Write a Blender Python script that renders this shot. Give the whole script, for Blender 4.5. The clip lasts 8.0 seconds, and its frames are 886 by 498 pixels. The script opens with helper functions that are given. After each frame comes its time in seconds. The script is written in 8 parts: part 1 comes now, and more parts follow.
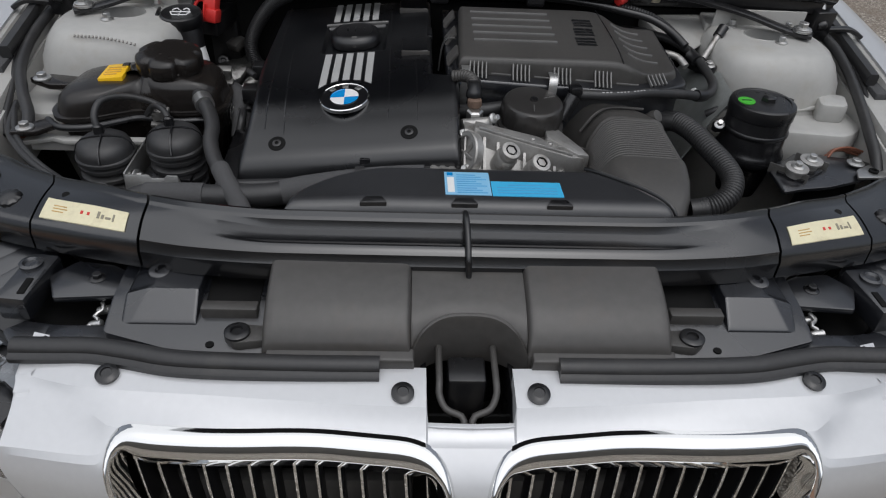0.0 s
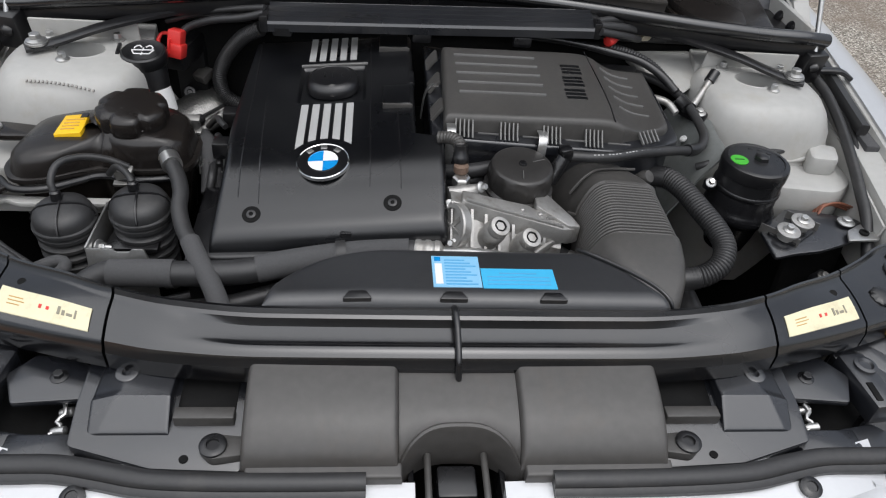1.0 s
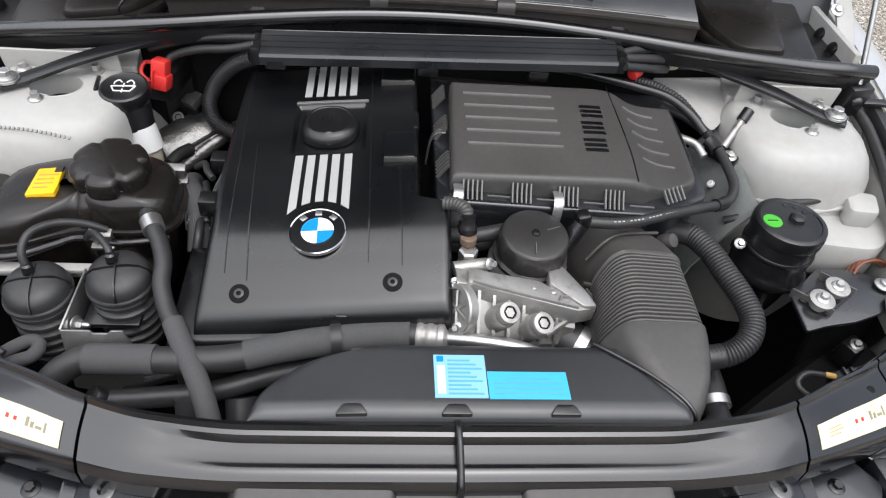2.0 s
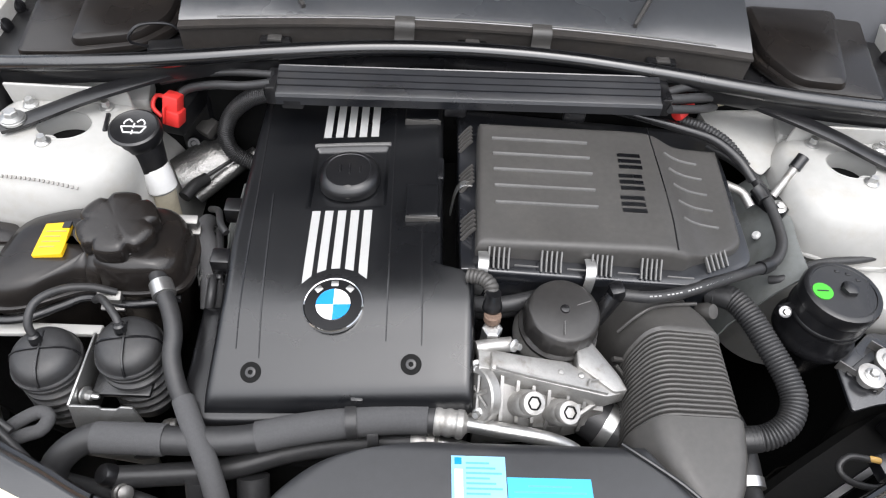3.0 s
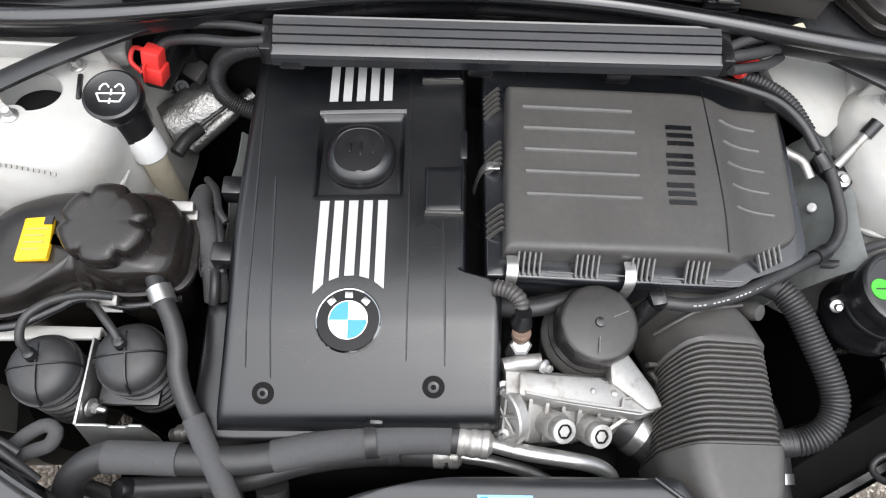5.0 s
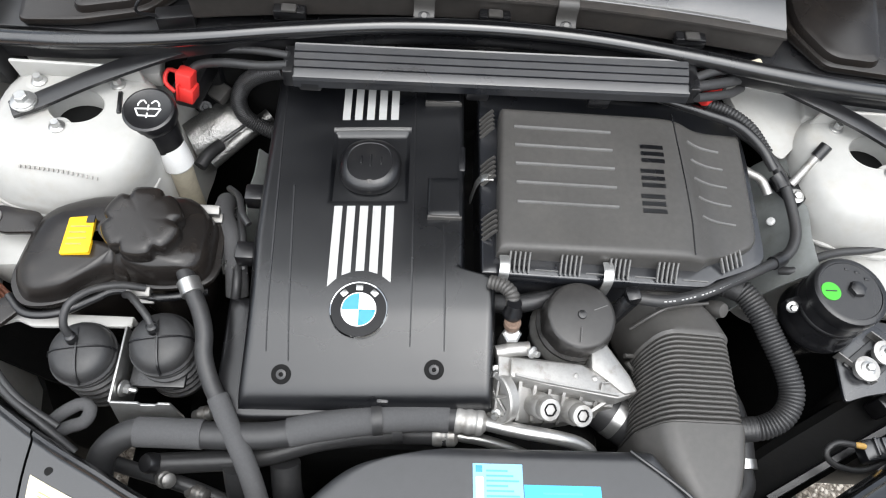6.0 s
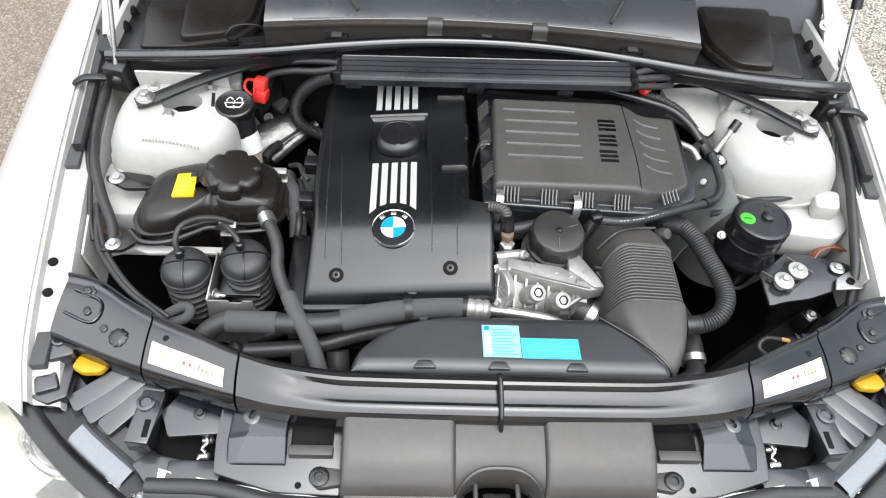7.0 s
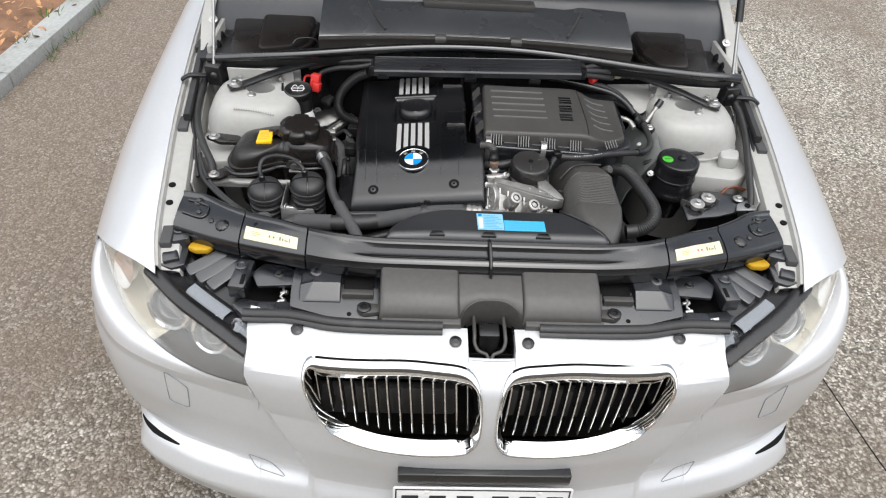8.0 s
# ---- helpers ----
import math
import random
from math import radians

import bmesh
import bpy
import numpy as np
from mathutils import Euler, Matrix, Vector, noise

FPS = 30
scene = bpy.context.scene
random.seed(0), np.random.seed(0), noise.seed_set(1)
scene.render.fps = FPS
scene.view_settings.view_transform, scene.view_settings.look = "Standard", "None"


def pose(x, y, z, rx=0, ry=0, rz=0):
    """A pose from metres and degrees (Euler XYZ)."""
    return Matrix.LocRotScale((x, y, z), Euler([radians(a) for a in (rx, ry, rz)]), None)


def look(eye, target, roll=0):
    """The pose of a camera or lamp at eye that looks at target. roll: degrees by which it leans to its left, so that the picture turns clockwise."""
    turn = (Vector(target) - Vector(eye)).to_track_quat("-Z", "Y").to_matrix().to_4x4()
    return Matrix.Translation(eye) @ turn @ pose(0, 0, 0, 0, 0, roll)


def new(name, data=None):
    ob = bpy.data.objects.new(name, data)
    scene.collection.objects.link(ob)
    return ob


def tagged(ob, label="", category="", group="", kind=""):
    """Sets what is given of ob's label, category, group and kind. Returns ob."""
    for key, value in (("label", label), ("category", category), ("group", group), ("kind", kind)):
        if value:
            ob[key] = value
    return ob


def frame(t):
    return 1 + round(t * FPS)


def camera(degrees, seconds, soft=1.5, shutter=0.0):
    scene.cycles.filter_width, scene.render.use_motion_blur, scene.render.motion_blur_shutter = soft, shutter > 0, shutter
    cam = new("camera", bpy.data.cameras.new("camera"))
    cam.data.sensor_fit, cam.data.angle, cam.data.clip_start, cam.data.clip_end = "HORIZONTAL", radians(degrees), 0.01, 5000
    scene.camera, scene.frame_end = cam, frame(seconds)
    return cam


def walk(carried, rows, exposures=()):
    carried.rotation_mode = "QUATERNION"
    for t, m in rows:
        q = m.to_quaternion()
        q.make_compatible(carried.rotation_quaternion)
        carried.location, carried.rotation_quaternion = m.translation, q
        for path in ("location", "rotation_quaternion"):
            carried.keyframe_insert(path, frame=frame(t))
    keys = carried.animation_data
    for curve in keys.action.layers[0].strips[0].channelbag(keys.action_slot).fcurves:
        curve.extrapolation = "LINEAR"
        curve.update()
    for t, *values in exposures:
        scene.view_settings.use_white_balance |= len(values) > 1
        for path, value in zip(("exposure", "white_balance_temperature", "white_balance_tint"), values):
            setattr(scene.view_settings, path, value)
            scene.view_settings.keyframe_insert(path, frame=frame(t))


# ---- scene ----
cam = camera(63.6, 8.0, 1.15)
PATH = [
    (0, (-0.067, -0.49, 1.241), (0.035, 1.107, 0.041), 3.3),
    (0.5, (-0.081, -0.433, 1.287), (0.068, 1.152, 0.077), 4.2),
    (1, (-0.09, -0.366, 1.325), (0.106, 1.162, 0.05), 5.8),
    (1.5, (-0.09, -0.29, 1.365), (0.098, 1.179, 0.022), 6.3),
    (2, (-0.082, -0.2, 1.399), (0.094, 1.217, -0.001), 6.5),
    (2.2, (-0.077, -0.165, 1.413), (0.093, 1.226, -0.014), 6.5),
    (3.3, (-0.076, -0.018, 1.477), (0.002, 1.234, -0.081), 5.6),
    (3.5, (-0.076, 0.004, 1.479), (-0.003, 1.222, -0.106), 5.6),
    (4, (-0.093, 0.068, 1.488), (0.01, 1.179, -0.172), 7.3),
    (4.5, (-0.095, 0.119, 1.495), (0.005, 1.107, -0.24), 7.5),
    (5, (-0.097, 0.159, 1.506), (0.002, 1.04, -0.287), 7.6),
    (5.2, (-0.1, 0.158, 1.507), (0.005, 1.034, -0.288), 8.0),
    (6.3, (-0.125, 0.009, 1.599), (0.014, 1.062, -0.096), 9.4),
    (6.5, (-0.131, -0.051, 1.615), (0.011, 1.059, -0.042), 9.0),
    (7, (-0.142, -0.316, 1.65), (-0.025, 0.957, 0.112), 5.9),
    (7.5, (-0.161, -0.603, 1.669), (-0.05, 0.781, 0.229), 4.7),
    (8, (-0.164, -0.893, 1.7), (-0.062, 0.611, 0.386), 4.3),
]
EXPOSURES = [(0.0, 0.12, 6180, 10), (0.5, 0.2, 6180, 10), (1.0, 0.68, 6220, 10), (1.5, 0.96, 6240, 11), (2.0, 1.2, 6260, 11), (3.5, 1.62, 6270, 11), (5.0, 1.54, 6270, 10), (6.5, 1.62, 6230, 8), (7.0, 1.66, 6240, 8), (7.5, 1.34, 6300, 9), (8.0, 1.02, 6350, 9)]
walk(cam, [(t, look(eye, target, roll)) for t, eye, target, roll in PATH], EXPOSURES)
# ---- light ----
world = bpy.data.worlds.new("overcast_sky")
scene.world = world
world.use_nodes = True
wn, wl = world.node_tree.nodes, world.node_tree.links
sky = wn.new("ShaderNodeTexSky")
sky.sky_type = "NISHITA"
sky.sun_disc = False
sky.sun_elevation, sky.sun_rotation = radians(72), radians(160)
sky.air_density, sky.dust_density, sky.ozone_density = 1.0, 4.0, 1.0
soft_sky = wn.new("ShaderNodeHueSaturation")
soft_sky.inputs["Saturation"].default_value = 0.35
wl.new(sky.outputs["Color"], soft_sky.inputs["Color"])
wl.new(soft_sky.outputs["Color"], wn["Background"].inputs["Color"])
wn["Background"].inputs["Strength"].default_value = 0.08

sun = new("sun", bpy.data.lights.new("sun", "SUN"))
sun.data.energy, sun.data.angle, sun.data.color = 1.6, radians(115), (1.0, 0.975, 0.94)
sun.matrix_world = look((-0.4, -1.1, 4.5), (0, 0, 0))


# ---- materials ----
def material(name, color, rough=0.5, metal=0.0, vary=0.12, scale=30.0, bump=0.0, bump_scale=400.0, spots=None, coat=0.0,
             rough_vary=0.08, spec=0.5, per_piece=0.0):
    """A surface with stains at a large and grain at a small scale."""
    m = bpy.data.materials.new(name)
    m.use_nodes = True
    n, l = m.node_tree.nodes, m.node_tree.links
    b = n["Principled BSDF"]
    co = n.new("ShaderNodeTexCoord")
    big, small = n.new("ShaderNodeTexNoise"), n.new("ShaderNodeTexNoise")
    big.inputs["Scale"].default_value, small.inputs["Scale"].default_value = scale * 0.25, scale * 6
    big.inputs["Detail"].default_value, small.inputs["Detail"].default_value = 5, 4
    for t in (big, small):
        l.new(co.outputs["Object"], t.inputs["Vector"])
    mix = n.new("ShaderNodeMath")
    mix.operation = "ADD"
    l.new(big.outputs["Fac"], mix.inputs[0]), l.new(small.outputs["Fac"], mix.inputs[1])
    ramp = n.new("ShaderNodeMapRange")
    ramp.inputs["From Min"].default_value, ramp.inputs["From Max"].default_value = 0.6, 1.4
    ramp.inputs["To Min"].default_value, ramp.inputs["To Max"].default_value = 1 - vary, 1 + vary
    l.new(mix.outputs[0], ramp.inputs["Value"])
    tint = n.new("ShaderNodeVectorMath")
    tint.operation = "SCALE"
    tint.inputs[0].default_value = color[:3]
    l.new(ramp.outputs[0], tint.inputs["Scale"])
    last = tint.outputs[0]
    if spots:
        dirt, amount, size = spots
        d = n.new("ShaderNodeTexNoise")
        d.inputs["Scale"].default_value, d.inputs["Detail"].default_value, d.inputs["Roughness"].default_value = size, 8, 0.7
        l.new(co.outputs["Object"], d.inputs["Vector"])
        r = n.new("ShaderNodeMapRange")
        r.inputs["From Min"].default_value, r.inputs["From Max"].default_value = 0.52, 0.72
        r.inputs["To Max"].default_value = amount
        l.new(d.outputs["Fac"], r.inputs["Value"])
        mx = n.new("ShaderNodeMix")
        mx.data_type = "RGBA"
        l.new(r.outputs[0], mx.inputs["Factor"]), l.new(last, mx.inputs["A"])
        mx.inputs["B"].default_value = (*dirt, 1)
        last = mx.outputs["Result"]
    l.new(last, b.inputs["Base Color"])
    rr = n.new("ShaderNodeMapRange")
    rr.inputs["From Min"].default_value, rr.inputs["From Max"].default_value = 0.35, 0.65
    rr.inputs["To Min"].default_value, rr.inputs["To Max"].default_value = max(0.02, rough - rough_vary), rough + rough_vary
    l.new(big.outputs["Fac"], rr.inputs["Value"]), l.new(rr.outputs[0], b.inputs["Roughness"])
    b.inputs["Metallic"].default_value = metal
    b.inputs["Specular IOR Level"].default_value = spec
    if coat:
        b.inputs["Coat Weight"].default_value, b.inputs["Coat Roughness"].default_value = coat, 0.06
    if bump:
        g, bp = n.new("ShaderNodeTexNoise"), n.new("ShaderNodeBump")
        g.inputs["Scale"].default_value, g.inputs["Detail"].default_value = bump_scale, 3
        l.new(co.outputs["Object"], g.inputs["Vector"]), l.new(g.outputs["Fac"], bp.inputs["Height"])
        bp.inputs["Strength"].default_value, bp.inputs["Distance"].default_value = bump, 0.002
        l.new(bp.outputs["Normal"], b.inputs["Normal"])
    return m


DUST = (0.22, 0.20, 0.17)
SILVER = material("silver_paint", (0.61, 0.617, 0.629), 0.35, 0.38, 0.03, 20, 0.02, 1500, coat=0.4, rough_vary=0.04)
APRON = material("pale_inner_paint", (0.41, 0.406, 0.388), 0.38, 0.0, 0.07, 12, 0.05, 60, ((0.33, 0.29, 0.23), 0.5, 14))
COVER = material("satin_black_plastic", (0.0032, 0.0035, 0.0045), 0.31, 0, 0.2, 25, 0.03, 2600, (DUST, 0.007, 30), spec=0.82)
GREY = material("charcoal_plastic", (0.059, 0.0565, 0.0535), 0.42, 0, 0.15, 25, 0.07, 1800, (DUST, 0.06, 22), spec=0.5)
DUCT = material("moulded_duct_plastic", (0.060, 0.057, 0.054), 0.37, 0, 0.18, 16, 0.04, 2000, ((0.12, 0.085, 0.055), 0.18, 10))
BLACK = material("black_plastic", (0.0075, 0.0075, 0.0085), 0.30, 0, 0.25, 25, 0.02, 1800, (DUST, 0.04, 25), spec=0.7)
TRIM = material("worn_black_trim", (0.0055, 0.0057, 0.0066), 0.21, 0, 0.25, 15, 0.015, 1200, ((0.07, 0.055, 0.04), 0.12, 9), coat=0.3, spec=1.0)
PANEL = material("satin_panel_plastic", (0.0115, 0.0125, 0.0155), 0.30, 0, 0.2, 20, 0.025, 1600, ((0.09, 0.078, 0.06), 0.12, 12), coat=0.35, spec=1.0)
TANK_BLACK = material("brownish_black_plastic", (0.0135, 0.0115, 0.0105), 0.26, 0, 0.2, 20, 0.02, 1500, ((0.10, 0.08, 0.06), 0.12, 16))
RUBBER = material("black_rubber", (0.0285, 0.0285, 0.0295), 0.44, 0, 0.2, 30, 0.06, 900, (DUST, 0.07, 18))
FOAM = material("grey_foam_sleeve", (0.066, 0.066, 0.068), 0.85, 0, 0.15, 60, 0.3, 1500)
CAP = material("brown_black_cap_plastic", (0.030, 0.0285, 0.0275), 0.36, 0, 0.2, 22, 0.04, 1600, (DUST, 0.08, 20), spec=0.5)
SCOOP = material("satin_scoop_plastic", (0.021, 0.0217, 0.024), 0.35, 0, 0.2, 18, 0.025, 1600, (DUST, 0.05, 14), spec=0.9)
FELT = material("black_felt", (0.016, 0.016, 0.017), 0.95, 0, 0.2, 40, 0.3, 900, spec=0.1)
# Near-black that puts the shade of holes and deep parts into colour.
DARK = material("shade_and_gap_black", (0.006, 0.006, 0.006), 0.7, 0, 0.3, 12, 0.2, 120, ((0.02, 0.018, 0.016), 0.25, 20), spec=0.15)
CHROME = material("chrome", (0.83, 0.83, 0.82), 0.03, 1.0, 0.02, 10, rough_vary=0.015)
ALLOY = material("cast_alloy", (0.40, 0.392, 0.378), 0.40, 0.65, 0.12, 60, 0.16, 900, ((0.16, 0.14, 0.11), 0.8, 45))
# Lighter grey that paints the highlight along ribs and edges.
RIB = material("rib_highlight_grey", (0.15, 0.148, 0.144), 0.42, 0, 0.15, 40, 0.1, 1500)
RUST = material("rusty_steel", (0.17, 0.115, 0.085), 0.7, 0.3, 0.4, 80, 0.4, 500)
STEEL = material("zinc_steel", (0.52, 0.52, 0.51), 0.34, 0.9, 0.08, 60, 0.1, 500, ((0.32, 0.26, 0.2), 0.35, 60))
ZINC = material("dull_zinc_sheet", (0.24, 0.235, 0.225), 0.40, 0.75, 0.12, 50, 0.1, 400, ((0.22, 0.18, 0.14), 0.4, 60))
FOIL = material("crinkled_foil", (0.26, 0.257, 0.25), 0.36, 0.85, 0.2, 60, 0.55, 260)
STRIPE = material("silver_stripe_paint", (0.52, 0.52, 0.51), 0.45, 0.3, 0.04, 40)
RED = material("red_plastic", (0.65, 0.035, 0.03), 0.42, 0, 0.08, 40, 0.05, 900)
BLUE = material("blue_sticker", (0.06, 0.42, 0.70), 0.38, 0, 0.04, 40)
PALEBLUE = material("pale_blue_sticker", (0.24, 0.50, 0.72), 0.38, 0, 0.04, 40)
YELLOW = material("yellow_sticker", (0.90, 0.54, 0.01), 0.42, 0, 0.05, 40)
AMBER = material("amber_plastic", (0.50, 0.29, 0.012), 0.4, 0, 0.15, 40, 0.05, 600)
CREAM = material("cream_label", (0.76, 0.70, 0.48), 0.45, 0, 0.06, 30, spots=((0.35, 0.28, 0.16), 0.4, 30))
GREEN = material("green_sticker", (0.06, 0.42, 0.03), 0.45, 0, 0.05, 50)
WHITE = material("white_print", (0.78, 0.78, 0.77), 0.45, 0, 0.04, 40)
INK = material("dark_print", (0.02, 0.02, 0.025), 0.5, 0, 0.1, 40)
NECK = material("aged_white_plastic", (0.66, 0.60, 0.46), 0.5, 0, 0.08, 30, 0.05, 300, ((0.3, 0.24, 0.15), 0.4, 25))
CLOUD = material("clouded_plastic", (0.20, 0.215, 0.235), 0.16, 0, 0.1, 30)
LAMP_GREY = material("lamp_inner_grey", (0.035, 0.036, 0.038), 0.35, 0, 0.1, 30)
LAMP_CREAM = material("hazy_reflector", (0.72, 0.69, 0.60), 0.30, 0.55, 0.12, 30, 0.05, 300)
HOUSING = material("semi_gloss_housing_plastic", (0.046, 0.049, 0.054), 0.28, 0, 0.12, 14, 0.03, 2000, (DUST, 0.06, 16), spec=0.9)
COWL = material("dusty_brown_black_plastic", (0.046, 0.042, 0.039), 0.36, 0, 0.2, 14, 0.02, 1500, ((0.12, 0.10, 0.08), 0.25, 12), spec=0.6)
OCHRE = material("ochre_print", (0.55, 0.34, 0.10), 0.5, 0, 0.05, 40)
# Print tones of low contrast to their stickers and labels.
SOFT_BLUE = material("soft_blue_print", (0.10, 0.36, 0.62), 0.45, 0, 0.05, 40)
GREY_INK = material("soft_grey_print", (0.26, 0.24, 0.18), 0.5, 0, 0.1, 40)
COPPER = material("bare_copper_tone_wire", (0.22, 0.085, 0.05), 0.5, 0.1, 0.15, 60)
ENAMEL_BLUE = material("roundel_blue", (0.01, 0.25, 0.62), 0.2, 0, 0.02, 40, coat=0.8)
ENAMEL_WHITE = material("roundel_white", (0.80, 0.80, 0.80), 0.2, 0, 0.02, 40, coat=0.8)
ENAMEL_BLACK = material("roundel_black", (0.006, 0.006, 0.007), 0.30, 0, 0.05, 40, spec=0.3)


def glass(name, color, rough):
    m = bpy.data.materials.new(name)
    m.use_nodes = True
    b = m.node_tree.nodes["Principled BSDF"]
    b.inputs["Base Color"].default_value = (*color, 1)
    b.inputs["Roughness"].default_value = rough
    b.inputs["Transmission Weight"].default_value = 1.0
    b.inputs["IOR"].default_value = 1.12
    b.inputs["Coat Weight"].default_value = 0.5
    return m


LENS = glass("headlight_lens_plastic", (0.985, 0.98, 0.96), 0.05)
LENS.node_tree.nodes["Principled BSDF"].inputs["Transmission Weight"].default_value = 0.94
GLASS = glass("clear_bulb_glass", (0.95, 0.95, 0.95), 0.03)


# ---- mesh helpers ----
def thing(name, at, label, category, group="", kind=""):
    ob = new(name)
    ob.location = at
    ob.empty_display_size = 0.02
    return tagged(ob, label, category, group, kind)


def link_mesh(name, bm, mat, parent=None, label="", angle=38):
    bmesh.ops.remove_doubles(bm, verts=bm.verts, dist=1e-6)
    bmesh.ops.recalc_face_normals(bm, faces=bm.faces)
    for f in bm.faces:
        f.smooth = True
    me = bpy.data.meshes.new(name)
    bm.to_mesh(me)
    bm.free()
    me.set_sharp_from_angle(angle=radians(angle))
    me.materials.append(mat)
    ob = new(name, me)
    if parent is not None:
        ob.parent = parent
        base = Vector(parent.location) if parent.parent is None else Vector(parent.parent.location) + Vector(parent.location)
        ob.location = -base
    if label:
        ob["label"] = label
    return ob


def part(name, bm, mat, parent, label="", angle=38):
    """One mesh of its own under a thing or a part, given in world places."""
    return link_mesh(name, bm, mat, parent, label, angle)


def lone(name, bm, mat, label, category, group="", kind="", angle=38):
    return tagged(link_mesh(name, bm, mat, None, "", angle), label, category, group, kind)


def curve_at(keys, u):
    """Smooth value of a list of (u, value) at u."""
    us = [k[0] for k in keys]
    if u <= us[0]:
        return keys[0][1]
    if u >= us[-1]:
        return keys[-1][1]
    i = max(k for k in range(len(us) - 1) if us[k] <= u)
    h = us[i + 1] - us[i]
    t = (u - us[i]) / h

    def slope(j):
        if j == 0 or j == len(us) - 1:
            a, b = (0, 1) if j == 0 else (len(us) - 2, len(us) - 1)
            return (keys[b][1] - keys[a][1]) / (us[b] - us[a])
        a = (keys[j][1] - keys[j - 1][1]) / (us[j] - us[j - 1])
        b = (keys[j + 1][1] - keys[j][1]) / (us[j + 1] - us[j])
        return 0.0 if a * b <= 0 else 2 * a * b / (a + b)
    p, q, m, k = keys[i][1], keys[i + 1][1], slope(i) * h, slope(i + 1) * h
    return (2 * t**3 - 3 * t * t + 1) * p + (t**3 - 2 * t * t + t) * m + (3 * t * t - 2 * t**3) * q + (t**3 - t * t) * k


def spline(points, step):
    """A smooth line through the points, in even steps."""
    pts = [Vector(p) for p in points]
    ext = [2 * pts[0] - pts[1], *pts, 2 * pts[-1] - pts[-2]]
    fine = []
    for a, b, c, d in zip(ext, ext[1:], ext[2:], ext[3:]):
        for k in range(24):
            t = k / 24
            fine.append(0.5 * (2 * b + (c - a) * t + (2 * a - 5 * b + 4 * c - d) * t * t + (3 * b - a - 3 * c + d) * t**3))
    fine.append(pts[-1])
    run = [0.0]
    for a, b in zip(fine, fine[1:]):
        run.append(run[-1] + (b - a).length)
    n = max(2, round(run[-1] / step))
    out, j = [], 0
    for k in range(n + 1):
        s = run[-1] * k / n
        while j < len(run) - 2 and run[j + 1] < s:
            j += 1
        f = (s - run[j]) / max(1e-9, run[j + 1] - run[j])
        out.append(fine[j].lerp(fine[j + 1], min(1, max(0, f))))
    return out


def frames_along(line):
    """Tangent and two cross directions along a line, without twist."""
    tang = [(line[min(i + 1, len(line) - 1)] - line[max(i - 1, 0)]).normalized() for i in range(len(line))]
    up = Vector((0, 0, 1)) if abs(tang[0].z) < 0.9 else Vector((0, 1, 0))
    side = tang[0].cross(up).normalized()
    out = []
    for t in tang:
        side = (side - t * side.dot(t)).normalized()
        out.append((t, side, side.cross(t).normalized()))
    return out


def tube(points, radius, n=14, step=None, ribs=0.0, depth=0.0, flat=1.0, bm=None):
    """A hose along points; ribs: their pitch; depth: how far they stand out; flat squashes it."""
    bm = bm or bmesh.new()
    line = spline(points, step or (ribs / 4 if ribs else max(0.006, radius * 0.5)))
    fr, rings = frames_along(line), []
    for i, (p, (t, a, b)) in enumerate(zip(line, fr)):
        u = i / (len(line) - 1)
        r = radius(u) if callable(radius) else radius
        if ribs:
            r += depth * (0.0, 0.8, 1.0, 0.8)[i % 4]
        rings.append([bm.verts.new(p + r * (math.cos(q) * a + flat * math.sin(q) * b)) for q in (2 * math.pi * k / n for k in range(n))])
    for r0, r1 in zip(rings, rings[1:]):
        for k in range(n):
            bm.faces.new((r0[k], r0[(k + 1) % n], r1[(k + 1) % n], r1[k]))
    bm.faces.new(rings[0]), bm.faces.new(rings[-1])
    return bm


def lathe(profile, at=(0, 0, 0), axis=(0, 0, 1), n=32, bm=None, lobes=None):
    """Turned shape from (radius, height) pairs, along axis. lobes(angle, height) scales the radius."""
    bm = bm or bmesh.new()
    rot = Vector((0, 0, 1)).rotation_difference(Vector(axis).normalized()).to_matrix()
    rings = []
    for r, h in profile:
        ring = []
        for k in range(n):
            q = 2 * math.pi * k / n
            rr = r * (lobes(q, h) if lobes else 1)
            ring.append(bm.verts.new(rot @ Vector((rr * math.cos(q), rr * math.sin(q), h)) + Vector(at)))
        rings.append(ring)
    for a, b in zip(rings, rings[1:]):
        for k in range(n):
            bm.faces.new((a[k], a[(k + 1) % n], b[(k + 1) % n], b[k]))
    bm.faces.new(rings[0]), bm.faces.new(rings[-1])
    return bm


def soften(bm, r, seg=2, angle=35):
    edges = [e for e in bm.edges if len(e.link_faces) == 2 and e.calc_face_angle(0) > radians(angle)]
    if edges:
        bmesh.ops.bevel(bm, geom=edges, offset=r, segments=seg, profile=0.5, affect="EDGES", clamp_overlap=True)
    return bm


def block(lo, hi, r=0.003, turn=(0, 0, 0), bm=None):
    """A box with rounded edges between two corners, turned about its middle."""
    one = bmesh.new()
    bmesh.ops.create_cube(one, size=1)
    lo, hi = Vector(lo), Vector(hi)
    for v in one.verts:
        v.co = Vector(((v.co.x) * (hi.x - lo.x), v.co.y * (hi.y - lo.y), v.co.z * (hi.z - lo.z)))
    if r:
        soften(one, r)
    one.transform(Matrix.Translation((lo + hi) / 2) @ pose(0, 0, 0, *turn))
    return join(bm, one)


def join(bm, one):
    if bm is None:
        return one
    me = bpy.data.meshes.new("scrap")
    one.to_mesh(me)
    one.free()
    bm.from_mesh(me)
    bpy.data.meshes.remove(me)
    return bm


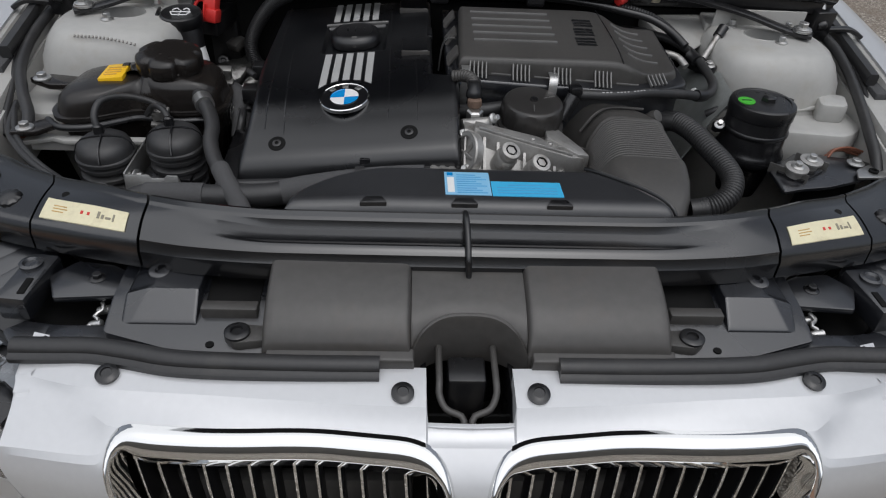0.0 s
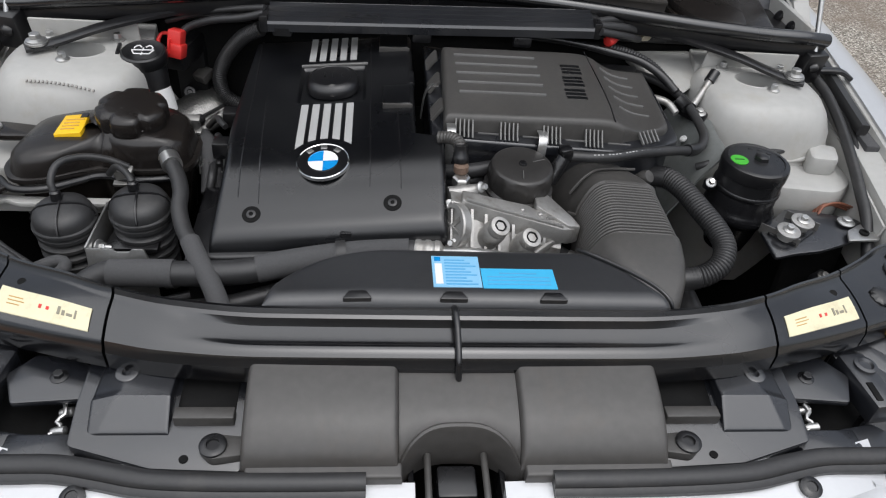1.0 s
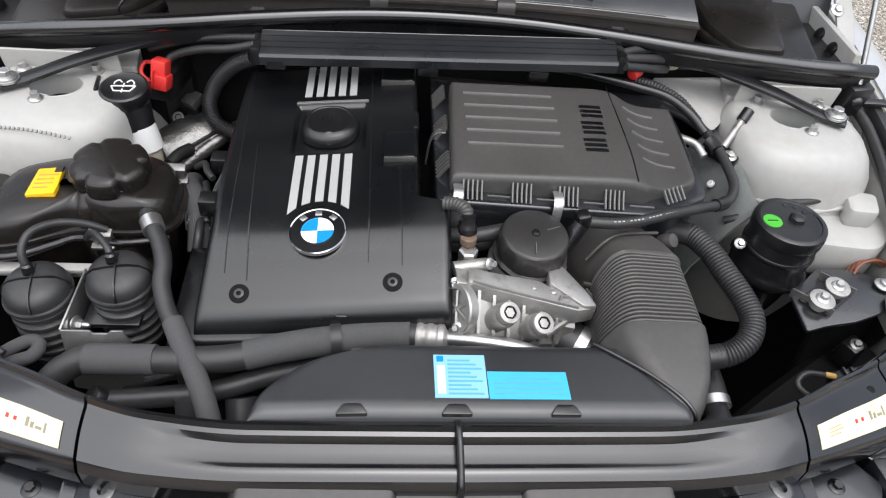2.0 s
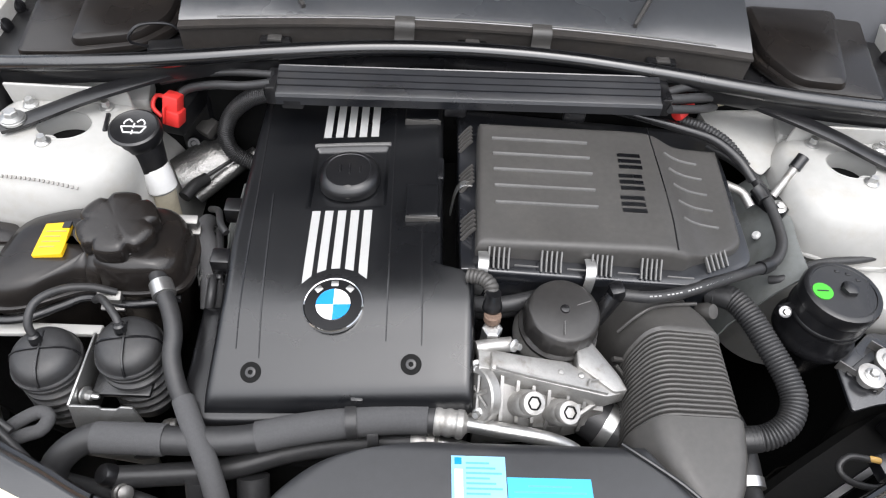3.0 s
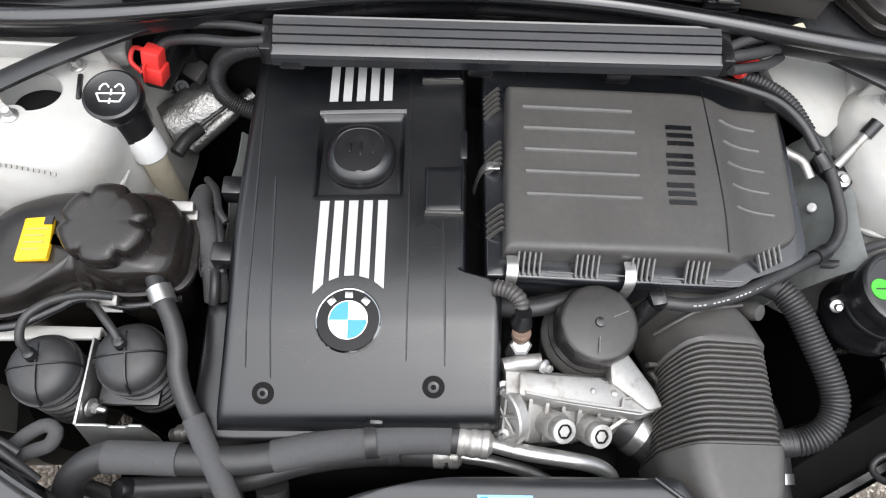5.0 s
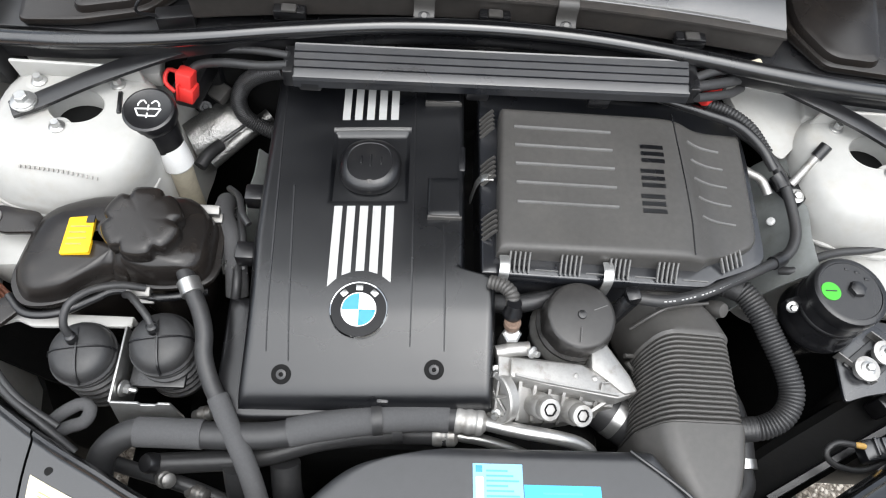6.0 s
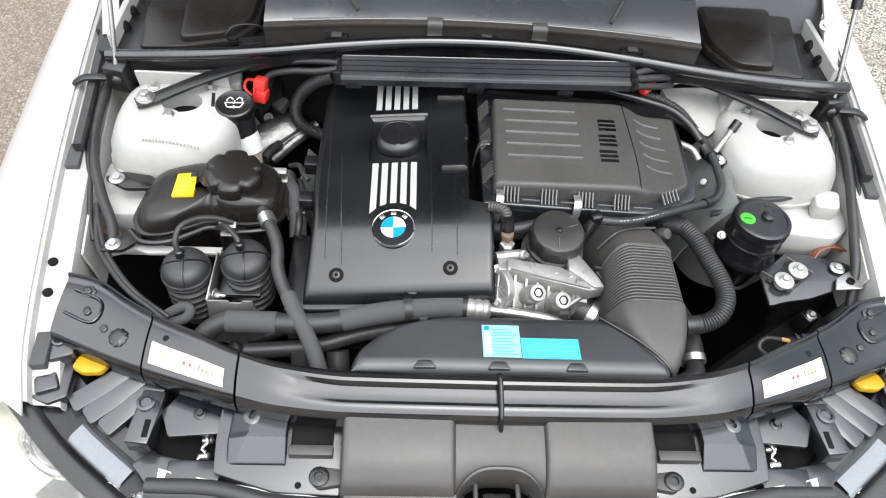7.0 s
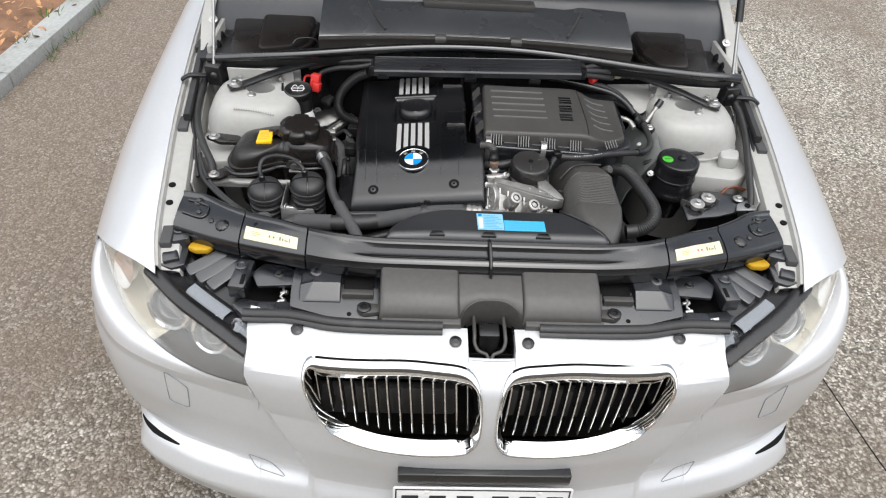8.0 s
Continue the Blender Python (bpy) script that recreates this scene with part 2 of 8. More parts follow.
def fillet(outline, r, n=4):
    """Rounds the corners of an outline of (x, y) or (x, y, radius)."""
    pts, out = [Vector(p[:2]) for p in outline], []
    for i, p in enumerate(pts):
        a, b = pts[i - 1], pts[(i + 1) % len(pts)]
        rr = outline[i][2] if len(outline[i]) > 2 else r
        u, v = (a - p), (b - p)
        d = min(rr, u.length * 0.45, v.length * 0.45)
        if d < 1e-4:
            out.append(p)
            continue
        s, e = p + u.normalized() * d, p + v.normalized() * d
        for k in range(n + 1):
            t = k / n
            out.append((1 - t) ** 2 * s + 2 * t * (1 - t) * p + t * t * e)
    return out


def plate(outline, z0, z1, r=0.002, round_corners=0.004, bm=None, place=None):
    """A slab of an outline between two heights, its edges rounded; place: a pose that lays it in the world."""
    one = bmesh.new()
    pts = fillet(outline, round_corners) if round_corners else [Vector(p[:2]) for p in outline]
    low = [one.verts.new((p.x, p.y, z0(p.x, p.y) if callable(z0) else z0)) for p in pts]
    top = [one.verts.new((p.x, p.y, z1(p.x, p.y) if callable(z1) else z1)) for p in pts]
    one.faces.new(low), one.faces.new(top)
    for k in range(len(pts)):
        one.faces.new((low[k - 1], low[k], top[k], top[k - 1]))
    if r:
        bmesh.ops.recalc_face_normals(one, faces=one.faces)
        edges = [e for e in one.edges if e.verts[0] in top and e.verts[1] in top] if isinstance(top, set) else \
            [e for e in one.edges if len(e.link_faces) == 2 and e.calc_face_angle(0) > radians(50)]
        bmesh.ops.bevel(one, geom=edges, offset=r, segments=2, profile=0.5, affect="EDGES", clamp_overlap=True)
    if place:
        one.transform(place)
    return join(bm, one)


def sheet(y0, y1, left, right, top, floor, r=0.008, nu=40, nv=40, bm=None):
    """A moulded cover: between left(y) and right(y), top(x, y) high, edges rounded off with r, walls down to floor."""
    bm = bm or bmesh.new()

    def spread(n, width):
        inner = [r * k / 4 / width for k in range(4)] if r < width / 3 else [0]
        mid = [inner[-1] + (1 - 2 * inner[-1]) * k / n for k in range(1, n)]
        return inner + mid + [1 - k for k in reversed(inner)]

    def drop(d):
        return 0.0 if d >= r else r - math.sqrt(max(0, r * r - (r - d) ** 2))
    vs = spread(nv, y1 - y0)
    us = spread(nu, max(right(y0 + (y1 - y0) * v) - left(y0 + (y1 - y0) * v) for v in vs))
    grid = []
    for v in vs:
        y = y0 + (y1 - y0) * v
        a, b = left(y), right(y)
        row = []
        for u in us:
            x = a + (b - a) * u
            d = min(x - a, b - x), min(y - y0, y1 - y)
            row.append(bm.verts.new((x, y, top(x, y) - max(drop(d[0]), drop(d[1])))))
        grid.append(row)
    for r0, r1 in zip(grid, grid[1:]):
        for k in range(len(us) - 1):
            bm.faces.new((r0[k], r0[k + 1], r1[k + 1], r1[k]))
    rim = grid[0] + [g[-1] for g in grid[1:]] + grid[-1][-2::-1] + [g[0] for g in grid[-2:0:-1]]
    low = [bm.verts.new((v.co.x, v.co.y, floor(v.co.x, v.co.y) if callable(floor) else floor)) for v in rim]
    for k in range(len(rim)):
        bm.faces.new((rim[k - 1], rim[k], low[k], low[k - 1]))
    return bm


def hex_bolt(at, axis=(0, 0, 1), r=0.006, h=0.006, bm=None, flange=1.7):
    """A hexagon head with its flange and a rounded top."""
    bm = lathe([(r * flange, 0), (r * flange, h * 0.22), (r * 1.1, h * 0.4)], at, axis, 20, bm)
    bm = lathe([(r, h * 0.3), (r, h * 0.92), (r * 0.86, h), (r * 0.5, h)], at, axis, 6, bm)
    return bm


def loft(rings, bm=None, closed=True, caps=True):
    """A skin over rings of equal length."""
    bm = bm or bmesh.new()
    vr = [[bm.verts.new(p) for p in ring] for ring in rings]
    n = len(vr[0])
    for a, b in zip(vr, vr[1:]):
        for k in range(n if closed else n - 1):
            bm.faces.new((a[k], a[(k + 1) % n], b[(k + 1) % n], b[k]))
    if caps and closed:
        bm.faces.new(vr[0]), bm.faces.new(vr[-1])
    return bm


def thicken(bm, t):
    """Gives a skin thickness, inwards."""
    bmesh.ops.remove_doubles(bm, verts=bm.verts, dist=1e-6)
    bmesh.ops.recalc_face_normals(bm, faces=bm.faces)
    bmesh.ops.solidify(bm, geom=bm.faces[:], thickness=t)
    return bm


def shell(bm, t):
    """Gives a skin with sharp folds an inner face, moved in along its normals, and closes the rim."""
    bmesh.ops.recalc_face_normals(bm, faces=bm.faces)
    bm.normal_update()
    outer = list(bm.faces)
    rim = [e for e in bm.edges if len(e.link_faces) == 1]
    inner = {v: bm.verts.new(v.co - v.normal * t) for v in list(bm.verts)}
    for f in outer:
        bm.faces.new([inner[v] for v in reversed(f.verts)])
    for e in rim:
        a, b = e.verts
        bm.faces.new((a, b, inner[b], inner[a]))
    return bm


# ---- ground ----
def asphalt():
    m = material("chip_seal_asphalt", (0.16, 0.15, 0.135), 0.85, 0, 0.2, 6)
    n, l = m.node_tree.nodes, m.node_tree.links
    b, co = n["Principled BSDF"], n["Texture Coordinate"]
    stones = n.new("ShaderNodeTexVoronoi")
    stones.inputs["Scale"].default_value = 125
    warp = n.new("ShaderNodeTexNoise")
    warp.inputs["Scale"].default_value, warp.inputs["Detail"].default_value = 40, 3
    l.new(co.outputs["Object"], warp.inputs["Vector"])
    add = n.new("ShaderNodeVectorMath")
    add.operation = "MULTIPLY_ADD"
    add.inputs[1].default_value = (0.02, 0.02, 0.02)
    l.new(warp.outputs["Color"], add.inputs[0]), l.new(co.outputs["Object"], add.inputs[2])
    l.new(add.outputs[0], stones.inputs["Vector"])
    tone = n.new("ShaderNodeValToRGB")
    e = tone.color_ramp.elements
    e[0].position, e[0].color = 0.0, (0.12, 0.108, 0.09, 1)
    e[1].position, e[1].color = 1.0, (0.82, 0.77, 0.69, 1)
    for pos, c in ((0.35, (0.26, 0.235, 0.195)), (0.6, (0.42, 0.385, 0.325)), (0.85, (0.58, 0.54, 0.47))):
        k = e.new(pos)
        k.color = (*c, 1)
    sep = n.new("ShaderNodeSeparateColor")
    l.new(stones.outputs["Color"], sep.inputs[0]), l.new(sep.outputs[0], tone.inputs["Fac"])
    gaps = n.new("ShaderNodeMapRange")
    gaps.inputs["From Min"].default_value, gaps.inputs["From Max"].default_value = 0.35, 0.75
    gaps.inputs["To Min"].default_value, gaps.inputs["To Max"].default_value = 1.0, 0.42
    l.new(stones.outputs["Distance"], gaps.inputs["Value"])
    dark = n.new("ShaderNodeVectorMath")
    dark.operation = "SCALE"
    l.new(tone.outputs["Color"], dark.inputs[0]), l.new(gaps.outputs[0], dark.inputs["Scale"])
    stain = n.new("ShaderNodeTexNoise")
    stain.inputs["Scale"].default_value, stain.inputs["Detail"].default_value, stain.inputs["Roughness"].default_value = 1.3, 6, 0.65
    l.new(co.outputs["Object"], stain.inputs["Vector"])
    wet = n.new("ShaderNodeMapRange")
    wet.inputs["From Min"].default_value, wet.inputs["From Max"].default_value = 0.42, 0.66
    wet.inputs["To Min"].default_value, wet.inputs["To Max"].default_value = 0.0, 0.75
    # the damp spreads towards the planting bed
    place, far = n.new("ShaderNodeVectorMath"), n.new("ShaderNodeMapRange")
    place.operation = "DOT_PRODUCT"
    place.inputs[1].default_value = (-1.0, 0.6, 0.0)
    l.new(co.outputs["Object"], place.inputs[0]), l.new(place.outputs["Value"], far.inputs["Value"])
    far.inputs["From Min"].default_value, far.inputs["From Max"].default_value, far.inputs["To Max"].default_value = 0.9, 2.6, 0.26
    damp = n.new("ShaderNodeMath")
    l.new(stain.outputs["Fac"], damp.inputs[0]), l.new(far.outputs[0], damp.inputs[1]), l.new(damp.outputs[0], wet.inputs["Value"])
    mix = n.new("ShaderNodeMix")
    mix.data_type = "RGBA"
    mix.inputs["B"].default_value = (0.165, 0.125, 0.093, 1)
    l.new(wet.outputs[0], mix.inputs["Factor"]), l.new(dark.outputs[0], mix.inputs["A"])
    l.new(mix.outputs["Result"], b.inputs["Base Color"])
    bp = n.new("ShaderNodeBump")
    bp.inputs["Strength"].default_value, bp.inputs["Distance"].default_value = 0.8, 0.006
    inv = n.new("ShaderNodeMath")
    inv.operation = "SUBTRACT"
    inv.inputs[0].default_value = 1.0
    l.new(stones.outputs["Distance"], inv.inputs[1]), l.new(inv.outputs[0], bp.inputs["Height"])
    l.new(bp.outputs["Normal"], b.inputs["Normal"])
    return m


ASPHALT = asphalt()
KERB = material("weathered_concrete", (0.33, 0.34, 0.33), 0.85, 0, 0.2, 10, 0.4, 150, ((0.12, 0.13, 0.09), 0.6, 8))
BARK = material("bark_mulch", (0.20, 0.11, 0.065), 0.9, 0, 0.4, 30, 0.9, 90, ((0.30, 0.17, 0.08), 0.8, 40))
LEAF = material("fallen_leaf", (0.42, 0.22, 0.10), 0.7, 0, 0.75, 9)
GRASS = material("grass_blade", (0.07, 0.14, 0.02), 0.6, 0, 0.3, 60)

bm = bmesh.new()
bmesh.ops.create_circle(bm, cap_ends=True, radius=400, segments=64)
tagged(link_mesh("ground", bm, ASPHALT), "grey chip-seal asphalt with brown damp stains", "ground", kind="structure")


# ---- unseen wall added behind the viewer, closing the yard for reflections ----
RENDER = material("weathered_wall_render", (0.24, 0.23, 0.21), 0.9, 0, 0.2, 3, 0.4, 60, ((0.10, 0.09, 0.07), 0.5, 2))
tagged(link_mesh("unseen_wall_south", block((-13, -8.3, 0), (13, -8.0, 3.5), 0.02), RENDER), "plain unseen wall added across the yard for reflections", "wall", kind="structure")


# ---- car body: half outlines, mirrored by side = -1 or 1 ----
INNER_X = [(0.139, 0.655), (0.23, 0.675), (0.40, 0.697), (0.60, 0.722), (0.845, 0.745), (1.2, 0.775)]
INNER_Z = [(0.139, 0.712), (0.23, 0.742), (0.40, 0.772), (0.60, 0.794), (0.845, 0.818), (1.2, 0.845)]
WIDE = [(0.10, 0.842), (0.29, 0.856), (0.36, 0.862), (0.45, 0.870), (0.62, 0.880), (0.90, 0.882), (1.2, 0.878)]
FRONT_Y = [(0.0, 0.139), (0.35, 0.21), (0.62, 0.30), (0.8, 0.32), (1.0, 0.33)]
SECTION_X = [(0, 0.0), (0.15, 0.20), (0.35, 0.50), (0.55, 0.80), (0.7, 0.94), (0.82, 1.0), (1.0, 0.985)]
SECTION_Z = [(0, 0.0), (0.15, -0.004), (0.35, -0.022), (0.55, -0.068), (0.7, -0.130), (0.82, -0.20), (1.0, -0.30)]


def fender_skin(side):
    bm = bmesh.new()
    rows, nv, nu = [], 48, 30
    for j in range(nv + 1):
        row = []
        for i in range(nu + 1):
            u = i / nu
            y0 = curve_at(FRONT_Y, u)
            y = y0 + (1.2 - y0) * (j / nv)
            xi, zi, w = curve_at(INNER_X, y), curve_at(INNER_Z, y), curve_at(WIDE, y)
            x = xi + (w - xi) * curve_at(SECTION_X, u)
            z = zi + curve_at(SECTION_Z, u)
            arch = math.sqrt(max(0.0, 0.345**2 - (y - 0.66) ** 2)) + 0.315
            if u > 0.7:
                low = max(0.30, arch) if abs(y - 0.66) < 0.345 else 0.28
                top = zi + curve_at(SECTION_Z, 0.7)
                z = top + (min(low, top - 0.02) - top) * (u - 0.7) / 0.3
            row.append(bm.verts.new((side * x, y, z)))
        rows.append(row)
    for a, b in zip(rows, rows[1:]):
        for k in range(nu):
            bm.faces.new((a[k], a[k + 1], b[k + 1], b[k]))
    return thicken(bm, 0.004)


def gutter_skin(side):
    """The painted flange inside the fender's edge."""
    rings = []
    for j in range(41):
        y = 0.16 + 1.02 * j / 40
        x, z = curve_at(INNER_X, y), curve_at(INNER_Z, y)
        rings.append([Vector((side * px, y, pz)) for px, pz in
                      ((x + 0.001, z - 0.004), (x - 0.006, z - 0.006), (x - 0.010, z - 0.016), (x - 0.034, z - 0.018), (x - 0.046, z - 0.021),
                       (x - 0.050, z - 0.034), (x - 0.050, z - (0.045 if y < 0.36 else 0.09)), (x - 0.060, z - (0.05 if y < 0.36 else 0.30)))])
    return thicken(loft(rings, closed=False), 0.003)


car = thing("car", (0, 0.6, 0), "silver coupe with its bonnet raised on gas struts", "car")
for side in (-1, 1):
    fender = part("fender", fender_skin(side), SILVER, car, "silver metallic front fender")
    gut = part("fender_flange", gutter_skin(side), APRON, car, "pale painted bonnet gutter with punched holes")
    for y in (0.376, 0.324):
        x, z = curve_at(INNER_X, y) - 0.0125, curve_at(INNER_Z, y) - 0.0165
        # Dark disc paints the shade inside each punched hole.
        part("flange_hole", lathe([(0.0075, -0.004), (0.0075, 0.0010), (0.003, 0.0012)], (side * (x - 0.006), y, z + 0.0012), n=18), DARK, gut)
    for y in (0.235, 0.585):
        x, z = curve_at(INNER_X, y) - 0.022, curve_at(INNER_Z, y) - 0.012
        part("rubber_buffer", block((side * x - 0.011, y - 0.028, z - 0.014), (side * x + 0.011, y + 0.028, z + 0.002), 0.002, (0, 0, side * -6)), FOAM, gut,
             "black rubber bonnet buffer")

# bumper: plan line of half the nose, and its profile in height
NOSE_Y = [(0.0, -0.112), (0.10, -0.111), (0.2, -0.104), (0.30, -0.088), (0.40, -0.066), (0.50, -0.040), (0.60, -0.006), (0.68, 0.031), (0.74, 0.070), (0.79, 0.125),
          (0.83, 0.195), (0.85, 0.265), (0.858, 0.33)]
NOSE_OUT = [(0.14, 0.030), (0.20, -0.014), (0.26, -0.024), (0.30, -0.016), (0.34, 0.006), (0.40, 0.003), (0.46, -0.002), (0.52, 0.0), (0.58, 0.008), (0.63, 0.022), (0.655, 0.038), (0.672, 0.058), (0.69, 0.082)]
BUMPER_TOP = [(0.0, 0.672), (0.34, 0.671), (0.36, 0.664), (0.461, 0.660), (0.4625, 0.604), (0.48, 0.588), (0.55, 0.574), (0.65, 0.566), (0.74, 0.566), (0.80, 0.580), (0.858, 0.60)]
KIDNEY = [(0.011, 0.600), (0.013, 0.540), (0.026, 0.506), (0.052, 0.488), (0.14, 0.482), (0.22, 0.489), (0.288, 0.512), (0.322, 0.556), (0.340, 0.618), (0.348, 0.655), (0.347, 0.674), (0.334, 0.683), (0.305, 0.684),
          (0.20, 0.6815), (0.10, 0.679), (0.045, 0.674), (0.020, 0.655)]


HOLE = [(x + (0.18 - x) * 0.028, z + (0.565 - z) * 0.04) for x, z in KIDNEY]


def inside(poly, x, z):
    hit = False
    for (x0, z0), (x1, z1) in zip(poly, poly[1:] + poly[:1]):
        if (z0 > z) != (z1 > z) and x < (x1 - x0) * (z - z0) / (z1 - z0) + x0:
            hit = not hit
    return hit


def nose(x, z):
    ridge = curve_at([(0.30, 0.335), (0.42, 0.372), (0.55, 0.425), (0.595, 0.446), (0.63, 0.52)], z)
    y = curve_at(NOSE_Y, abs(x)) + curve_at(NOSE_OUT, z) + 0.019 * (0.5 + 0.5 * math.tanh((abs(x) - ridge - 0.008) / 0.006)) * min(1, max(0, (z - 0.27) / 0.08))
    # the lip along the bottom grows towards the corners, under a slot
    w = min(1, max(0, (abs(x) - 0.36) / 0.25))
    y += w * min(1, max(0, (0.82 - abs(x)) / 0.10)) * (0.014 * math.exp(-((z - 0.322) / 0.014) ** 2) - 0.008 * math.exp(-((z - 0.262) / 0.030) ** 2))
    # the corners beside the grilles stand upright where the middle leans back
    k = min(1, max(0, (abs(x) - 0.13) / 0.215))
    return y - (0.030 + 0.006 * min(1, max(0, (abs(x) - 0.347) / 0.116))) * k * k * (3 - 2 * k) * min(1, max(0, (z - 0.54) / 0.12))


DECK_A = [(0.0, -0.026, 0.697), (0.10, -0.022, 0.6965), (0.255, -0.010, 0.695), (0.381, 0.001, 0.693), (0.461, 0.024, 0.689)]
DECK_B = [(0.0, -0.042, 0.680), (0.20, -0.036, 0.681), (0.30, -0.035, 0.682), (0.343, -0.038, 0.681), (0.371, -0.022, 0.682), (0.406, -0.006, 0.682), (0.461, 0.007, 0.680)]
LENS_CUT = 0.4615


def nose_point(x, z):
    """A place on the bumper: its edge beside the headlight leans inwards below, and the lip turns in towards the wheel."""
    h = abs(x)
    lean = 0.022 * min(1, max(0, (0.664 - z) / 0.064)) * max(0, 1 - abs(h - LENS_CUT) / (0.06 if h < LENS_CUT else 0.10)) * min(1, max(0, (z - 0.42) / 0.12))
    h -= lean
    y = nose(h, z)
    h += curve_at([(0.32, 0.0), (0.37, 0.016), (0.50, 0.018), (0.545, 0.010), (0.60, 0.0)], z) * min(1, max(0, (h - 0.58) / 0.18))
    h -= 0.55 * max(0.0, y - 0.05) * min(1, max(0, (0.345 - z) / 0.06))
    return Vector((math.copysign(h, x), y, z))


def bumper_skin():
    xs = []
    for k in range(-140, 141):
        a = k / 140
        x = 0.858 * math.copysign(1 - (1 - abs(a)) ** 1.35, a)
        if abs(abs(x) - LENS_CUT) > 0.003:
            xs.append(x)
    xs = [x for x in xs if abs(abs(x) - 0.0435) > 0.003] + [s * (LENS_CUT + d) for s in (-1, 1) for d in (0.0, 0.002)]
    xs = sorted(xs + [s * h for s in (-1, 1) for h in (0.0425, 0.0445)])
    bm = bmesh.new()
    rows = []
    for i in range(91):
        row = []
        for x in xs:
            top = curve_at(BUMPER_TOP, abs(x))
            row.append(bm.verts.new(nose_point(x, 0.14 + (top - 0.14) * i / 90)))
        rows.append(row)
    for i in range(90):
        for k in range(len(xs) - 1):
            f = (rows[i][k], rows[i][k + 1], rows[i + 1][k + 1], rows[i + 1][k])
            c = sum((v.co for v in f), Vector()) / 4
            if not inside(HOLE, abs(c.x), c.z):
                bm.faces.new(f)
    # the folded deck from the nose back to the rubber seal, open round the latch
    deck = []
    for first in rows[-1]:
        x = first.co.x
        h = abs(x)
        if h > LENS_CUT + 0.0005:
            continue
        ya, za = (curve_at([(p[0], p[c]) for p in DECK_A], h) for c in (1, 2))
        yb, zb = (curve_at([(p[0], p[c]) for p in DECK_B], h) for c in (1, 2))
        line = [first.co.copy(), Vector((x, yb, zb)), Vector((x, ya, za)), Vector((x, 0.022 + 0.05 * (h / 0.455) ** 2, za + 0.006))]
        if h < 0.044:
            line[2], line[3] = line[1].lerp(line[2], 0.45), line[1].lerp(line[2], 0.46) + Vector((0, 0.0005, -0.012))
            line[1:] = [p + Vector((0, 0.001, -0.004)) for p in line[1:]]
        out = []
        for (p, q), sag in zip(zip(line, line[1:]), (-0.001, -0.0012, 0.0008)):
            for n in range(5):
                out.append(p.lerp(q, n / 5) + Vector((0, 0, sag * math.sin(math.pi * n / 5))))
        deck.append([first] + [bm.verts.new(p) for p in out[1:] + [line[-1]]])
    for a, b in zip(deck, deck[1:]):
        for k in range(len(a) - 1):
            bm.faces.new((a[k], a[k + 1], b[k + 1], b[k]))
    for v in [v for v in bm.verts if not v.link_faces]:
        bm.verts.remove(v)
    return shell(bm, 0.004)


LENS_LOW = [(0.442, -0.046, 0.598), (0.55, -0.006, 0.594), (0.65, 0.060, 0.592), (0.74, 0.152, 0.602), (0.80, 0.255, 0.628), (0.823, 0.332, 0.670)]
bumper = part("front_bumper", bumper_skin(), SILVER, car, "silver bumper with two chrome-ringed grille openings", 11)

# silver shoulders that rise from the bumper to the headlights
for side in (-1, 1):
    edge = spline(LENS_LOW, 0.001)
    rings = []
    for k in range(41):
        f = k / 40
        x = 0.464 + (0.858 - 0.464) * f
        top = curve_at(BUMPER_TOP, x)
        p, q = nose_point(x, top), edge[round(f * (len(edge) - 1))] + Vector((0, 0, -0.001))
        rings.append([Vector((side * v.x, v.y, v.z)) for v in (p.lerp(q, t / 8) + Vector((0.25, -0.35, 0.9)) * (0.22 * (q - p).length * math.sin(math.pi * t / 8) * (1 - 0.4 * t / 8)) for t in range(9))])
    part("bumper_shoulder", thicken(loft(rings, closed=False), 0.004), SILVER, car, "silver shoulder below the headlight")

# chassis floor and inner walls that close the bay; deep ones near-black for shade
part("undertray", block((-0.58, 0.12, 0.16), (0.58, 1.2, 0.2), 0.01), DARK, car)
for side in (-1, 1):
    rings = []
    for j in range(21):
        y = 0.40 + 0.80 * j / 20
        x = curve_at(INNER_X, y) - 0.052
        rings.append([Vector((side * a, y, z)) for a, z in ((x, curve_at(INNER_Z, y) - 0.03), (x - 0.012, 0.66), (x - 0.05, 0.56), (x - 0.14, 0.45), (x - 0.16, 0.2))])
    part("wheel_house", thicken(loft([r[:2] for r in rings], closed=False), 0.004), APRON, car, "pale painted inner wheel house")
    # Lower half of the same wall; the bay's shade is put into its colour.
    part("lower_wheel_house", thicken(loft([r[1:] for r in rings], closed=False), 0.004), DARK, car, "lower wheel house, near-black for the shade in the bay")
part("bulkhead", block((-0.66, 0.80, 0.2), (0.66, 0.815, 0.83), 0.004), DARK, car)

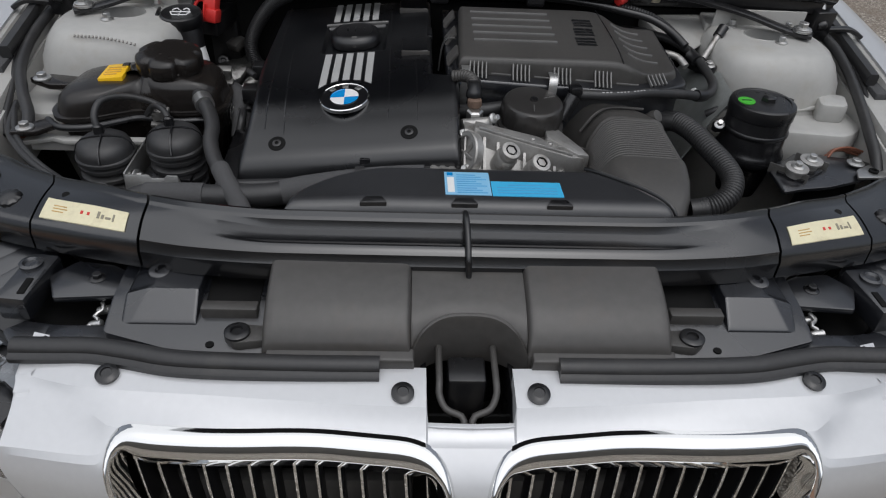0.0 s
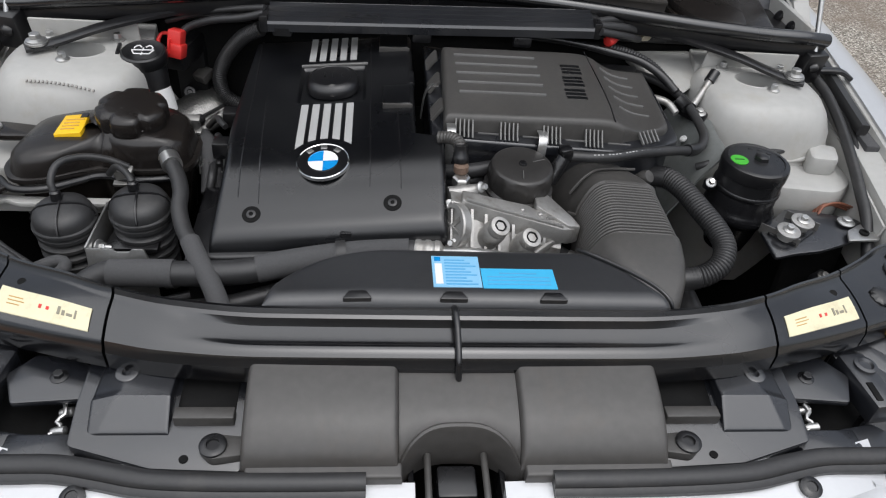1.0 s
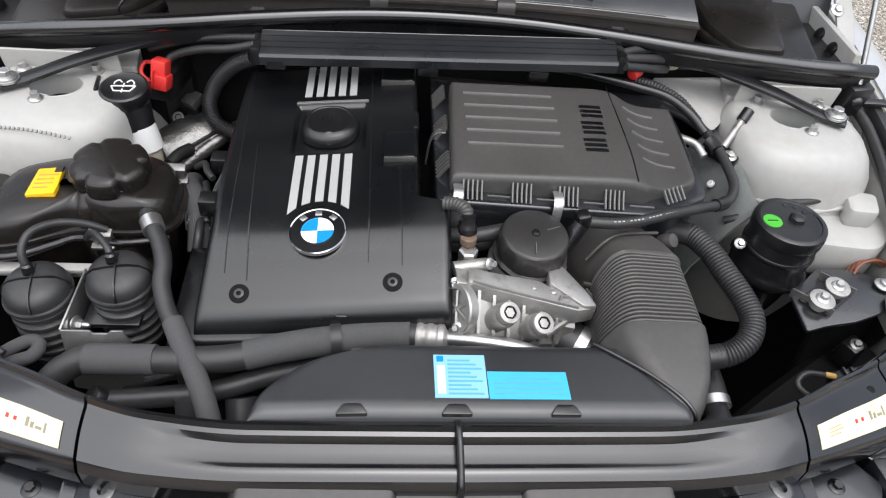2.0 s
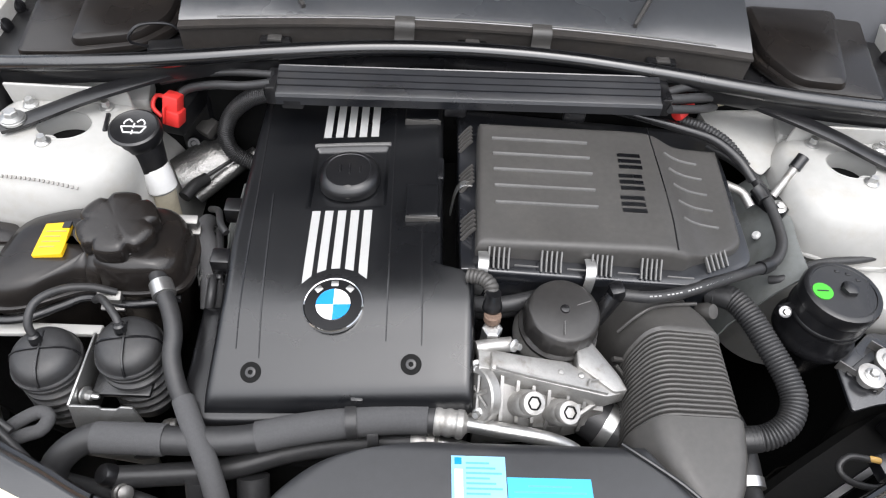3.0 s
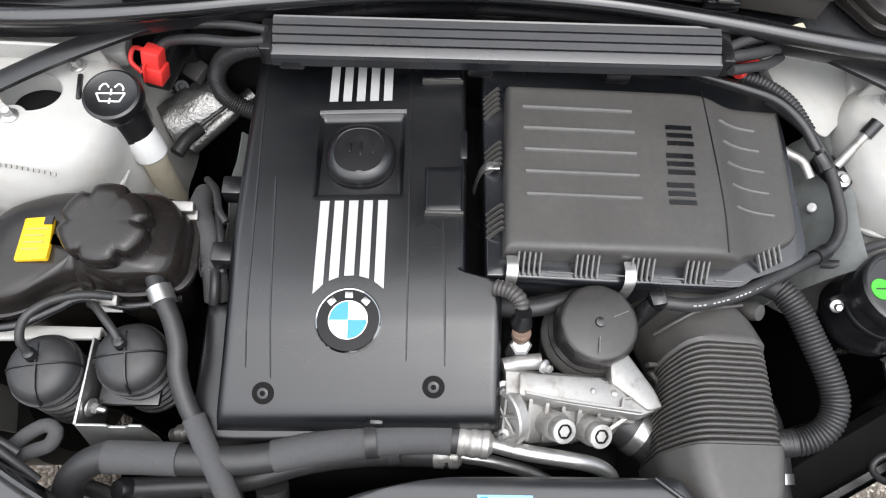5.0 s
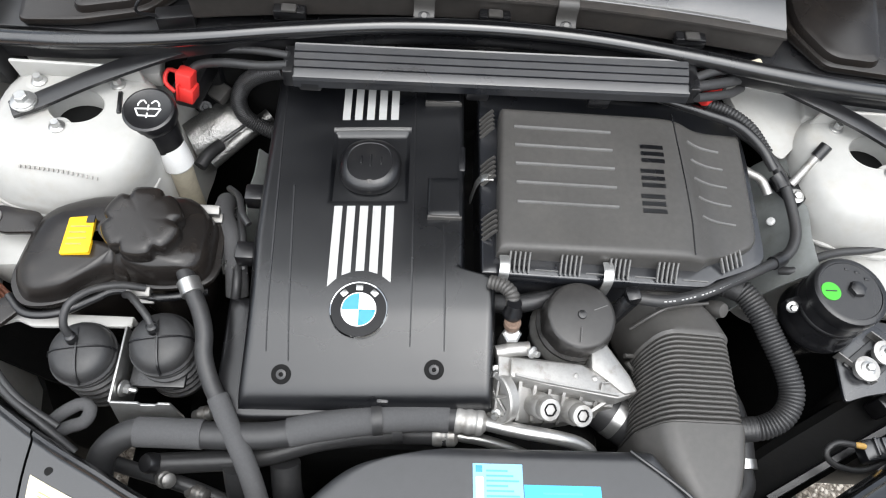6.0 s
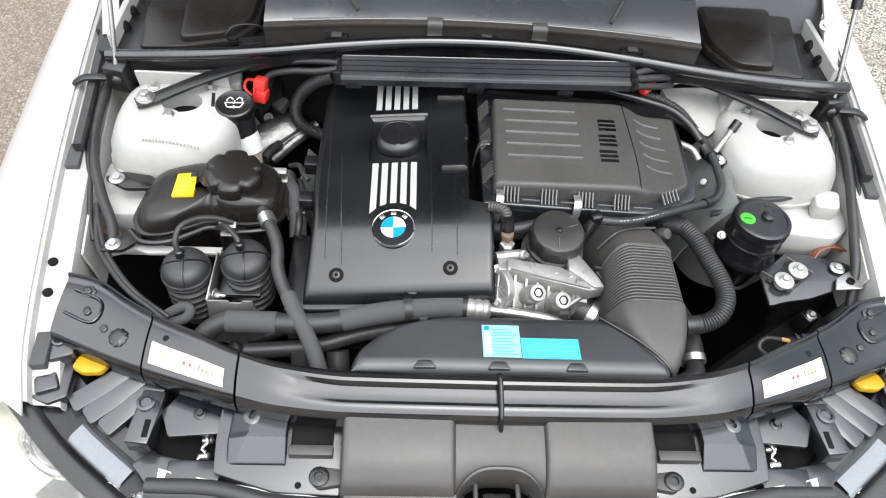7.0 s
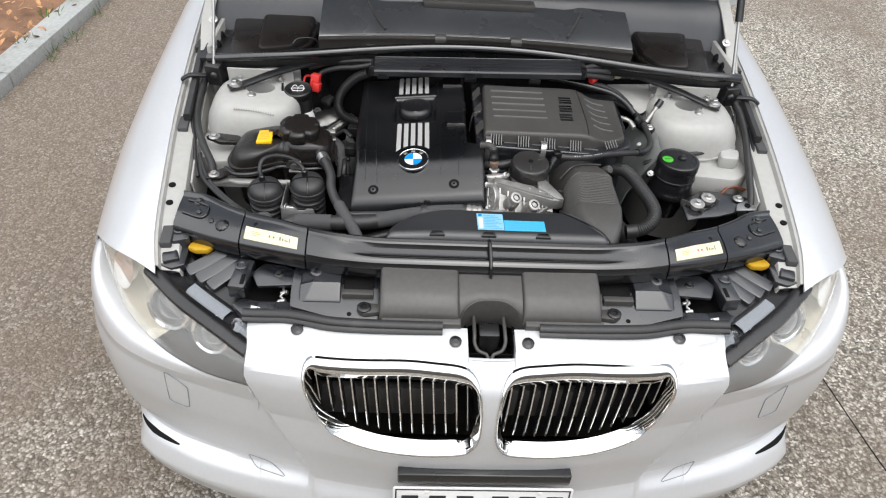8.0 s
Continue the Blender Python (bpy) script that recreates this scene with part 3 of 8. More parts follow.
# strut towers
for side in (-1, 1):
    rings = []
    for z, cx, cy, rx, ry in ((0.50, 0.55, 0.662, 0.116, 0.110), (0.66, 0.548, 0.664, 0.117, 0.111), (0.738, 0.545, 0.665, 0.118, 0.112), (0.744, 0.545, 0.665, 0.114, 0.109), (0.780, 0.541, 0.665, 0.112, 0.106),
                              (0.806, 0.536, 0.665, 0.105, 0.098), (0.822, 0.533, 0.666, 0.096, 0.087), (0.829, 0.530, 0.667, 0.085, 0.075), (0.8315, 0.528, 0.670, 0.044, 0.036),
                              (0.8315, 0.528, 0.672, 0.035, 0.028), (0.8325, 0.528, 0.672, 0.034, 0.027), (0.822, 0.528, 0.672, 0.0325, 0.0255), (0.76, 0.528, 0.672, 0.032, 0.025)):
        ring = []
        for k in range(48):
            q = 2 * math.pi * k / 48
            c, s = math.cos(q), math.sin(q)
            e = 0.75 if rx > 0.08 else 1.0
            ring.append(Vector((side * (cx + rx * math.copysign(abs(c) ** e, c)), cy + ry * math.copysign(abs(s) ** e, s), z)))
        rings.append(ring)
    # Dark cap paints the shade down the tower's opening.
    part("tower_opening", lathe([(0.034, 0.0), (0.034, 0.006), (0.004, 0.006)], (side * 0.528, 0.672, 0.797), n=24), DARK, car)
    tower = part("strut_tower", loft(rings), APRON, car, "pale painted suspension strut tower")
    for x, y in ((0.584, 0.710), (0.543, 0.638), (0.486, 0.712)):
        part("mount_pad", lathe([(0.0175, -0.004), (0.0165, 0.0012), (0.012, 0.0022), (0.004, 0.0024)], (side * x, y, 0.8285), n=28), APRON, tower, "raised painted pad")
        part("mount_nut", hex_bolt((side * x, y, 0.8305), (0, 0, 1), 0.0058, 0.012), STEEL, tower, "zinc-plated mount nut")

# sealer beads, a sheet tab and small plugs on the towers
for side in (-1, 1):
    bead = [(side * (0.543 + 0.1130 * math.copysign(abs(math.cos(q)) ** 0.75, math.cos(q))), 0.665 - 0.1085 * abs(math.sin(q)) ** 0.75, 0.752 + 0.003 * math.sin(7 * q)) for q in (math.pi * (0.10 + 0.8 * k / 24) for k in range(25))]
    part("seam_sealer", tube(bead, lambda u: 0.0030 + 0.0012 * math.sin(u * 43), 8, 0.006), APRON, car, "brushed seam sealer bead")
    for x, y in ((0.604, 0.690), (0.566, 0.622), (0.508, 0.628), (0.602, 0.640)):
        part("body_plug", lathe([(0.0036, -0.002), (0.0036, 0.0006), (0.002, 0.0010)], (side * x, y, 0.8285), n=12), STEEL, car)

# open bonnet, its lined underside facing the bay
tilt = math.radians(79)
rings = []
for j in range(25):
    s = 1.18 * j / 24
    half = 0.745 - 0.10 * (s / 1.18) ** 2
    y, z = 1.06 - s * math.cos(tilt), 0.945 + s * math.sin(tilt)
    rings.append([Vector((half * k / 12, y + 0.03 * (1 - (k / 12) ** 2) * math.sin(tilt), z + 0.03 * (1 - (k / 12) ** 2) * math.cos(tilt))) for k in range(-12, 13)])
bonnet = part("bonnet", thicken(loft(rings, closed=False), 0.012), SILVER, car, "silver bonnet panel, raised")
lining = []
for j in range(13):
    s = 0.05 + 1.05 * j / 12
    half = 0.70 - 0.10 * (s / 1.18) ** 2
    y, z = 1.06 - s * math.cos(tilt) - 0.006, 0.945 + s * math.sin(tilt) - 0.014
    lining.append([Vector((half * k / 8, y, z)) for k in range(-8, 9)])
part("bonnet_lining", thicken(loft(lining, closed=False), 0.008), FELT, bonnet, "dark felt lining")


# ---- front panel and support beam ----
BEAM_REAR = [(0, 0.172), (0.2, 0.174), (0.3, 0.186), (0.36, 0.206), (0.42, 0.237), (0.48, 0.268), (0.54, 0.305), (0.60, 0.345), (0.645, 0.357)]
BEAM_FRONT = [(0, 0.120), (0.2, 0.122), (0.3, 0.130), (0.36, 0.145), (0.42, 0.164), (0.484, 0.187), (0.56, 0.218), (0.645, 0.255)]
BEAM_Z = [(0, 0.795), (0.3, 0.793), (0.4, 0.784), (0.5, 0.766), (0.6, 0.756), (0.645, 0.754)]
BEAM_FZ = [(0, 0.770), (0.3, 0.768), (0.42, 0.760), (0.55, 0.747), (0.645, 0.742)]


BEAM_DIP = [(0.0, 0.0), (0.10, 0.013), (0.30, 0.0095), (0.50, 0.006), (0.60, 0.002), (0.70, -0.003), (0.80, -0.0035), (0.90, -0.001), (1.0, 0.002)]


def beam_piece(x0, x1):
    rings, count = [], max(8, round((x1 - x0) / 0.012))
    for j in range(count + 1):
        x = x0 + (x1 - x0) * j / count
        yr, yf, zr, zf = (curve_at(c, abs(x)) for c in (BEAM_REAR, BEAM_FRONT, BEAM_Z, BEAM_FZ))
        k = min(1, max(0, (0.33 - abs(x)) / 0.12))
        c = k * k * (3 - 2 * k)
        pts = [(yr + 0.004, zr - 0.035), (yr + 0.002, zr - 0.006), (yr - 0.001, zr), (yr - 0.005, zr + 0.001), (yr - 0.008, zr - 0.004), (yr - 0.012, zr - 0.006)]
        for t in (0.04, 0.10, 0.30, 0.50, 0.60, 0.66, 0.72, 0.80, 0.87, 0.94):
            pts.append((yr - 0.012 + (yf - yr + 0.012) * t, zr - 0.006 + (zf - zr + 0.006) * t + 0.004 * (1 - c) * math.sin(math.pi * t) - 0.5 * c * curve_at(BEAM_DIP, t)))
        pts += [(yf + 0.001, zf - 0.003), (yf - 0.003, zf - 0.010), (yf - 0.003, zf - 0.032), (yf + 0.012, zf - 0.036)]
        rings.append([Vector((x, y, z)) for y, z in pts])
    return loft(rings)


beam = thing("radiator_support", (0, 0.15, 0.73), "black plastic radiator support beam across the bay", "car part")
part("middle_section", beam_piece(-0.358, 0.358), TRIM, beam, angle=24)
for side in (-1, 1):
    a, b = sorted((side * 0.3615, side * 0.497))
    part("side_section", beam_piece(a, b), TRIM, beam)
    a, b = sorted((side * 0.5, side * 0.645))
    end = part("end_section", beam_piece(a, b), TRIM, beam)
    for x, y in ((0.606, 0.322), (0.598, 0.287), (0.566, 0.258)):
        t = (curve_at(BEAM_REAR, x) - y) / (curve_at(BEAM_REAR, x) - curve_at(BEAM_FRONT, x))
        z = curve_at(BEAM_Z, x) + (curve_at(BEAM_FZ, x) - curve_at(BEAM_Z, x)) * t
        part("screw", hex_bolt((side * x, y, z - 0.002), (0, -0.2, 1), 0.006, 0.007), BLACK, end)
    grid = lambda x, t, h: (side * x, curve_at(BEAM_REAR, x) - 0.012 + (curve_at(BEAM_FRONT, x) - curve_at(BEAM_REAR, x) + 0.012) * t, curve_at(BEAM_Z, x) - 0.006 + (curve_at(BEAM_FZ, x) - curve_at(BEAM_Z, x) + 0.006) * t + 0.004 * math.sin(math.pi * t) + h)
    part("raised_rib", tube([grid(0.628, 0.15, 0.0015), grid(0.585, 0.20, 0.0015), grid(0.578, 0.40, 0.0015), grid(0.590, 0.62, 0.0015), grid(0.632, 0.60, 0.0015)], 0.0022, 8), TRIM, end)
    part("plastic_nut", lathe([(0.0135, -0.003), (0.0135, 0.003), (0.011, 0.005), (0.004, 0.006)], grid(0.540, 0.62, 0.0), (0, -0.2, 1), 40, lobes=lambda q, h: 1 + 0.06 * math.cos(10 * q)), BLACK, end, "ribbed plastic nut")
    part("drain_hole", lathe([(0.0045, -0.003), (0.0045, 0.0008), (0.002, 0.001)], grid(0.470, 0.22, 0.0), (0, -0.2, 1), 14), DARK, end)

# engine cover
ROUNDEL = (-0.155, 0.414)
COVER_L = [(0.315, -0.289), (0.42, -0.284), (0.52, -0.288), (0.62, -0.287), (0.76, -0.284)]


def cover_right(y):
    return 0.002 if y < 0.455 else (-0.034 if y > 0.466 else 0.002 - 0.036 * (y - 0.455) / 0.011)


def cover_top(x, y):
    g = curve_at([(0.315, -0.052), (0.328, -0.0385), (0.345, -0.0300), (0.38, -0.0155), (0.42, -0.002), (0.46, 0.003), (0.50, 0.005), (0.6, 0.008), (0.76, 0.012)], y)
    z = 0.818 + 0.10 * (x + 0.155) + g
    if -0.202 < x < -0.104 and 0.556 < y < 0.663:
        z -= 0.006 * min(1, min(x + 0.202, -0.104 - x, y - 0.556, 0.663 - y) / 0.004)
    return z


engine_cover = thing("engine_cover", (-0.14, 0.53, 0.74), "satin black engine cover with silver stripes", "engine cover")
shell = part("cover_shell", sheet(0.315, 0.762, lambda y: curve_at(COVER_L, y), cover_right, cover_top, lambda x, y: 0.735 + 0.05 * (x + 0.155), 0.011, 130, 120), COVER, engine_cover)
part("cover_skirt", sheet(0.306, 0.458, lambda y: -0.318 - 0.02 * max(0, y - 0.32), lambda y: 0.0, lambda x, y: 0.752 + 0.06 * (x + 0.155) - 0.05 * max(0, 0.33 - y), 0.66, 0.006, 16, 12), BLACK,
     engine_cover)
for (x0, y0), (x1, y1) in (((-0.258, 0.37), (-0.273, 0.757)), ((-0.232, 0.36), (-0.246, 0.58)), ((-0.095, 0.375), (-0.099, 0.757)), ((-0.056, 0.37), (-0.060, 0.528))):
    rings = []
    for i in range(25):
        x, y = x0 + (x1 - x0) * i / 24, y0 + (y1 - y0) * i / 24
        w = 0.0007 + 0.0006 * min(1, i / 8)
        rings.append([Vector((x + a * w, y, cover_top(x + a * w, y) + h)) for a, h in ((-1, -0.002), (-1, 0.0002), (0.6, 0.0007), (1, 0.0002), (1, -0.002))])
    part("crease", loft(rings), BLACK, shell)
for k in range(5):
    x = -0.157 + (k - 2) * 0.0158
    for y0, y1, mid in ((0.0, 0.549, True), (0.681, 0.758, False)):
        rings = []
        for i in range(13):
            ring = []
            for px, dz in ((x - 0.005, -0.002), (x - 0.005, 0.0007), (x + 0.005, 0.0007), (x + 0.005, -0.002)):
                lo = ROUNDEL[1] + math.sqrt(max(0, 0.0475**2 - (px - ROUNDEL[0]) ** 2)) if mid else y0
                y = lo + (y1 - lo) * i / 12
                ring.append(Vector((px, y, cover_top(px, y) + dz)))
            rings.append(ring)
        part("stripe", loft(rings), STRIPE, shell, "silver painted stripe")


# air filter housing
LID_R = [(0.484, 0.256), (0.492, 0.268), (0.506, 0.304), (0.520, 0.331), (0.535, 0.340), (0.60, 0.343), (0.694, 0.346)]


def lid_top(x, y):
    return 0.853 + 0.03 * (y - 0.58) - 0.026 * (0.5 + 0.5 * math.tanh((x - 0.262) / 0.022)) - 0.03 * max(0, x - 0.26)


def flange_z(x):
    return 0.826 - 0.05 * x


airbox = thing("air_filter_box", (0.16, 0.59, 0.68), "charcoal plastic air filter box with ribbed lid", "air filter box")
lid = part("lid", sheet(0.484, 0.694, lambda y: 0.003 + 0.04 * (y - 0.48), lambda y: curve_at(LID_R, y), lid_top, lambda x, y: flange_z(x) - 0.004, 0.009, 70, 50), GREY, airbox)
part("flange", sheet(0.462, 0.752, lambda y: -0.014, lambda y: curve_at([(a - 0.018, b + 0.012) for a, b in LID_R] + [(0.76, 0.352)], y), lambda x, y: flange_z(x) + 0.002,
                     lambda x, y: flange_z(x) - 0.012, 0.004, 30, 30), PANEL, airbox)
part("lower_box", sheet(0.468, 0.75, lambda y: -0.008, lambda y: curve_at([(a - 0.012, b + 0.006) for a, b in LID_R] + [(0.76, 0.345)], y), lambda x, y: flange_z(x) - 0.011, 0.66, 0.003, 20, 20), PANEL,
     airbox)

# intake scoop behind the beam
SCOOP_L = [(0.172, -0.208), (0.20, -0.200), (0.225, -0.178), (0.245, -0.148), (0.258, -0.098), (0.2665, -0.03), (0.267, 0.05)]
scoop = thing("intake_duct", (0.1, 0.25, 0.72), "black plastic air intake duct carrying blue stickers", "intake duct")


def scoop_top(x, y):
    return 0.8045 - 0.05 * (y - 0.185) - 0.20 * max(0, 0.19 - y) - 0.05 * max(0, -x - 0.10)


part("scoop", sheet(0.171, 0.268, lambda y: curve_at(SCOOP_L, y), lambda y: 0.238 - 0.75 * max(0, y - 0.185), scoop_top, 0.70, 0.014, 60, 24), SCOOP, scoop)


def bellows_ring(left, right, top, deep, y, corner, lean=0.0, dip=0.0):
    """A section of the duct: flat above, its inner flank slanted, the corners rounded; lean: how far the top stands back; dip: the fall of the top to the right."""
    low = top - deep
    pts = fillet([(left, low), (left + 0.004, top - 0.040), (left + 0.030, top, corner * 1.3), (right - 0.004, top - dip, corner), (right, low)], corner, 7)
    return [Vector((p.x, y + lean * (p.y - top), p.y)) for p in pts]


NECK_OUT = [(0.176, 0.220, 0.246, 0.764), (0.186, 0.208, 0.256, 0.777), (0.205, 0.196, 0.268, 0.787), (0.232, 0.182, 0.280, 0.795), (0.262, 0.171, 0.288, 0.7995), (0.290, 0.1665, 0.2925, 0.8015), (0.3, 0.166, 0.293, 0.8020)]
part("neck", loft([bellows_ring(l, r, z, 0.11, y, 0.012, 0.10, 0.004) for y, l, r, z in NECK_OUT]), GREY, scoop)
rings = []
for k in range(18 * 4 + 1):
    t = k / 72
    y = 0.2995 + 0.108 * t
    g = (0.0, 0.85, 1.0, 0.85)[k % 4] * 0.0048 - 0.0035
    rings.append(bellows_ring(0.1675 + 0.012 * t - g, 0.2915 + g, 0.8010 + g, 0.11 + g, y, 0.016, 0.12 + 0.28 * t, 0.004))
part("neck_seam", tube([(0.150, 0.266, 0.8005), (0.160, 0.257, 0.803), (0.180, 0.242, 0.8035), (0.205, 0.222, 0.8035), (0.228, 0.199, 0.802), (0.240, 0.184, 0.795), (0.2435, 0.178, 0.780)], 0.0023, 8), COVER, scoop, "moulded seam")
part("bellows", loft(rings), GREY, scoop, "ribbed rubber bellows", 28)
rings = []
for y, l, r, z, lean in ((0.4085, 0.178, 0.294, 0.802, 0.40), (0.413, 0.177, 0.296, 0.8035, 0.42), (0.418, 0.178, 0.295, 0.802, 0.44), (0.440, 0.176, 0.288, 0.7985, 0.5), (0.462, 0.168, 0.272, 0.797, 0.5), (0.492, 0.158, 0.256, 0.794, 0.5)):
    rings.append(bellows_ring(l, r, z, 0.09, y, 0.018, lean, 0.006))
part("elbow", loft(rings), GREY, scoop)
part("elbow_rib", tube([(0.178, 0.424, 0.770), (0.198, 0.432, 0.794), (0.222, 0.442, 0.8000), (0.272, 0.452, 0.794)], 0.0022, 8), GREY, scoop)
part("elbow_boss", lathe([(0.010, -0.012), (0.011, 0.0), (0.009, 0.008), (0.003, 0.009)], (0.290, 0.450, 0.782), (0.5, -0.5, 0.7), 18), GREY, scoop)

# front air ducts over the radiator
ducts = thing("radiator_air_duct", (0, 0.08, 0.68), "dark grey moulded air duct over the radiator", "air duct")


def duct_top(x, y):
    return curve_at([(0.03, 0.716), (0.045, 0.733), (0.07, 0.748), (0.10, 0.757), (0.13, 0.762), (0.15, 0.764)], y)


for side in (-1, 1):
    a, b = sorted((side * 0.061, side * 0.212))
    part("duct_wing", sheet(0.031, 0.143, lambda y: a, lambda y: b, lambda x, y: duct_top(x, y) + 0.002, 0.66, 0.007, 24, 30), DUCT, ducts)
    part("duct_lip", sheet(0.021, 0.037, lambda y: a + 0.004, lambda y: b + 0.004, lambda x, y: 0.716 + 0.2 * (y - 0.03), 0.70, 0.003, 12, 6), DUCT, ducts)
    part("duct_edge", sheet(0.136, 0.152, lambda y: a - 0.003, lambda y: b + 0.003, lambda x, y: duct_top(x, y) + 0.006, 0.73, 0.003, 12, 6), DUCT, ducts)
rings = []
for k in range(33):
    x = -0.0605 + 0.121 * k / 32
    yf = 0.060 - 0.030 * abs(x / 0.0605) ** 3
    line = [(yf + 0.001, 0.676), (yf, duct_top(x, yf) - 0.007), (yf + 0.001, duct_top(x, yf) - 0.003), (yf + 0.004, duct_top(x, yf) - 0.002), (yf + 0.007, duct_top(x, yf) - 0.004)]
    line += [(y, duct_top(x, y) - 0.006) for y in (yf + (0.150 - yf) * n / 8 for n in range(1, 9))] + [(0.150, 0.676)]
    rings.append([Vector((x, y, z)) for y, z in line])
part("duct_middle", loft(rings), DUCT, ducts)


# ---- nose details ----
def patch(x0, x1, y0, y1, top, h=0.0008, nx=8, ny=6, bm=None, skew=0.0):
    """A thin film that follows a surface."""
    lo, hi = [], []
    bm = bm or bmesh.new()
    for j in range(ny + 1):
        a, b = [], []
        for i in range(nx + 1):
            x, y = x0 + (x1 - x0) * i / nx, y0 + (y1 - y0) * j / ny + skew * (i / nx - 0.5)
            z = top(x, y)
            a.append(bm.verts.new((x, y, z - 0.002))), b.append(bm.verts.new((x, y, z + h)))
        lo.append(a), hi.append(b)
    for j in range(ny):
        for i in range(nx):
            bm.faces.new((hi[j][i], hi[j][i + 1], hi[j + 1][i + 1], hi[j + 1][i]))
    rim = lambda g: g[0] + [r[-1] for r in g[1:]] + g[-1][-2::-1] + [r[0] for r in g[-2:0:-1]]
    p, q = rim(lo), rim(hi)
    for k in range(len(p)):
        bm.faces.new((p[k - 1], p[k], q[k], q[k - 1]))
    return bm


def rect_tube(points, w, h, bm=None, step=0.012, side=None):
    """A flat bar with rounded corners along points."""
    line = spline(points, step)
    rings = []
    for i, p in enumerate(line):
        t = (line[min(i + 1, len(line) - 1)] - line[max(i - 1, 0)]).normalized()
        a = Vector(side) if side else t.cross(Vector((0, 0, 1))).normalized()
        b = a.cross(t).normalized()
        ring = []
        for sx, sz in ((-1, -0.6), (-0.7, -1), (0.7, -1), (1, -0.6), (1, 0.6), (0.7, 1), (-0.7, 1), (-1, 0.6)):
            ring.append(p + a * (sx * w / 2) + b * (sz * h / 2))
        rings.append(ring)
    return loft(rings, bm)


SEAL = [(0.092, 0.018, 0.707), (0.16, 0.018, 0.707), (0.24, 0.0195, 0.707), (0.30, 0.024, 0.706), (0.345, 0.034, 0.705), (0.385, 0.042, 0.704), (0.43, 0.044, 0.702), (0.468, 0.045, 0.701)]
for side in (-1, 1):
    grille = thing("kidney_grille", (side * 0.185, -0.09, 0.42), "chrome-framed kidney grille with thin upright slats", "grille", "kidney grilles")
    ring = [Vector((p.x, p.y)) for p in spline([(x, z, 0) for x, z in KIDNEY + KIDNEY[:1]], 0.006)][:-1]
    for turn in range(2):
        ring = [(ring[i - 1] + 2 * p + ring[(i + 1) % len(ring)]) / 4 for i, p in enumerate(ring)]
    inward = []
    for i, p in enumerate(ring):
        t = (ring[(i + 1) % len(ring)] - ring[i - 1]).normalized()
        a = Vector((-t.y, t.x))
        inward.append(a if a.dot(Vector((0.18, 0.55)) - p) > 0 else -a)
    for turn in range(5):
        inward = [(inward[i - 1] + 2 * a + inward[(i + 1) % len(ring)]).normalized() for i, a in enumerate(inward)]
    rings = []
    for p, a in zip(ring, inward):
        low_side, high_side = max(0.0, a.y), max(0.0, -a.y)
        wide = 0.015 + 0.019 * high_side ** 1.5 + 0.015 * low_side ** 2
        tall, deep = 0.006 + 0.002 * high_side, 0.024 + 0.008 * low_side
        row = []
        for s in (-0.05, 0.0, 0.03, 0.08, 0.15, 0.24, 0.34, 0.46, 0.58, 0.70, 0.84, 1.0):
            h = -0.004 if s < 0 else tall * min(1.0, 2.2 * s ** 0.5) - deep * max(0.0, s - (0.30 + 0.25 * high_side)) * 1.35
            q = p + a * (s * wide)
            y = nose(p.x, min(p.y, 0.686)) - 0.55 * high_side ** 2 * max(0.0, s) * wide - 0.002
            row.append(Vector((side * q.x, y - h, q.y + h * 0.4)))
        rings.append(row)
    rings.append(rings[0])
    part("chrome_frame", loft(rings, closed=False), CHROME, grille, "polished chrome frame", 60)
    for k in range(14):
        x = 0.036 + 0.281 * k / 13
        zs = [z / 200 for z in range(84, 139) if inside(HOLE, x, z / 200)]
        if not zs:
            continue
        z0, z1 = min(zs) + 0.020, max(zs) - 0.018
        pts = [Vector((side * (x + 0.009 * ((z - 0.55) / 0.13)), nose(x, min(z, 0.64)) + 0.034, z)) for z in (z0, z0 + (z1 - z0) * 0.33, z0 + (z1 - z0) * 0.66, z1)]
        rings = []
        for p in spline(pts, 0.02):
            rings.append([p + Vector((dx, dy, 0)) for dx, dy in ((-0.0022, 0), (-0.0008, -0.004), (0.0008, -0.004), (0.0022, 0), (0.0016, 0.022), (-0.0016, 0.022))])
        slat = part("slat", loft(rings), BLACK, grille, "black slat")
        part("slat_edge", tube([p + Vector((0, -0.004, 0)) for p in pts], 0.0019, 8, 0.03), CHROME, slat, "chrome front edge")
    # Dark sheet added to stand for the shade behind the slats.
    part("grille_shade_sheet", plate([(0.016, 0.44), (0.24, 0.43), (0.33, 0.58), (0.34, 0.66), (0.016, 0.66)] if side > 0 else [(-0.016, 0.44), (-0.016, 0.66), (-0.34, 0.66), (-0.33, 0.58), (-0.24, 0.43)],
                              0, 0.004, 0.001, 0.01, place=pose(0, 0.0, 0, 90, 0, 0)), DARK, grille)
    part("cross_duct", block((side * 0.185 - 0.15, -0.030, 0.50), (side * 0.185 + 0.13, -0.010, 0.585), 0.008), GREY, grille)

    # headlight
    low = [(side * x, y, z) for x, y, z in LENS_LOW]
    high = [(side * x, y, z) for x, y, z in ((0.456, -0.018, 0.664), (0.52, 0.027, 0.676), (0.60, 0.086, 0.686), (0.657, 0.140, 0.694), (0.735, 0.222, 0.702), (0.823, 0.336, 0.676))]
    n = 30
    a, b = spline(low, 0.001), spline(high, 0.001)
    a, b = [a[round(k * (len(a) - 1) / n)] for k in range(n + 1)], [b[round(k * (len(b) - 1) / n)] for k in range(n + 1)]
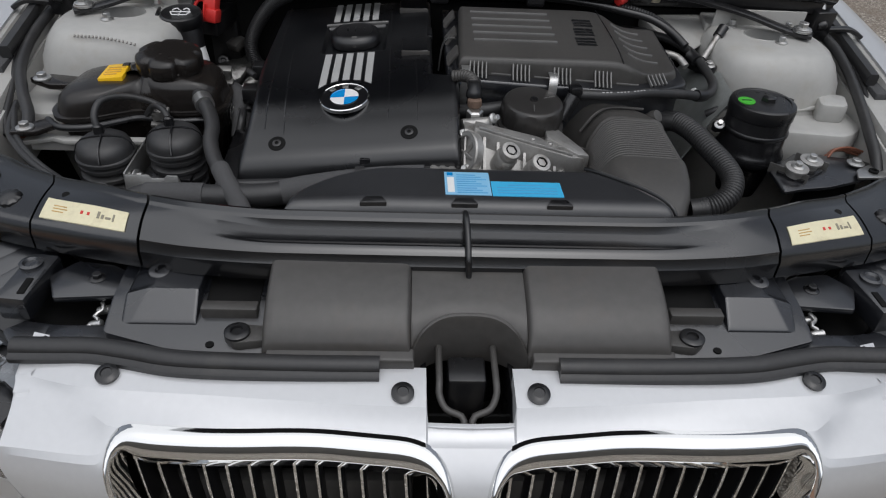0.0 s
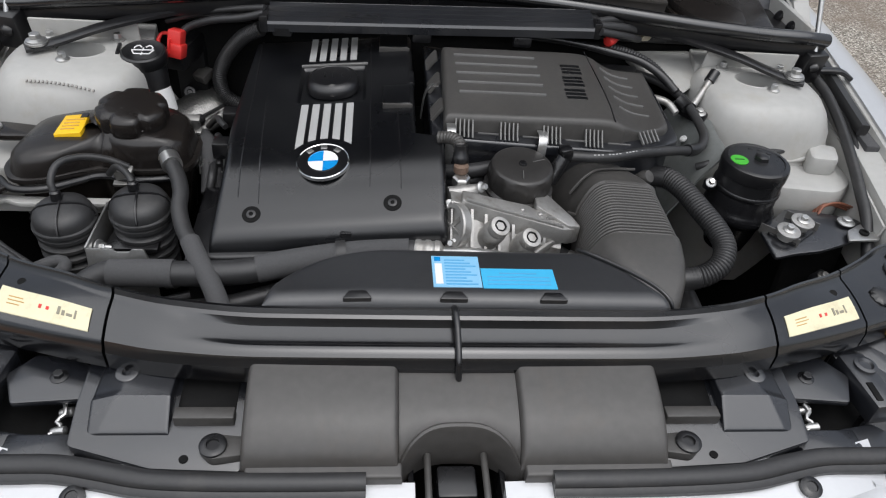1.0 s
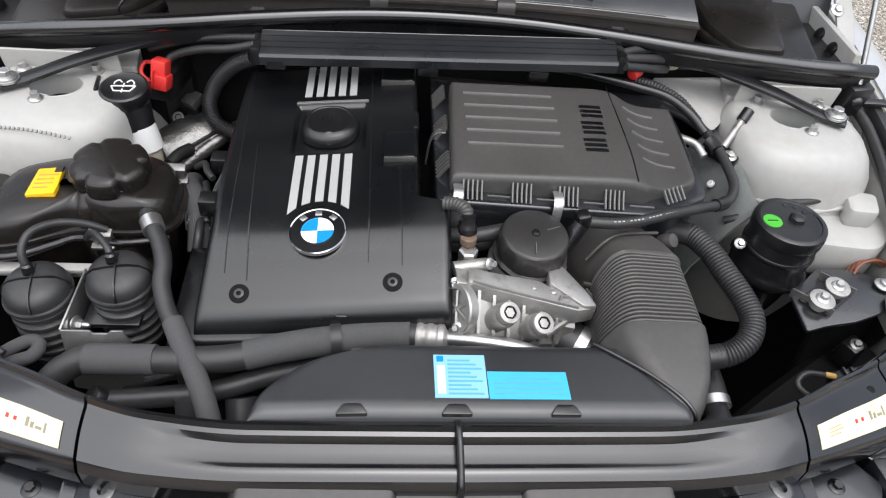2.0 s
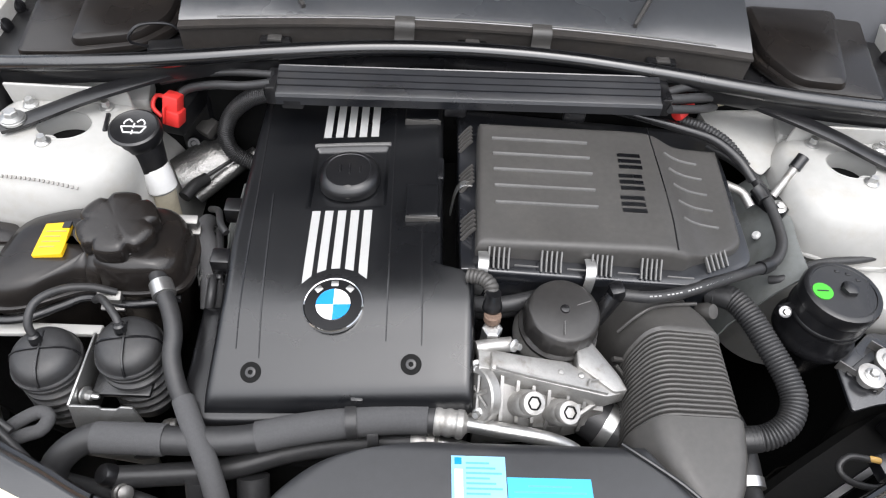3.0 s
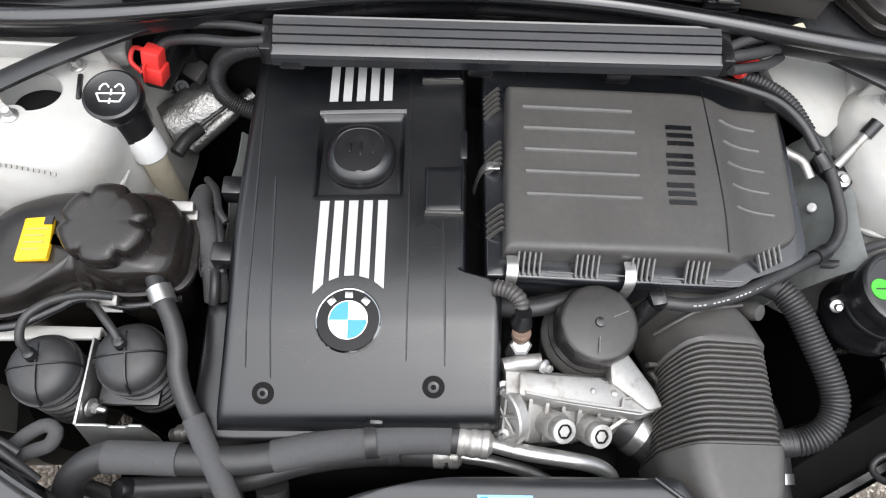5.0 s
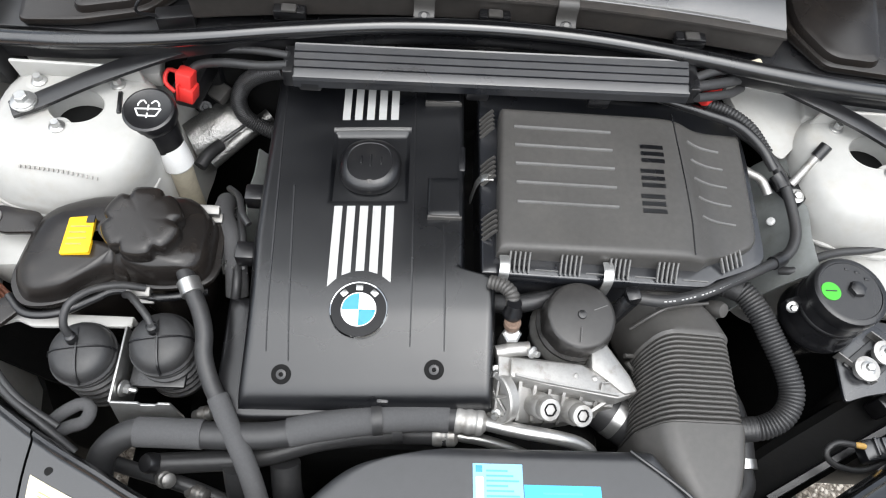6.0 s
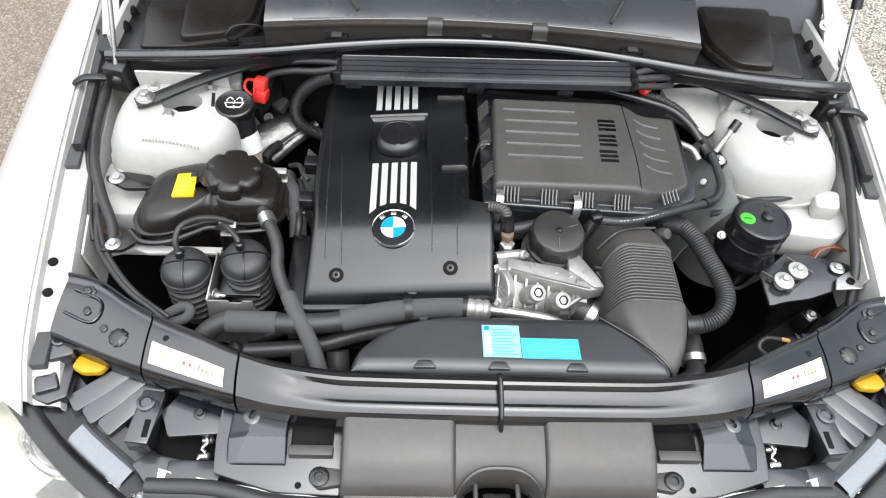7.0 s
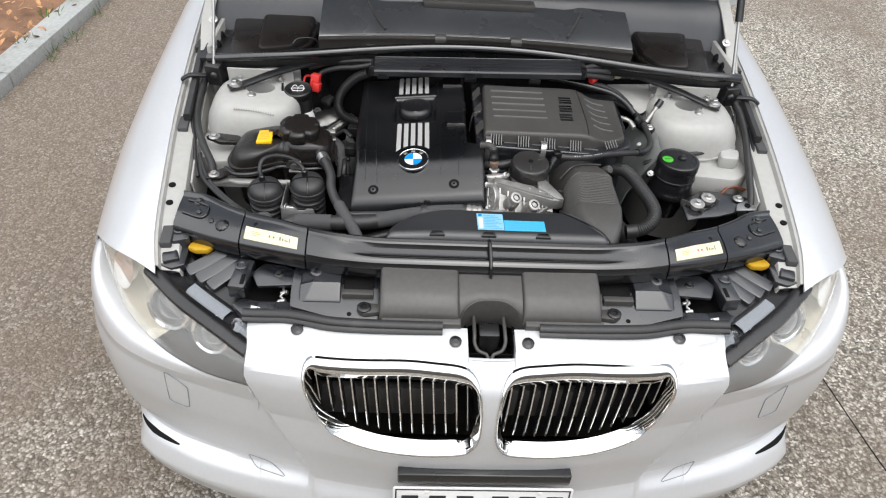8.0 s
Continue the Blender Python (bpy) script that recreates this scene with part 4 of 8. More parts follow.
    lamp = thing("headlight", (side * 0.62, 0.1, 0.61), "clear-lensed headlight with hazy yellowed cover", "headlight", "headlights")
    out = Vector((side * 0.55, -0.8, 0.35)).normalized()
    rings = [[p.lerp(q, v / 8) + out * (0.016 * math.sin(math.pi * v / 8)) for v in range(9)] for p, q in zip(a, b)]
    cover = part("lens", thicken(loft(rings, closed=False), 0.003), LENS, lamp, "clear plastic lens")
    cover.visible_shadow = False
    back = Vector((side * -0.035, 0.055, -0.01))
    rings = [[p + (back * (v / 4) if v < 4 else back) if v < 4 else (p.lerp(q, (v - 4) / 4) + back) for v in range(9)] + [q + back * (1 - v / 4) for v in range(1, 5)] for p, q in zip(a, b)]
    tops = [[q + back * (v / 3) + Vector((0, 0, 0.002)) for v in range(4)] for q in b[:19]]
    part("housing_top", thicken(loft(tops, closed=False), 0.002), BLACK, lamp)
    part("housing", thicken(loft(rings[:14], closed=False), 0.002), LAMP_GREY, lamp, "dark inner housing")
    part("outer_reflector", thicken(loft(rings[13:], closed=False), 0.002), LAMP_CREAM, lamp, "hazy cream outer reflector")
    shelf = [[p.lerp(q, t) + back * 0.86 + Vector((0, 0, 0.004)) for t in (0.50, 0.56, 0.74, 0.95)] for p, q in zip(a[2:18], b[2:18])]
    part("reflector_shelf", thicken(loft(shelf, closed=False), 0.002), LAMP_CREAM, lamp, "hazy bright reflector")
    for x, y, z, r in ((0.634, 0.122, 0.640, 0.041), (0.536, 0.052, 0.640, 0.034)):
        at, ax = (side * x, y, z), (side * 0.35, -0.9, 0.35)
        bowl = part("projector", lathe([(r * 0.55, -0.03), (r, -0.008), (r * 1.22, -0.002), (r * 1.30, 0.004), (r * 1.22, 0.008), (r * 1.08, 0.006), (r * 0.98, 0.009), (r * 0.86, 0.000), (r * 0.84, -0.008)], at, ax, 32), CHROME, lamp,
                    "chrome projector ring")
        part("projector_lens", lathe([(r * 0.84, -0.008), (r * 0.72, 0.004), (r * 0.45, 0.012), (r * 0.1, 0.015)], at, ax, 24), HOUSING, bowl, "dark projector lens")
    part("side_reflector", lathe([(0.010, -0.02), (0.030, -0.006), (0.040, 0.006), (0.044, 0.010)], (side * 0.742, 0.215, 0.655), (side * 0.7, -0.6, 0.4), 32), CHROME, lamp, "bright side reflector")
    bands = [[q + Vector((side * dx, dy, dz)) for dx, dy, dz in ((0.004, -0.006, -0.005), (0.003, -0.005, 0.003), (-0.003, 0.004, 0.007), (-0.009, 0.014, 0.008), (-0.013, 0.021, 0.003), (-0.014, 0.022, -0.02))] for q in b[:18]]
    part("rear_trim", thicken(loft(bands, closed=False), 0.002), BLACK, lamp, "black upper trim")
    bands = [[q + Vector((side * dx, dy, dz)) for dx, dy, dz in ((-0.014, 0.023, -0.002), (-0.017, 0.029, 0.002), (-0.027, 0.046, 0.001), (-0.031, 0.053, -0.012))] for q in b[5:12]]
    part("top_window", thicken(loft(bands, closed=False), 0.002), CLOUD, lamp, "clouded grey light window")
    bands = [[q + Vector((side * dx, dy, dz)) for dx, dy, dz in ((-0.033, 0.056, -0.006), (-0.046, 0.078, -0.002), (-0.052, 0.092, -0.02))] for q in b[1:18]]
    part("rear_edge", thicken(loft(bands, closed=False), 0.002), BLACK, lamp)
    bands = [[q + Vector((side * dx, dy, dz)) for dx, dy, dz in ((-0.012, 0.021, 0.002), (-0.016, 0.029, 0.009), (-0.023, 0.040, 0.008), (-0.027, 0.048, -0.006))] for q in b[1:4]]
    part("inner_window", thicken(loft(bands, closed=False), 0.002), CLOUD, lamp, "clear bulge at the lamp's inner end")
    part("adjuster_cap", lathe([(0.012, -0.01), (0.012, 0.004), (0.009, 0.008), (0.004, 0.008)], (side * 0.478, 0.030, 0.690), (0, 0, 1), 20), GLASS, lamp)

    # headlight carrier behind it
    carrier = thing("headlight_bracket", (side * 0.53, 0.17, 0.66), "black ribbed plastic headlight bracket with screws", "bracket", "headlight brackets")
    part("base", plate([(side * x, y) for x, y in ((0.40, 0.055), (0.46, 0.06), (0.56, 0.10), (0.66, 0.17), (0.655, 0.262), (0.56, 0.235), (0.46, 0.19), (0.39, 0.16))], 0.640, 0.668, 0.003), DARK, carrier)
    for k, (p, q) in enumerate((((0.602, 0.165), (0.520, 0.222)), ((0.578, 0.148), (0.498, 0.212)), ((0.552, 0.132), (0.482, 0.200)))):
        d = Vector((q[0] - p[0], q[1] - p[1])).normalized()
        nrm = Vector((d.y, -d.x)) * 0.0138
        pts = [(p[0] + nrm.x, p[1] + nrm.y), (q[0] + nrm.x, q[1] + nrm.y), (q[0] - nrm.x, q[1] - nrm.y), (p[0] - nrm.x, p[1] - nrm.y)]
        part("fin", plate([(side * x, y) for x, y in pts], 0.67, lambda x, y: 0.706 - 0.25 * (0.2 - y), 0.0015, 0.006), PANEL, carrier)
    wing = part("screw_plate", plate([(side * x, y) for x, y in ((0.383, 0.118), (0.452, 0.112), (0.470, 0.150), (0.448, 0.178), (0.405, 0.172), (0.384, 0.160))], 0.704, 0.712, 0.002), PANEL, carrier)
    part("screw", hex_bolt((side * 0.415, 0.147, 0.711), (0, 0, 1), 0.0055, 0.008), BLACK, wing)
    mid = part("mid_bracket", block((side * 0.486 - 0.017, 0.098, 0.69), (side * 0.486 + 0.017, 0.178, 0.722), 0.004, (0, 0, side * 6)), PANEL, carrier)
    part("slot", block((side * 0.480 - 0.004, 0.106, 0.70), (side * 0.480 + 0.004, 0.132, 0.7235), 0.001), DARK, mid)
    part("screw", lathe([(0.013, 0), (0.013, 0.003), (0.009, 0.004), (0.007, 0.001)], (side * 0.489, 0.157, 0.722), n=20), PANEL, mid)
    outer = part("outer_bracket", block((side * 0.632 - 0.018, 0.222, 0.70), (side * 0.632 + 0.018, 0.268, 0.728), 0.004, (0, 0, side * -20)), PANEL, carrier)
    part("screw", lathe([(0.012, 0), (0.012, 0.003), (0.009, 0.004), (0.006, 0.001)], (side * 0.634, 0.253, 0.728), n=20), PANEL, outer)
    part("outer_shelf", plate([(side * x, y) for x, y in ((0.606, 0.172), (0.630, 0.160), (0.664, 0.172), (0.678, 0.200), (0.676, 0.236), (0.610, 0.226))], 0.690, 0.708, 0.003), PANEL, carrier)
    part("inner_shelf", plate([(side * x, y) for x, y in ((0.430, 0.050), (0.470, 0.050), (0.498, 0.082), (0.480, 0.098), (0.432, 0.090))], 0.672, 0.692, 0.003), PANEL, carrier)
    part("outer_clip", block((side * 0.640 - 0.016, 0.175, 0.69), (side * 0.640 + 0.016, 0.215, 0.716), 0.004, (0, 0, side * -20)), PANEL, carrier)
    part("warning_tag", plate([(side * x, y) for x, y in ((0.556, 0.226), (0.566, 0.206), (0.592, 0.204), (0.610, 0.214), (0.608, 0.236), (0.584, 0.240))], 0.706, lambda x, y: 0.716 - 0.2 * (y - 0.22), 0.003, 0.006), AMBER, carrier, "amber plastic warning tag")
    part("ledge", block((side * 0.412 - 0.036, 0.048, 0.675), (side * 0.412 + 0.036, 0.086, 0.698), 0.003), PANEL, carrier)
    spring = part("latch_spring", tube([(side * 0.405 - 0.007, 0.090, 0.690), (side * 0.405 + 0.004, 0.097, 0.692), (side * 0.405 - 0.003, 0.104, 0.694), (side * 0.405 + 0.004, 0.111, 0.696), (side * 0.405 + 0.001, 0.121, 0.698)], 0.0024, 8), STEEL, carrier, "bright metal latch spring")
    for dx, y in ((0.002, 0.094), (0.003, 0.118)):
        part("latch_roller", lathe([(0.004, -0.008), (0.005, -0.004), (0.005, 0.006), (0.002, 0.008)], (side * 0.405 + dx, y, 0.690), (1, 0, 0.2), 12), STEEL, spring)

    # splash panel beside the duct
    panel = thing("radiator_side_panel", (side * 0.30, 0.1, 0.66), "black plastic panel with a moulded box and screws", "panel", "radiator side panels")

    def slope(x, y):
        return 0.706 + 0.16 * (y - 0.05)
    part("base", plate([(side * x, y) for x, y in ((0.212, 0.036), (0.30, 0.040), (0.383, 0.064), (0.386, 0.110), (0.383, 0.168), (0.212, 0.168))], 0.66, slope, 0.002, 0.006), PANEL, panel)

    def box_top(x, y):
        return 0.735 - 0.022 * max(0.0, (0.104 - y) / 0.028) - 0.35 * max(0.0, abs(x) - 0.338 - 0.5 * max(0.0, 0.112 - y))
    e0, e1 = sorted((side * 0.288, side * 0.368))
    part("moulded_box", sheet(0.074, 0.155, lambda y: e0, lambda y: e1, box_top, 0.70, 0.003, 44, 44), PANEL, panel, angle=30)
    # Dark plate laid on the slope; its colour stands for a shaded recess.
    part("recess", plate([(side * x, y) for x, y in ((0.226, 0.098), (0.284, 0.098), (0.284, 0.150), (0.226, 0.150))], 0.70, lambda x, y: slope(x, y) + 0.0015, 0.001, 0.004), DARK, panel)
    part("recess_bar", block((side * 0.255 - 0.030, 0.084, 0.70), (side * 0.255 + 0.030, 0.099, 0.724), 0.002), GREY, panel)
    part("plastic_screw", lathe([(0.0115, -0.003), (0.0115, 0.0012), (0.0095, 0.002), (0.0048, 0.002), (0.0042, -0.002), (0.002, -0.002)], (side * 0.338, 0.133, 0.735), (0, -0.1, 1), 24), PANEL, panel)
    lug = part("duct_lug", plate([(side * x, y) for x, y in ((0.205, 0.048), (0.242, 0.042), (0.257, 0.056), (0.244, 0.072), (0.205, 0.068))], 0.70, 0.716, 0.002, 0.006), GREY, panel)
    part("lug_screw", lathe([(0.0135, 0), (0.0135, 0.0025), (0.0115, 0.004), (0.0065, 0.004), (0.006, 0.001), (0.003, 0.001)], (side * 0.241, 0.057, 0.716), n=24), BLACK, lug)
    part("drain_hole", lathe([(0.0045, -0.004), (0.0045, 0.0012), (0.002, 0.0014)], (side * 0.269, 0.049, slope(0, 0.049)), n=12), DARK, panel)
    part("duct_screw", hex_bolt((side * 0.224, 0.140, 0.750), (0, -0.6, 0.8), 0.005, 0.006), BLACK, panel)

    # rubber seal and rivets on the deck
    pts = [(side * x, y, z) for x, y, z in SEAL]
    rings, line = [], spline(pts, 0.012)
    for i, p in enumerate(line):
        t = (line[min(i + 1, len(line) - 1)] - line[max(i - 1, 0)]).normalized()
        back_way = Vector((-t.y, t.x, 0)).normalized()
        if back_way.y < 0:
            back_way = -back_way
        rings.append((p, back_way))
    seal = thing("bonnet_seal", (side * 0.25, 0.03, 0.69), "black rubber seal along the bumper deck", "seal", "bonnet seals")
    for name, profile in (("foot_lip", ((-0.013, -0.008), (-0.0135, -0.002), (-0.011, 0.001), (-0.0078, 0.002), (-0.0078, -0.008))),
                          ("bulb", ((-0.0072, -0.008), (-0.0072, 0.003), (-0.006, 0.006), (-0.002, 0.0095), (0.004, 0.0105), (0.010, 0.008), (0.0135, 0.002), (0.013, -0.008)))):
        part(name, loft([[p + w * d + Vector((0, 0, h)) for d, h in profile] for p, w in rings]), RUBBER, seal)
    for x, y, z in ((0.363, 0.014, 0.6985), (0.068, -0.010, 0.7015)):
        lone("push_rivet", lathe([(0.0115, -0.006), (0.0115, 0.0015), (0.0085, 0.003), (0.006, 0.0035), (0.0055, 0.002)], (side * x, y, z), (0, -0.25, 1), 24), BLACK, "black plastic push rivet in the silver deck",
             "rivet", "deck rivets")
    ear = plate([(side * x, y) for x, y in ((0.044, 0.0), (0.090, 0.0), (0.094, 0.022), (0.080, 0.026), (0.074, 0.018), (0.044, 0.018))], 0.685, lambda x, y: 0.6985, 0.0015, 0.003)
    part("deck_tab", ear, SILVER, car, "silver deck tab")

latch = thing("bonnet_latch", (0, 0.0, 0.62), "black bonnet latch well with a bent wire striker", "latch")
part("well_floor", block((-0.05, -0.036, 0.60), (0.05, 0.060, 0.61), 0.001), DARK, latch)
for x in (-0.047, 0.047):
    part("well_side", block((x - 0.003, -0.036, 0.61), (x + 0.003, 0.060, 0.684), 0.001), BLACK, latch)
part("latch_block", block((-0.022, 0.010, 0.61), (0.018, 0.046, 0.697), 0.004), BLACK, latch)
for s in (-1, 1):
    part("striker_wire", tube([(s * 0.029 - 0.002, 0.056, 0.700), (s * 0.029 - 0.002, 0.01, 0.698), (s * 0.029 - 0.002, -0.002, 0.690), (s * 0.022 - 0.002, -0.014, 0.682), (s * 0.006 - 0.002, -0.020, 0.678),
                               (s * 0.004 - 0.002, -0.028, 0.672)], 0.0036, 10), GREY, latch, "dull bent steel wire")

plate_thing = thing("number_plate", (0.006, -0.13, 0.275), "white number plate with a dark border", "number plate")
tip = pose(0.006, -0.1365, 0.337, 84, 0, 0)
part("plate_panel", plate([(-0.183, -0.0625), (0.183, -0.0625), (0.183, 0.0625), (-0.183, 0.0625)], -0.002, 0.002, 0.0008, 0.008, place=tip), WHITE, plate_thing)
for k, x in enumerate((-0.148, -0.092, -0.036, 0.036, 0.092, 0.148)):
    part("character_bar", plate([(x - 0.017, -0.042), (x + 0.017, -0.042), (x + 0.017, 0.038), (x - 0.017, 0.038)], 0.002, 0.0032, 0.0003, 0.002, place=tip), INK, plate_thing)
for a, b, c, d in ((-0.178, 0.055, 0.178, 0.058), (-0.178, -0.058, 0.178, -0.055), (-0.178, -0.058, -0.175, 0.058), (0.175, -0.058, 0.178, 0.058)):
    part("border_line", plate([(a, b), (c, b), (c, d), (a, d)], 0.0019, 0.0028, 0, 0, place=tip), INK, plate_thing)
for x in (-0.115, 0.115):
    part("plate_screw", lathe([(0.005, 0), (0.005, 0.002), (0.003, 0.003)], tip @ Vector((x, 0.05, 0.002)), tip.to_3x3() @ Vector((0, 0, 1)), 12), WHITE, plate_thing)
lone("plate_holder", block((-0.168, -0.128, 0.405), (0.180, -0.100, 0.438), 0.005), BLACK, "dark plastic strip above the number plate", "plate holder")
for side in (-1, 1):
    x, z = 0.368, 0.415
    lone("parking_sensor", lathe([(0.0090, -0.006), (0.0090, -0.0006), (0.0082, 0.0002), (0.003, 0.0004)], (side * x, nose(x, z) - 0.001, z), (side * 0.32, -1, 0.03), 24), SILVER,
         "round silver parking sensor in the bumper", "parking sensor", "parking sensors")
    for nm, pts, lab in (("washer_cover", ((0.638, 0.550), (0.592, 0.524), (0.598, 0.456), (0.638, 0.458)), "silver headlight washer flap in the bumper"),
                         ("tow_cover", ((0.493, 0.336), (0.442, 0.332), (0.404, 0.314), (0.474, 0.316)), "silver flap in the lower bumper")):
        ring = fillet([(p[0], p[1], 0.01) for p in pts], 0.01, 3)
        loop = [nose_point(side * p.x, p.y) + Vector((0, -0.001, 0)) for p in ring]
        loop.append(loop[0])
        lone(nm, tube(loop, 0.0009, 6, 0.006), CLOUD, lab, "flap", nm + "s")
    rings = []
    for k in range(25):
        f = k / 24
        x, thick = 0.766 - 0.116 * f, 0.0026 * math.sin(math.pi * (0.10 + 0.88 * f)) ** 0.7 + 0.0003
        off = Vector((side * 0.5, -0.86, 0.1)) * 0.0012
        skin = [nose_point(side * x, 0.309 + thick * (n / 3 - 1)) for n in range(7)]
        rings.append([skin[0] - off * 3] + [p + off for p in skin] + [skin[-1] - off * 3])
    # Strip on the skin, dark to paint the slot's shade.
    part("lip_slot_shade", loft(rings), DARK, bumper, "narrow dark strip for the shaded slot above the bumper lip")
    wheel = part("wheel", lathe([(0.20, -0.10), (0.29, -0.11), (0.312, -0.09), (0.315, 0.0), (0.312, 0.09), (0.29, 0.11), (0.20, 0.10)], (side * 0.745, 0.66, 0.315), (1, 0, 0), 48), RUBBER, car, "black tyre")
    part("rim", lathe([(0.20, -0.09), (0.21, 0.0), (0.20, 0.095), (0.06, 0.085), (0.03, 0.095), (0.01, 0.095)], (side * 0.745, 0.66, 0.315), (side, 0, 0), 40), STEEL, wheel)


# ---- labels on the beam and the duct ----
def beam_top(x, y):
    yr, yf, zr, zf = (curve_at(c, abs(x)) for c in (BEAM_REAR, BEAM_FRONT, BEAM_Z, BEAM_FZ))
    t = min(1, max(0, (yr - 0.012 - y) / (yr - 0.012 - yf)))
    return zr - 0.006 + (zf - zr + 0.006) * t + 0.004 * math.sin(math.pi * t)


for side in (-1, 1):
    rings = []
    tag = thing("warning_label", (side * 0.43, 0.19, 0.765), "cream yellow warning label with faint symbols", "label", "beam warning labels")

    def on_beam(u, v, h):
        x = 0.377 + 0.112 * u
        yr, yf = curve_at(BEAM_REAR, x), curve_at(BEAM_FRONT, x)
        y = yr - 0.012 + (yf - yr + 0.012) * (0.40 + 0.44 * v)
        return Vector((side * x, y, beam_top(x, y) + h))
    rings = [[on_beam(i / 12, 0, -0.001)] + [on_beam(i / 12, v / 4, 0.0012) for v in range(5)] + [on_beam(i / 12, 1, -0.001)] for i in range(13)]
    part("label_film", loft(rings), CREAM, tag)
    for u0, u1, v0, v1, mt in ((0.66, 0.69, 0.30, 0.62, GREY_INK), (0.71, 0.74, 0.42, 0.62, GREY_INK), (0.76, 0.82, 0.50, 0.60, GREY_INK), (0.84, 0.86, 0.30, 0.65, GREY_INK), (0.46, 0.49, 0.40, 0.55, RED), (0.54, 0.57, 0.42, 0.55, RED), (0.12, 0.28, 0.34, 0.37, OCHRE), (0.12, 0.30, 0.48, 0.51, OCHRE), (0.12, 0.26, 0.62, 0.65, OCHRE)):
        if side < 0:
            u0, u1 = 1 - u1, 1 - u0
        part("print_bar", loft([[on_beam(u, v, h) for v, h in ((v0, 0.0006), (v0, 0.0018), (v1, 0.0018), (v1, 0.0006))] for u in (u0, u1)]), mt, tag)
cable = lone("release_cable", tube([(-0.002, 0.176, 0.790), (-0.002, 0.168, 0.797), (-0.001, 0.150, 0.793), (0, 0.128, 0.780), (0, 0.116, 0.772), (0.001, 0.112, 0.755), (0.001, 0.108, 0.748)], 0.0034, 10), BLACK,
             "thin black cable strapped over the support beam", "cable")
for x in (-0.105, -0.003, 0.105):
    lone("duct_clip", plate([(x - 0.016, 0.176), (x + 0.016, 0.176), (x + 0.009, 0.187), (x - 0.009, 0.187)], 0.780, lambda a, b: scoop_top(a, b) + 0.002, 0.002, 0.003), BLACK,
         "black plastic clip at the duct's front edge", "clip", "duct clips")
sticker = thing("information_sticker", (0.002, 0.222, 0.79), "pale blue printed information sticker on the intake duct", "sticker")
part("sticker_film", patch(-0.024, 0.029, 0.194, 0.248, scoop_top, 0.0008), PALEBLUE, sticker)
part("sticker_logo", patch(-0.021, -0.014, 0.239, 0.246, scoop_top, 0.0013, 2, 2), ENAMEL_BLUE, sticker)
part("sticker_code", patch(-0.021, -0.013, 0.199, 0.234, scoop_top, 0.0013, 2, 2), WHITE, sticker)
for k in range(9):
    part("print_bar", patch(-0.010, 0.025 - 0.006 * (k % 3), 0.198 + 0.0052 * k, 0.2000 + 0.0052 * k, scoop_top, 0.0012, 4, 1), SOFT_BLUE, sticker)
strip = thing("information_strip", (0.07, 0.21, 0.79), "bright blue printed strip sticker on the intake duct", "sticker")
part("sticker_film", patch(0.0300, 0.112, 0.193, 0.227, scoop_top, 0.0008), BLUE, strip)
for k in range(4):
    part("print_bar", patch(0.036 + 0.014 * (k == 3), 0.106 - 0.014 * (k == 3), 0.199 + 0.0062 * k, 0.2008 + 0.0062 * k, scoop_top, 0.0012, 4, 1), SOFT_BLUE, strip)


# ---- cowl ----
cowl = thing("cabin_filter_housing", (0, 0.9, 0.86), "dark grey cabin filter housing below the windscreen", "filter housing")


def cowl_front(x):
    return 0.846 - 0.22 * x * x


rings, walls = [], []
for k in range(41):
    x = -0.40 + 0.80 * k / 40
    yf = cowl_front(x)
    fold = 0.010 * (0.5 + 0.5 * math.tanh((abs(x) - 0.262) / 0.006))
    rings.append([Vector((x, y, z)) for y, z in ((yf + 0.004, 0.905), (yf + 0.008, 0.9085), (yf + 0.05, 0.918 + fold * 0.6), (yf + 0.10, 0.930 + fold), (yf + 0.14, 0.938 + fold), (yf + 0.146, 0.930), (yf + 0.146, 0.85), (yf + 0.012, 0.86))])
    walls.append([Vector((x, y, z)) for y, z in ((yf + 0.010, 0.850), (yf - 0.002, 0.862), (yf - 0.004, 0.898), (yf - 0.008, 0.8985), (yf - 0.008, 0.9025), (yf + 0.000, 0.9045), (yf + 0.006, 0.9045), (yf + 0.011, 0.86))])
housing = part("housing", loft(rings), HOUSING, cowl)
part("front_wall", loft(walls), COWL, cowl, "black folded front wall", 25)
# Two light strips paint the highlights along the cowl's front edge.
for dy, z in ((-0.0065, 0.9005), (0.006, 0.9070)):
    part("edge_line", tube([(x / 20, cowl_front(x / 20) + dy, z + 0.0005) for x in range(-7, 8)], 0.0011, 6, 0.02), RIB, housing)
for s in (-1, 1):
    part("fold_rib", rect_tube([(s * 0.235, 0.852, 0.914), (s * 0.262, 0.90, 0.930), (s * 0.285, 0.95, 0.943)], 0.006, 0.008), GREY, housing)
part("raised_step", block((-0.14, 0.955, 0.93), (0.16, 0.992, 0.952), 0.006), GREY, housing)
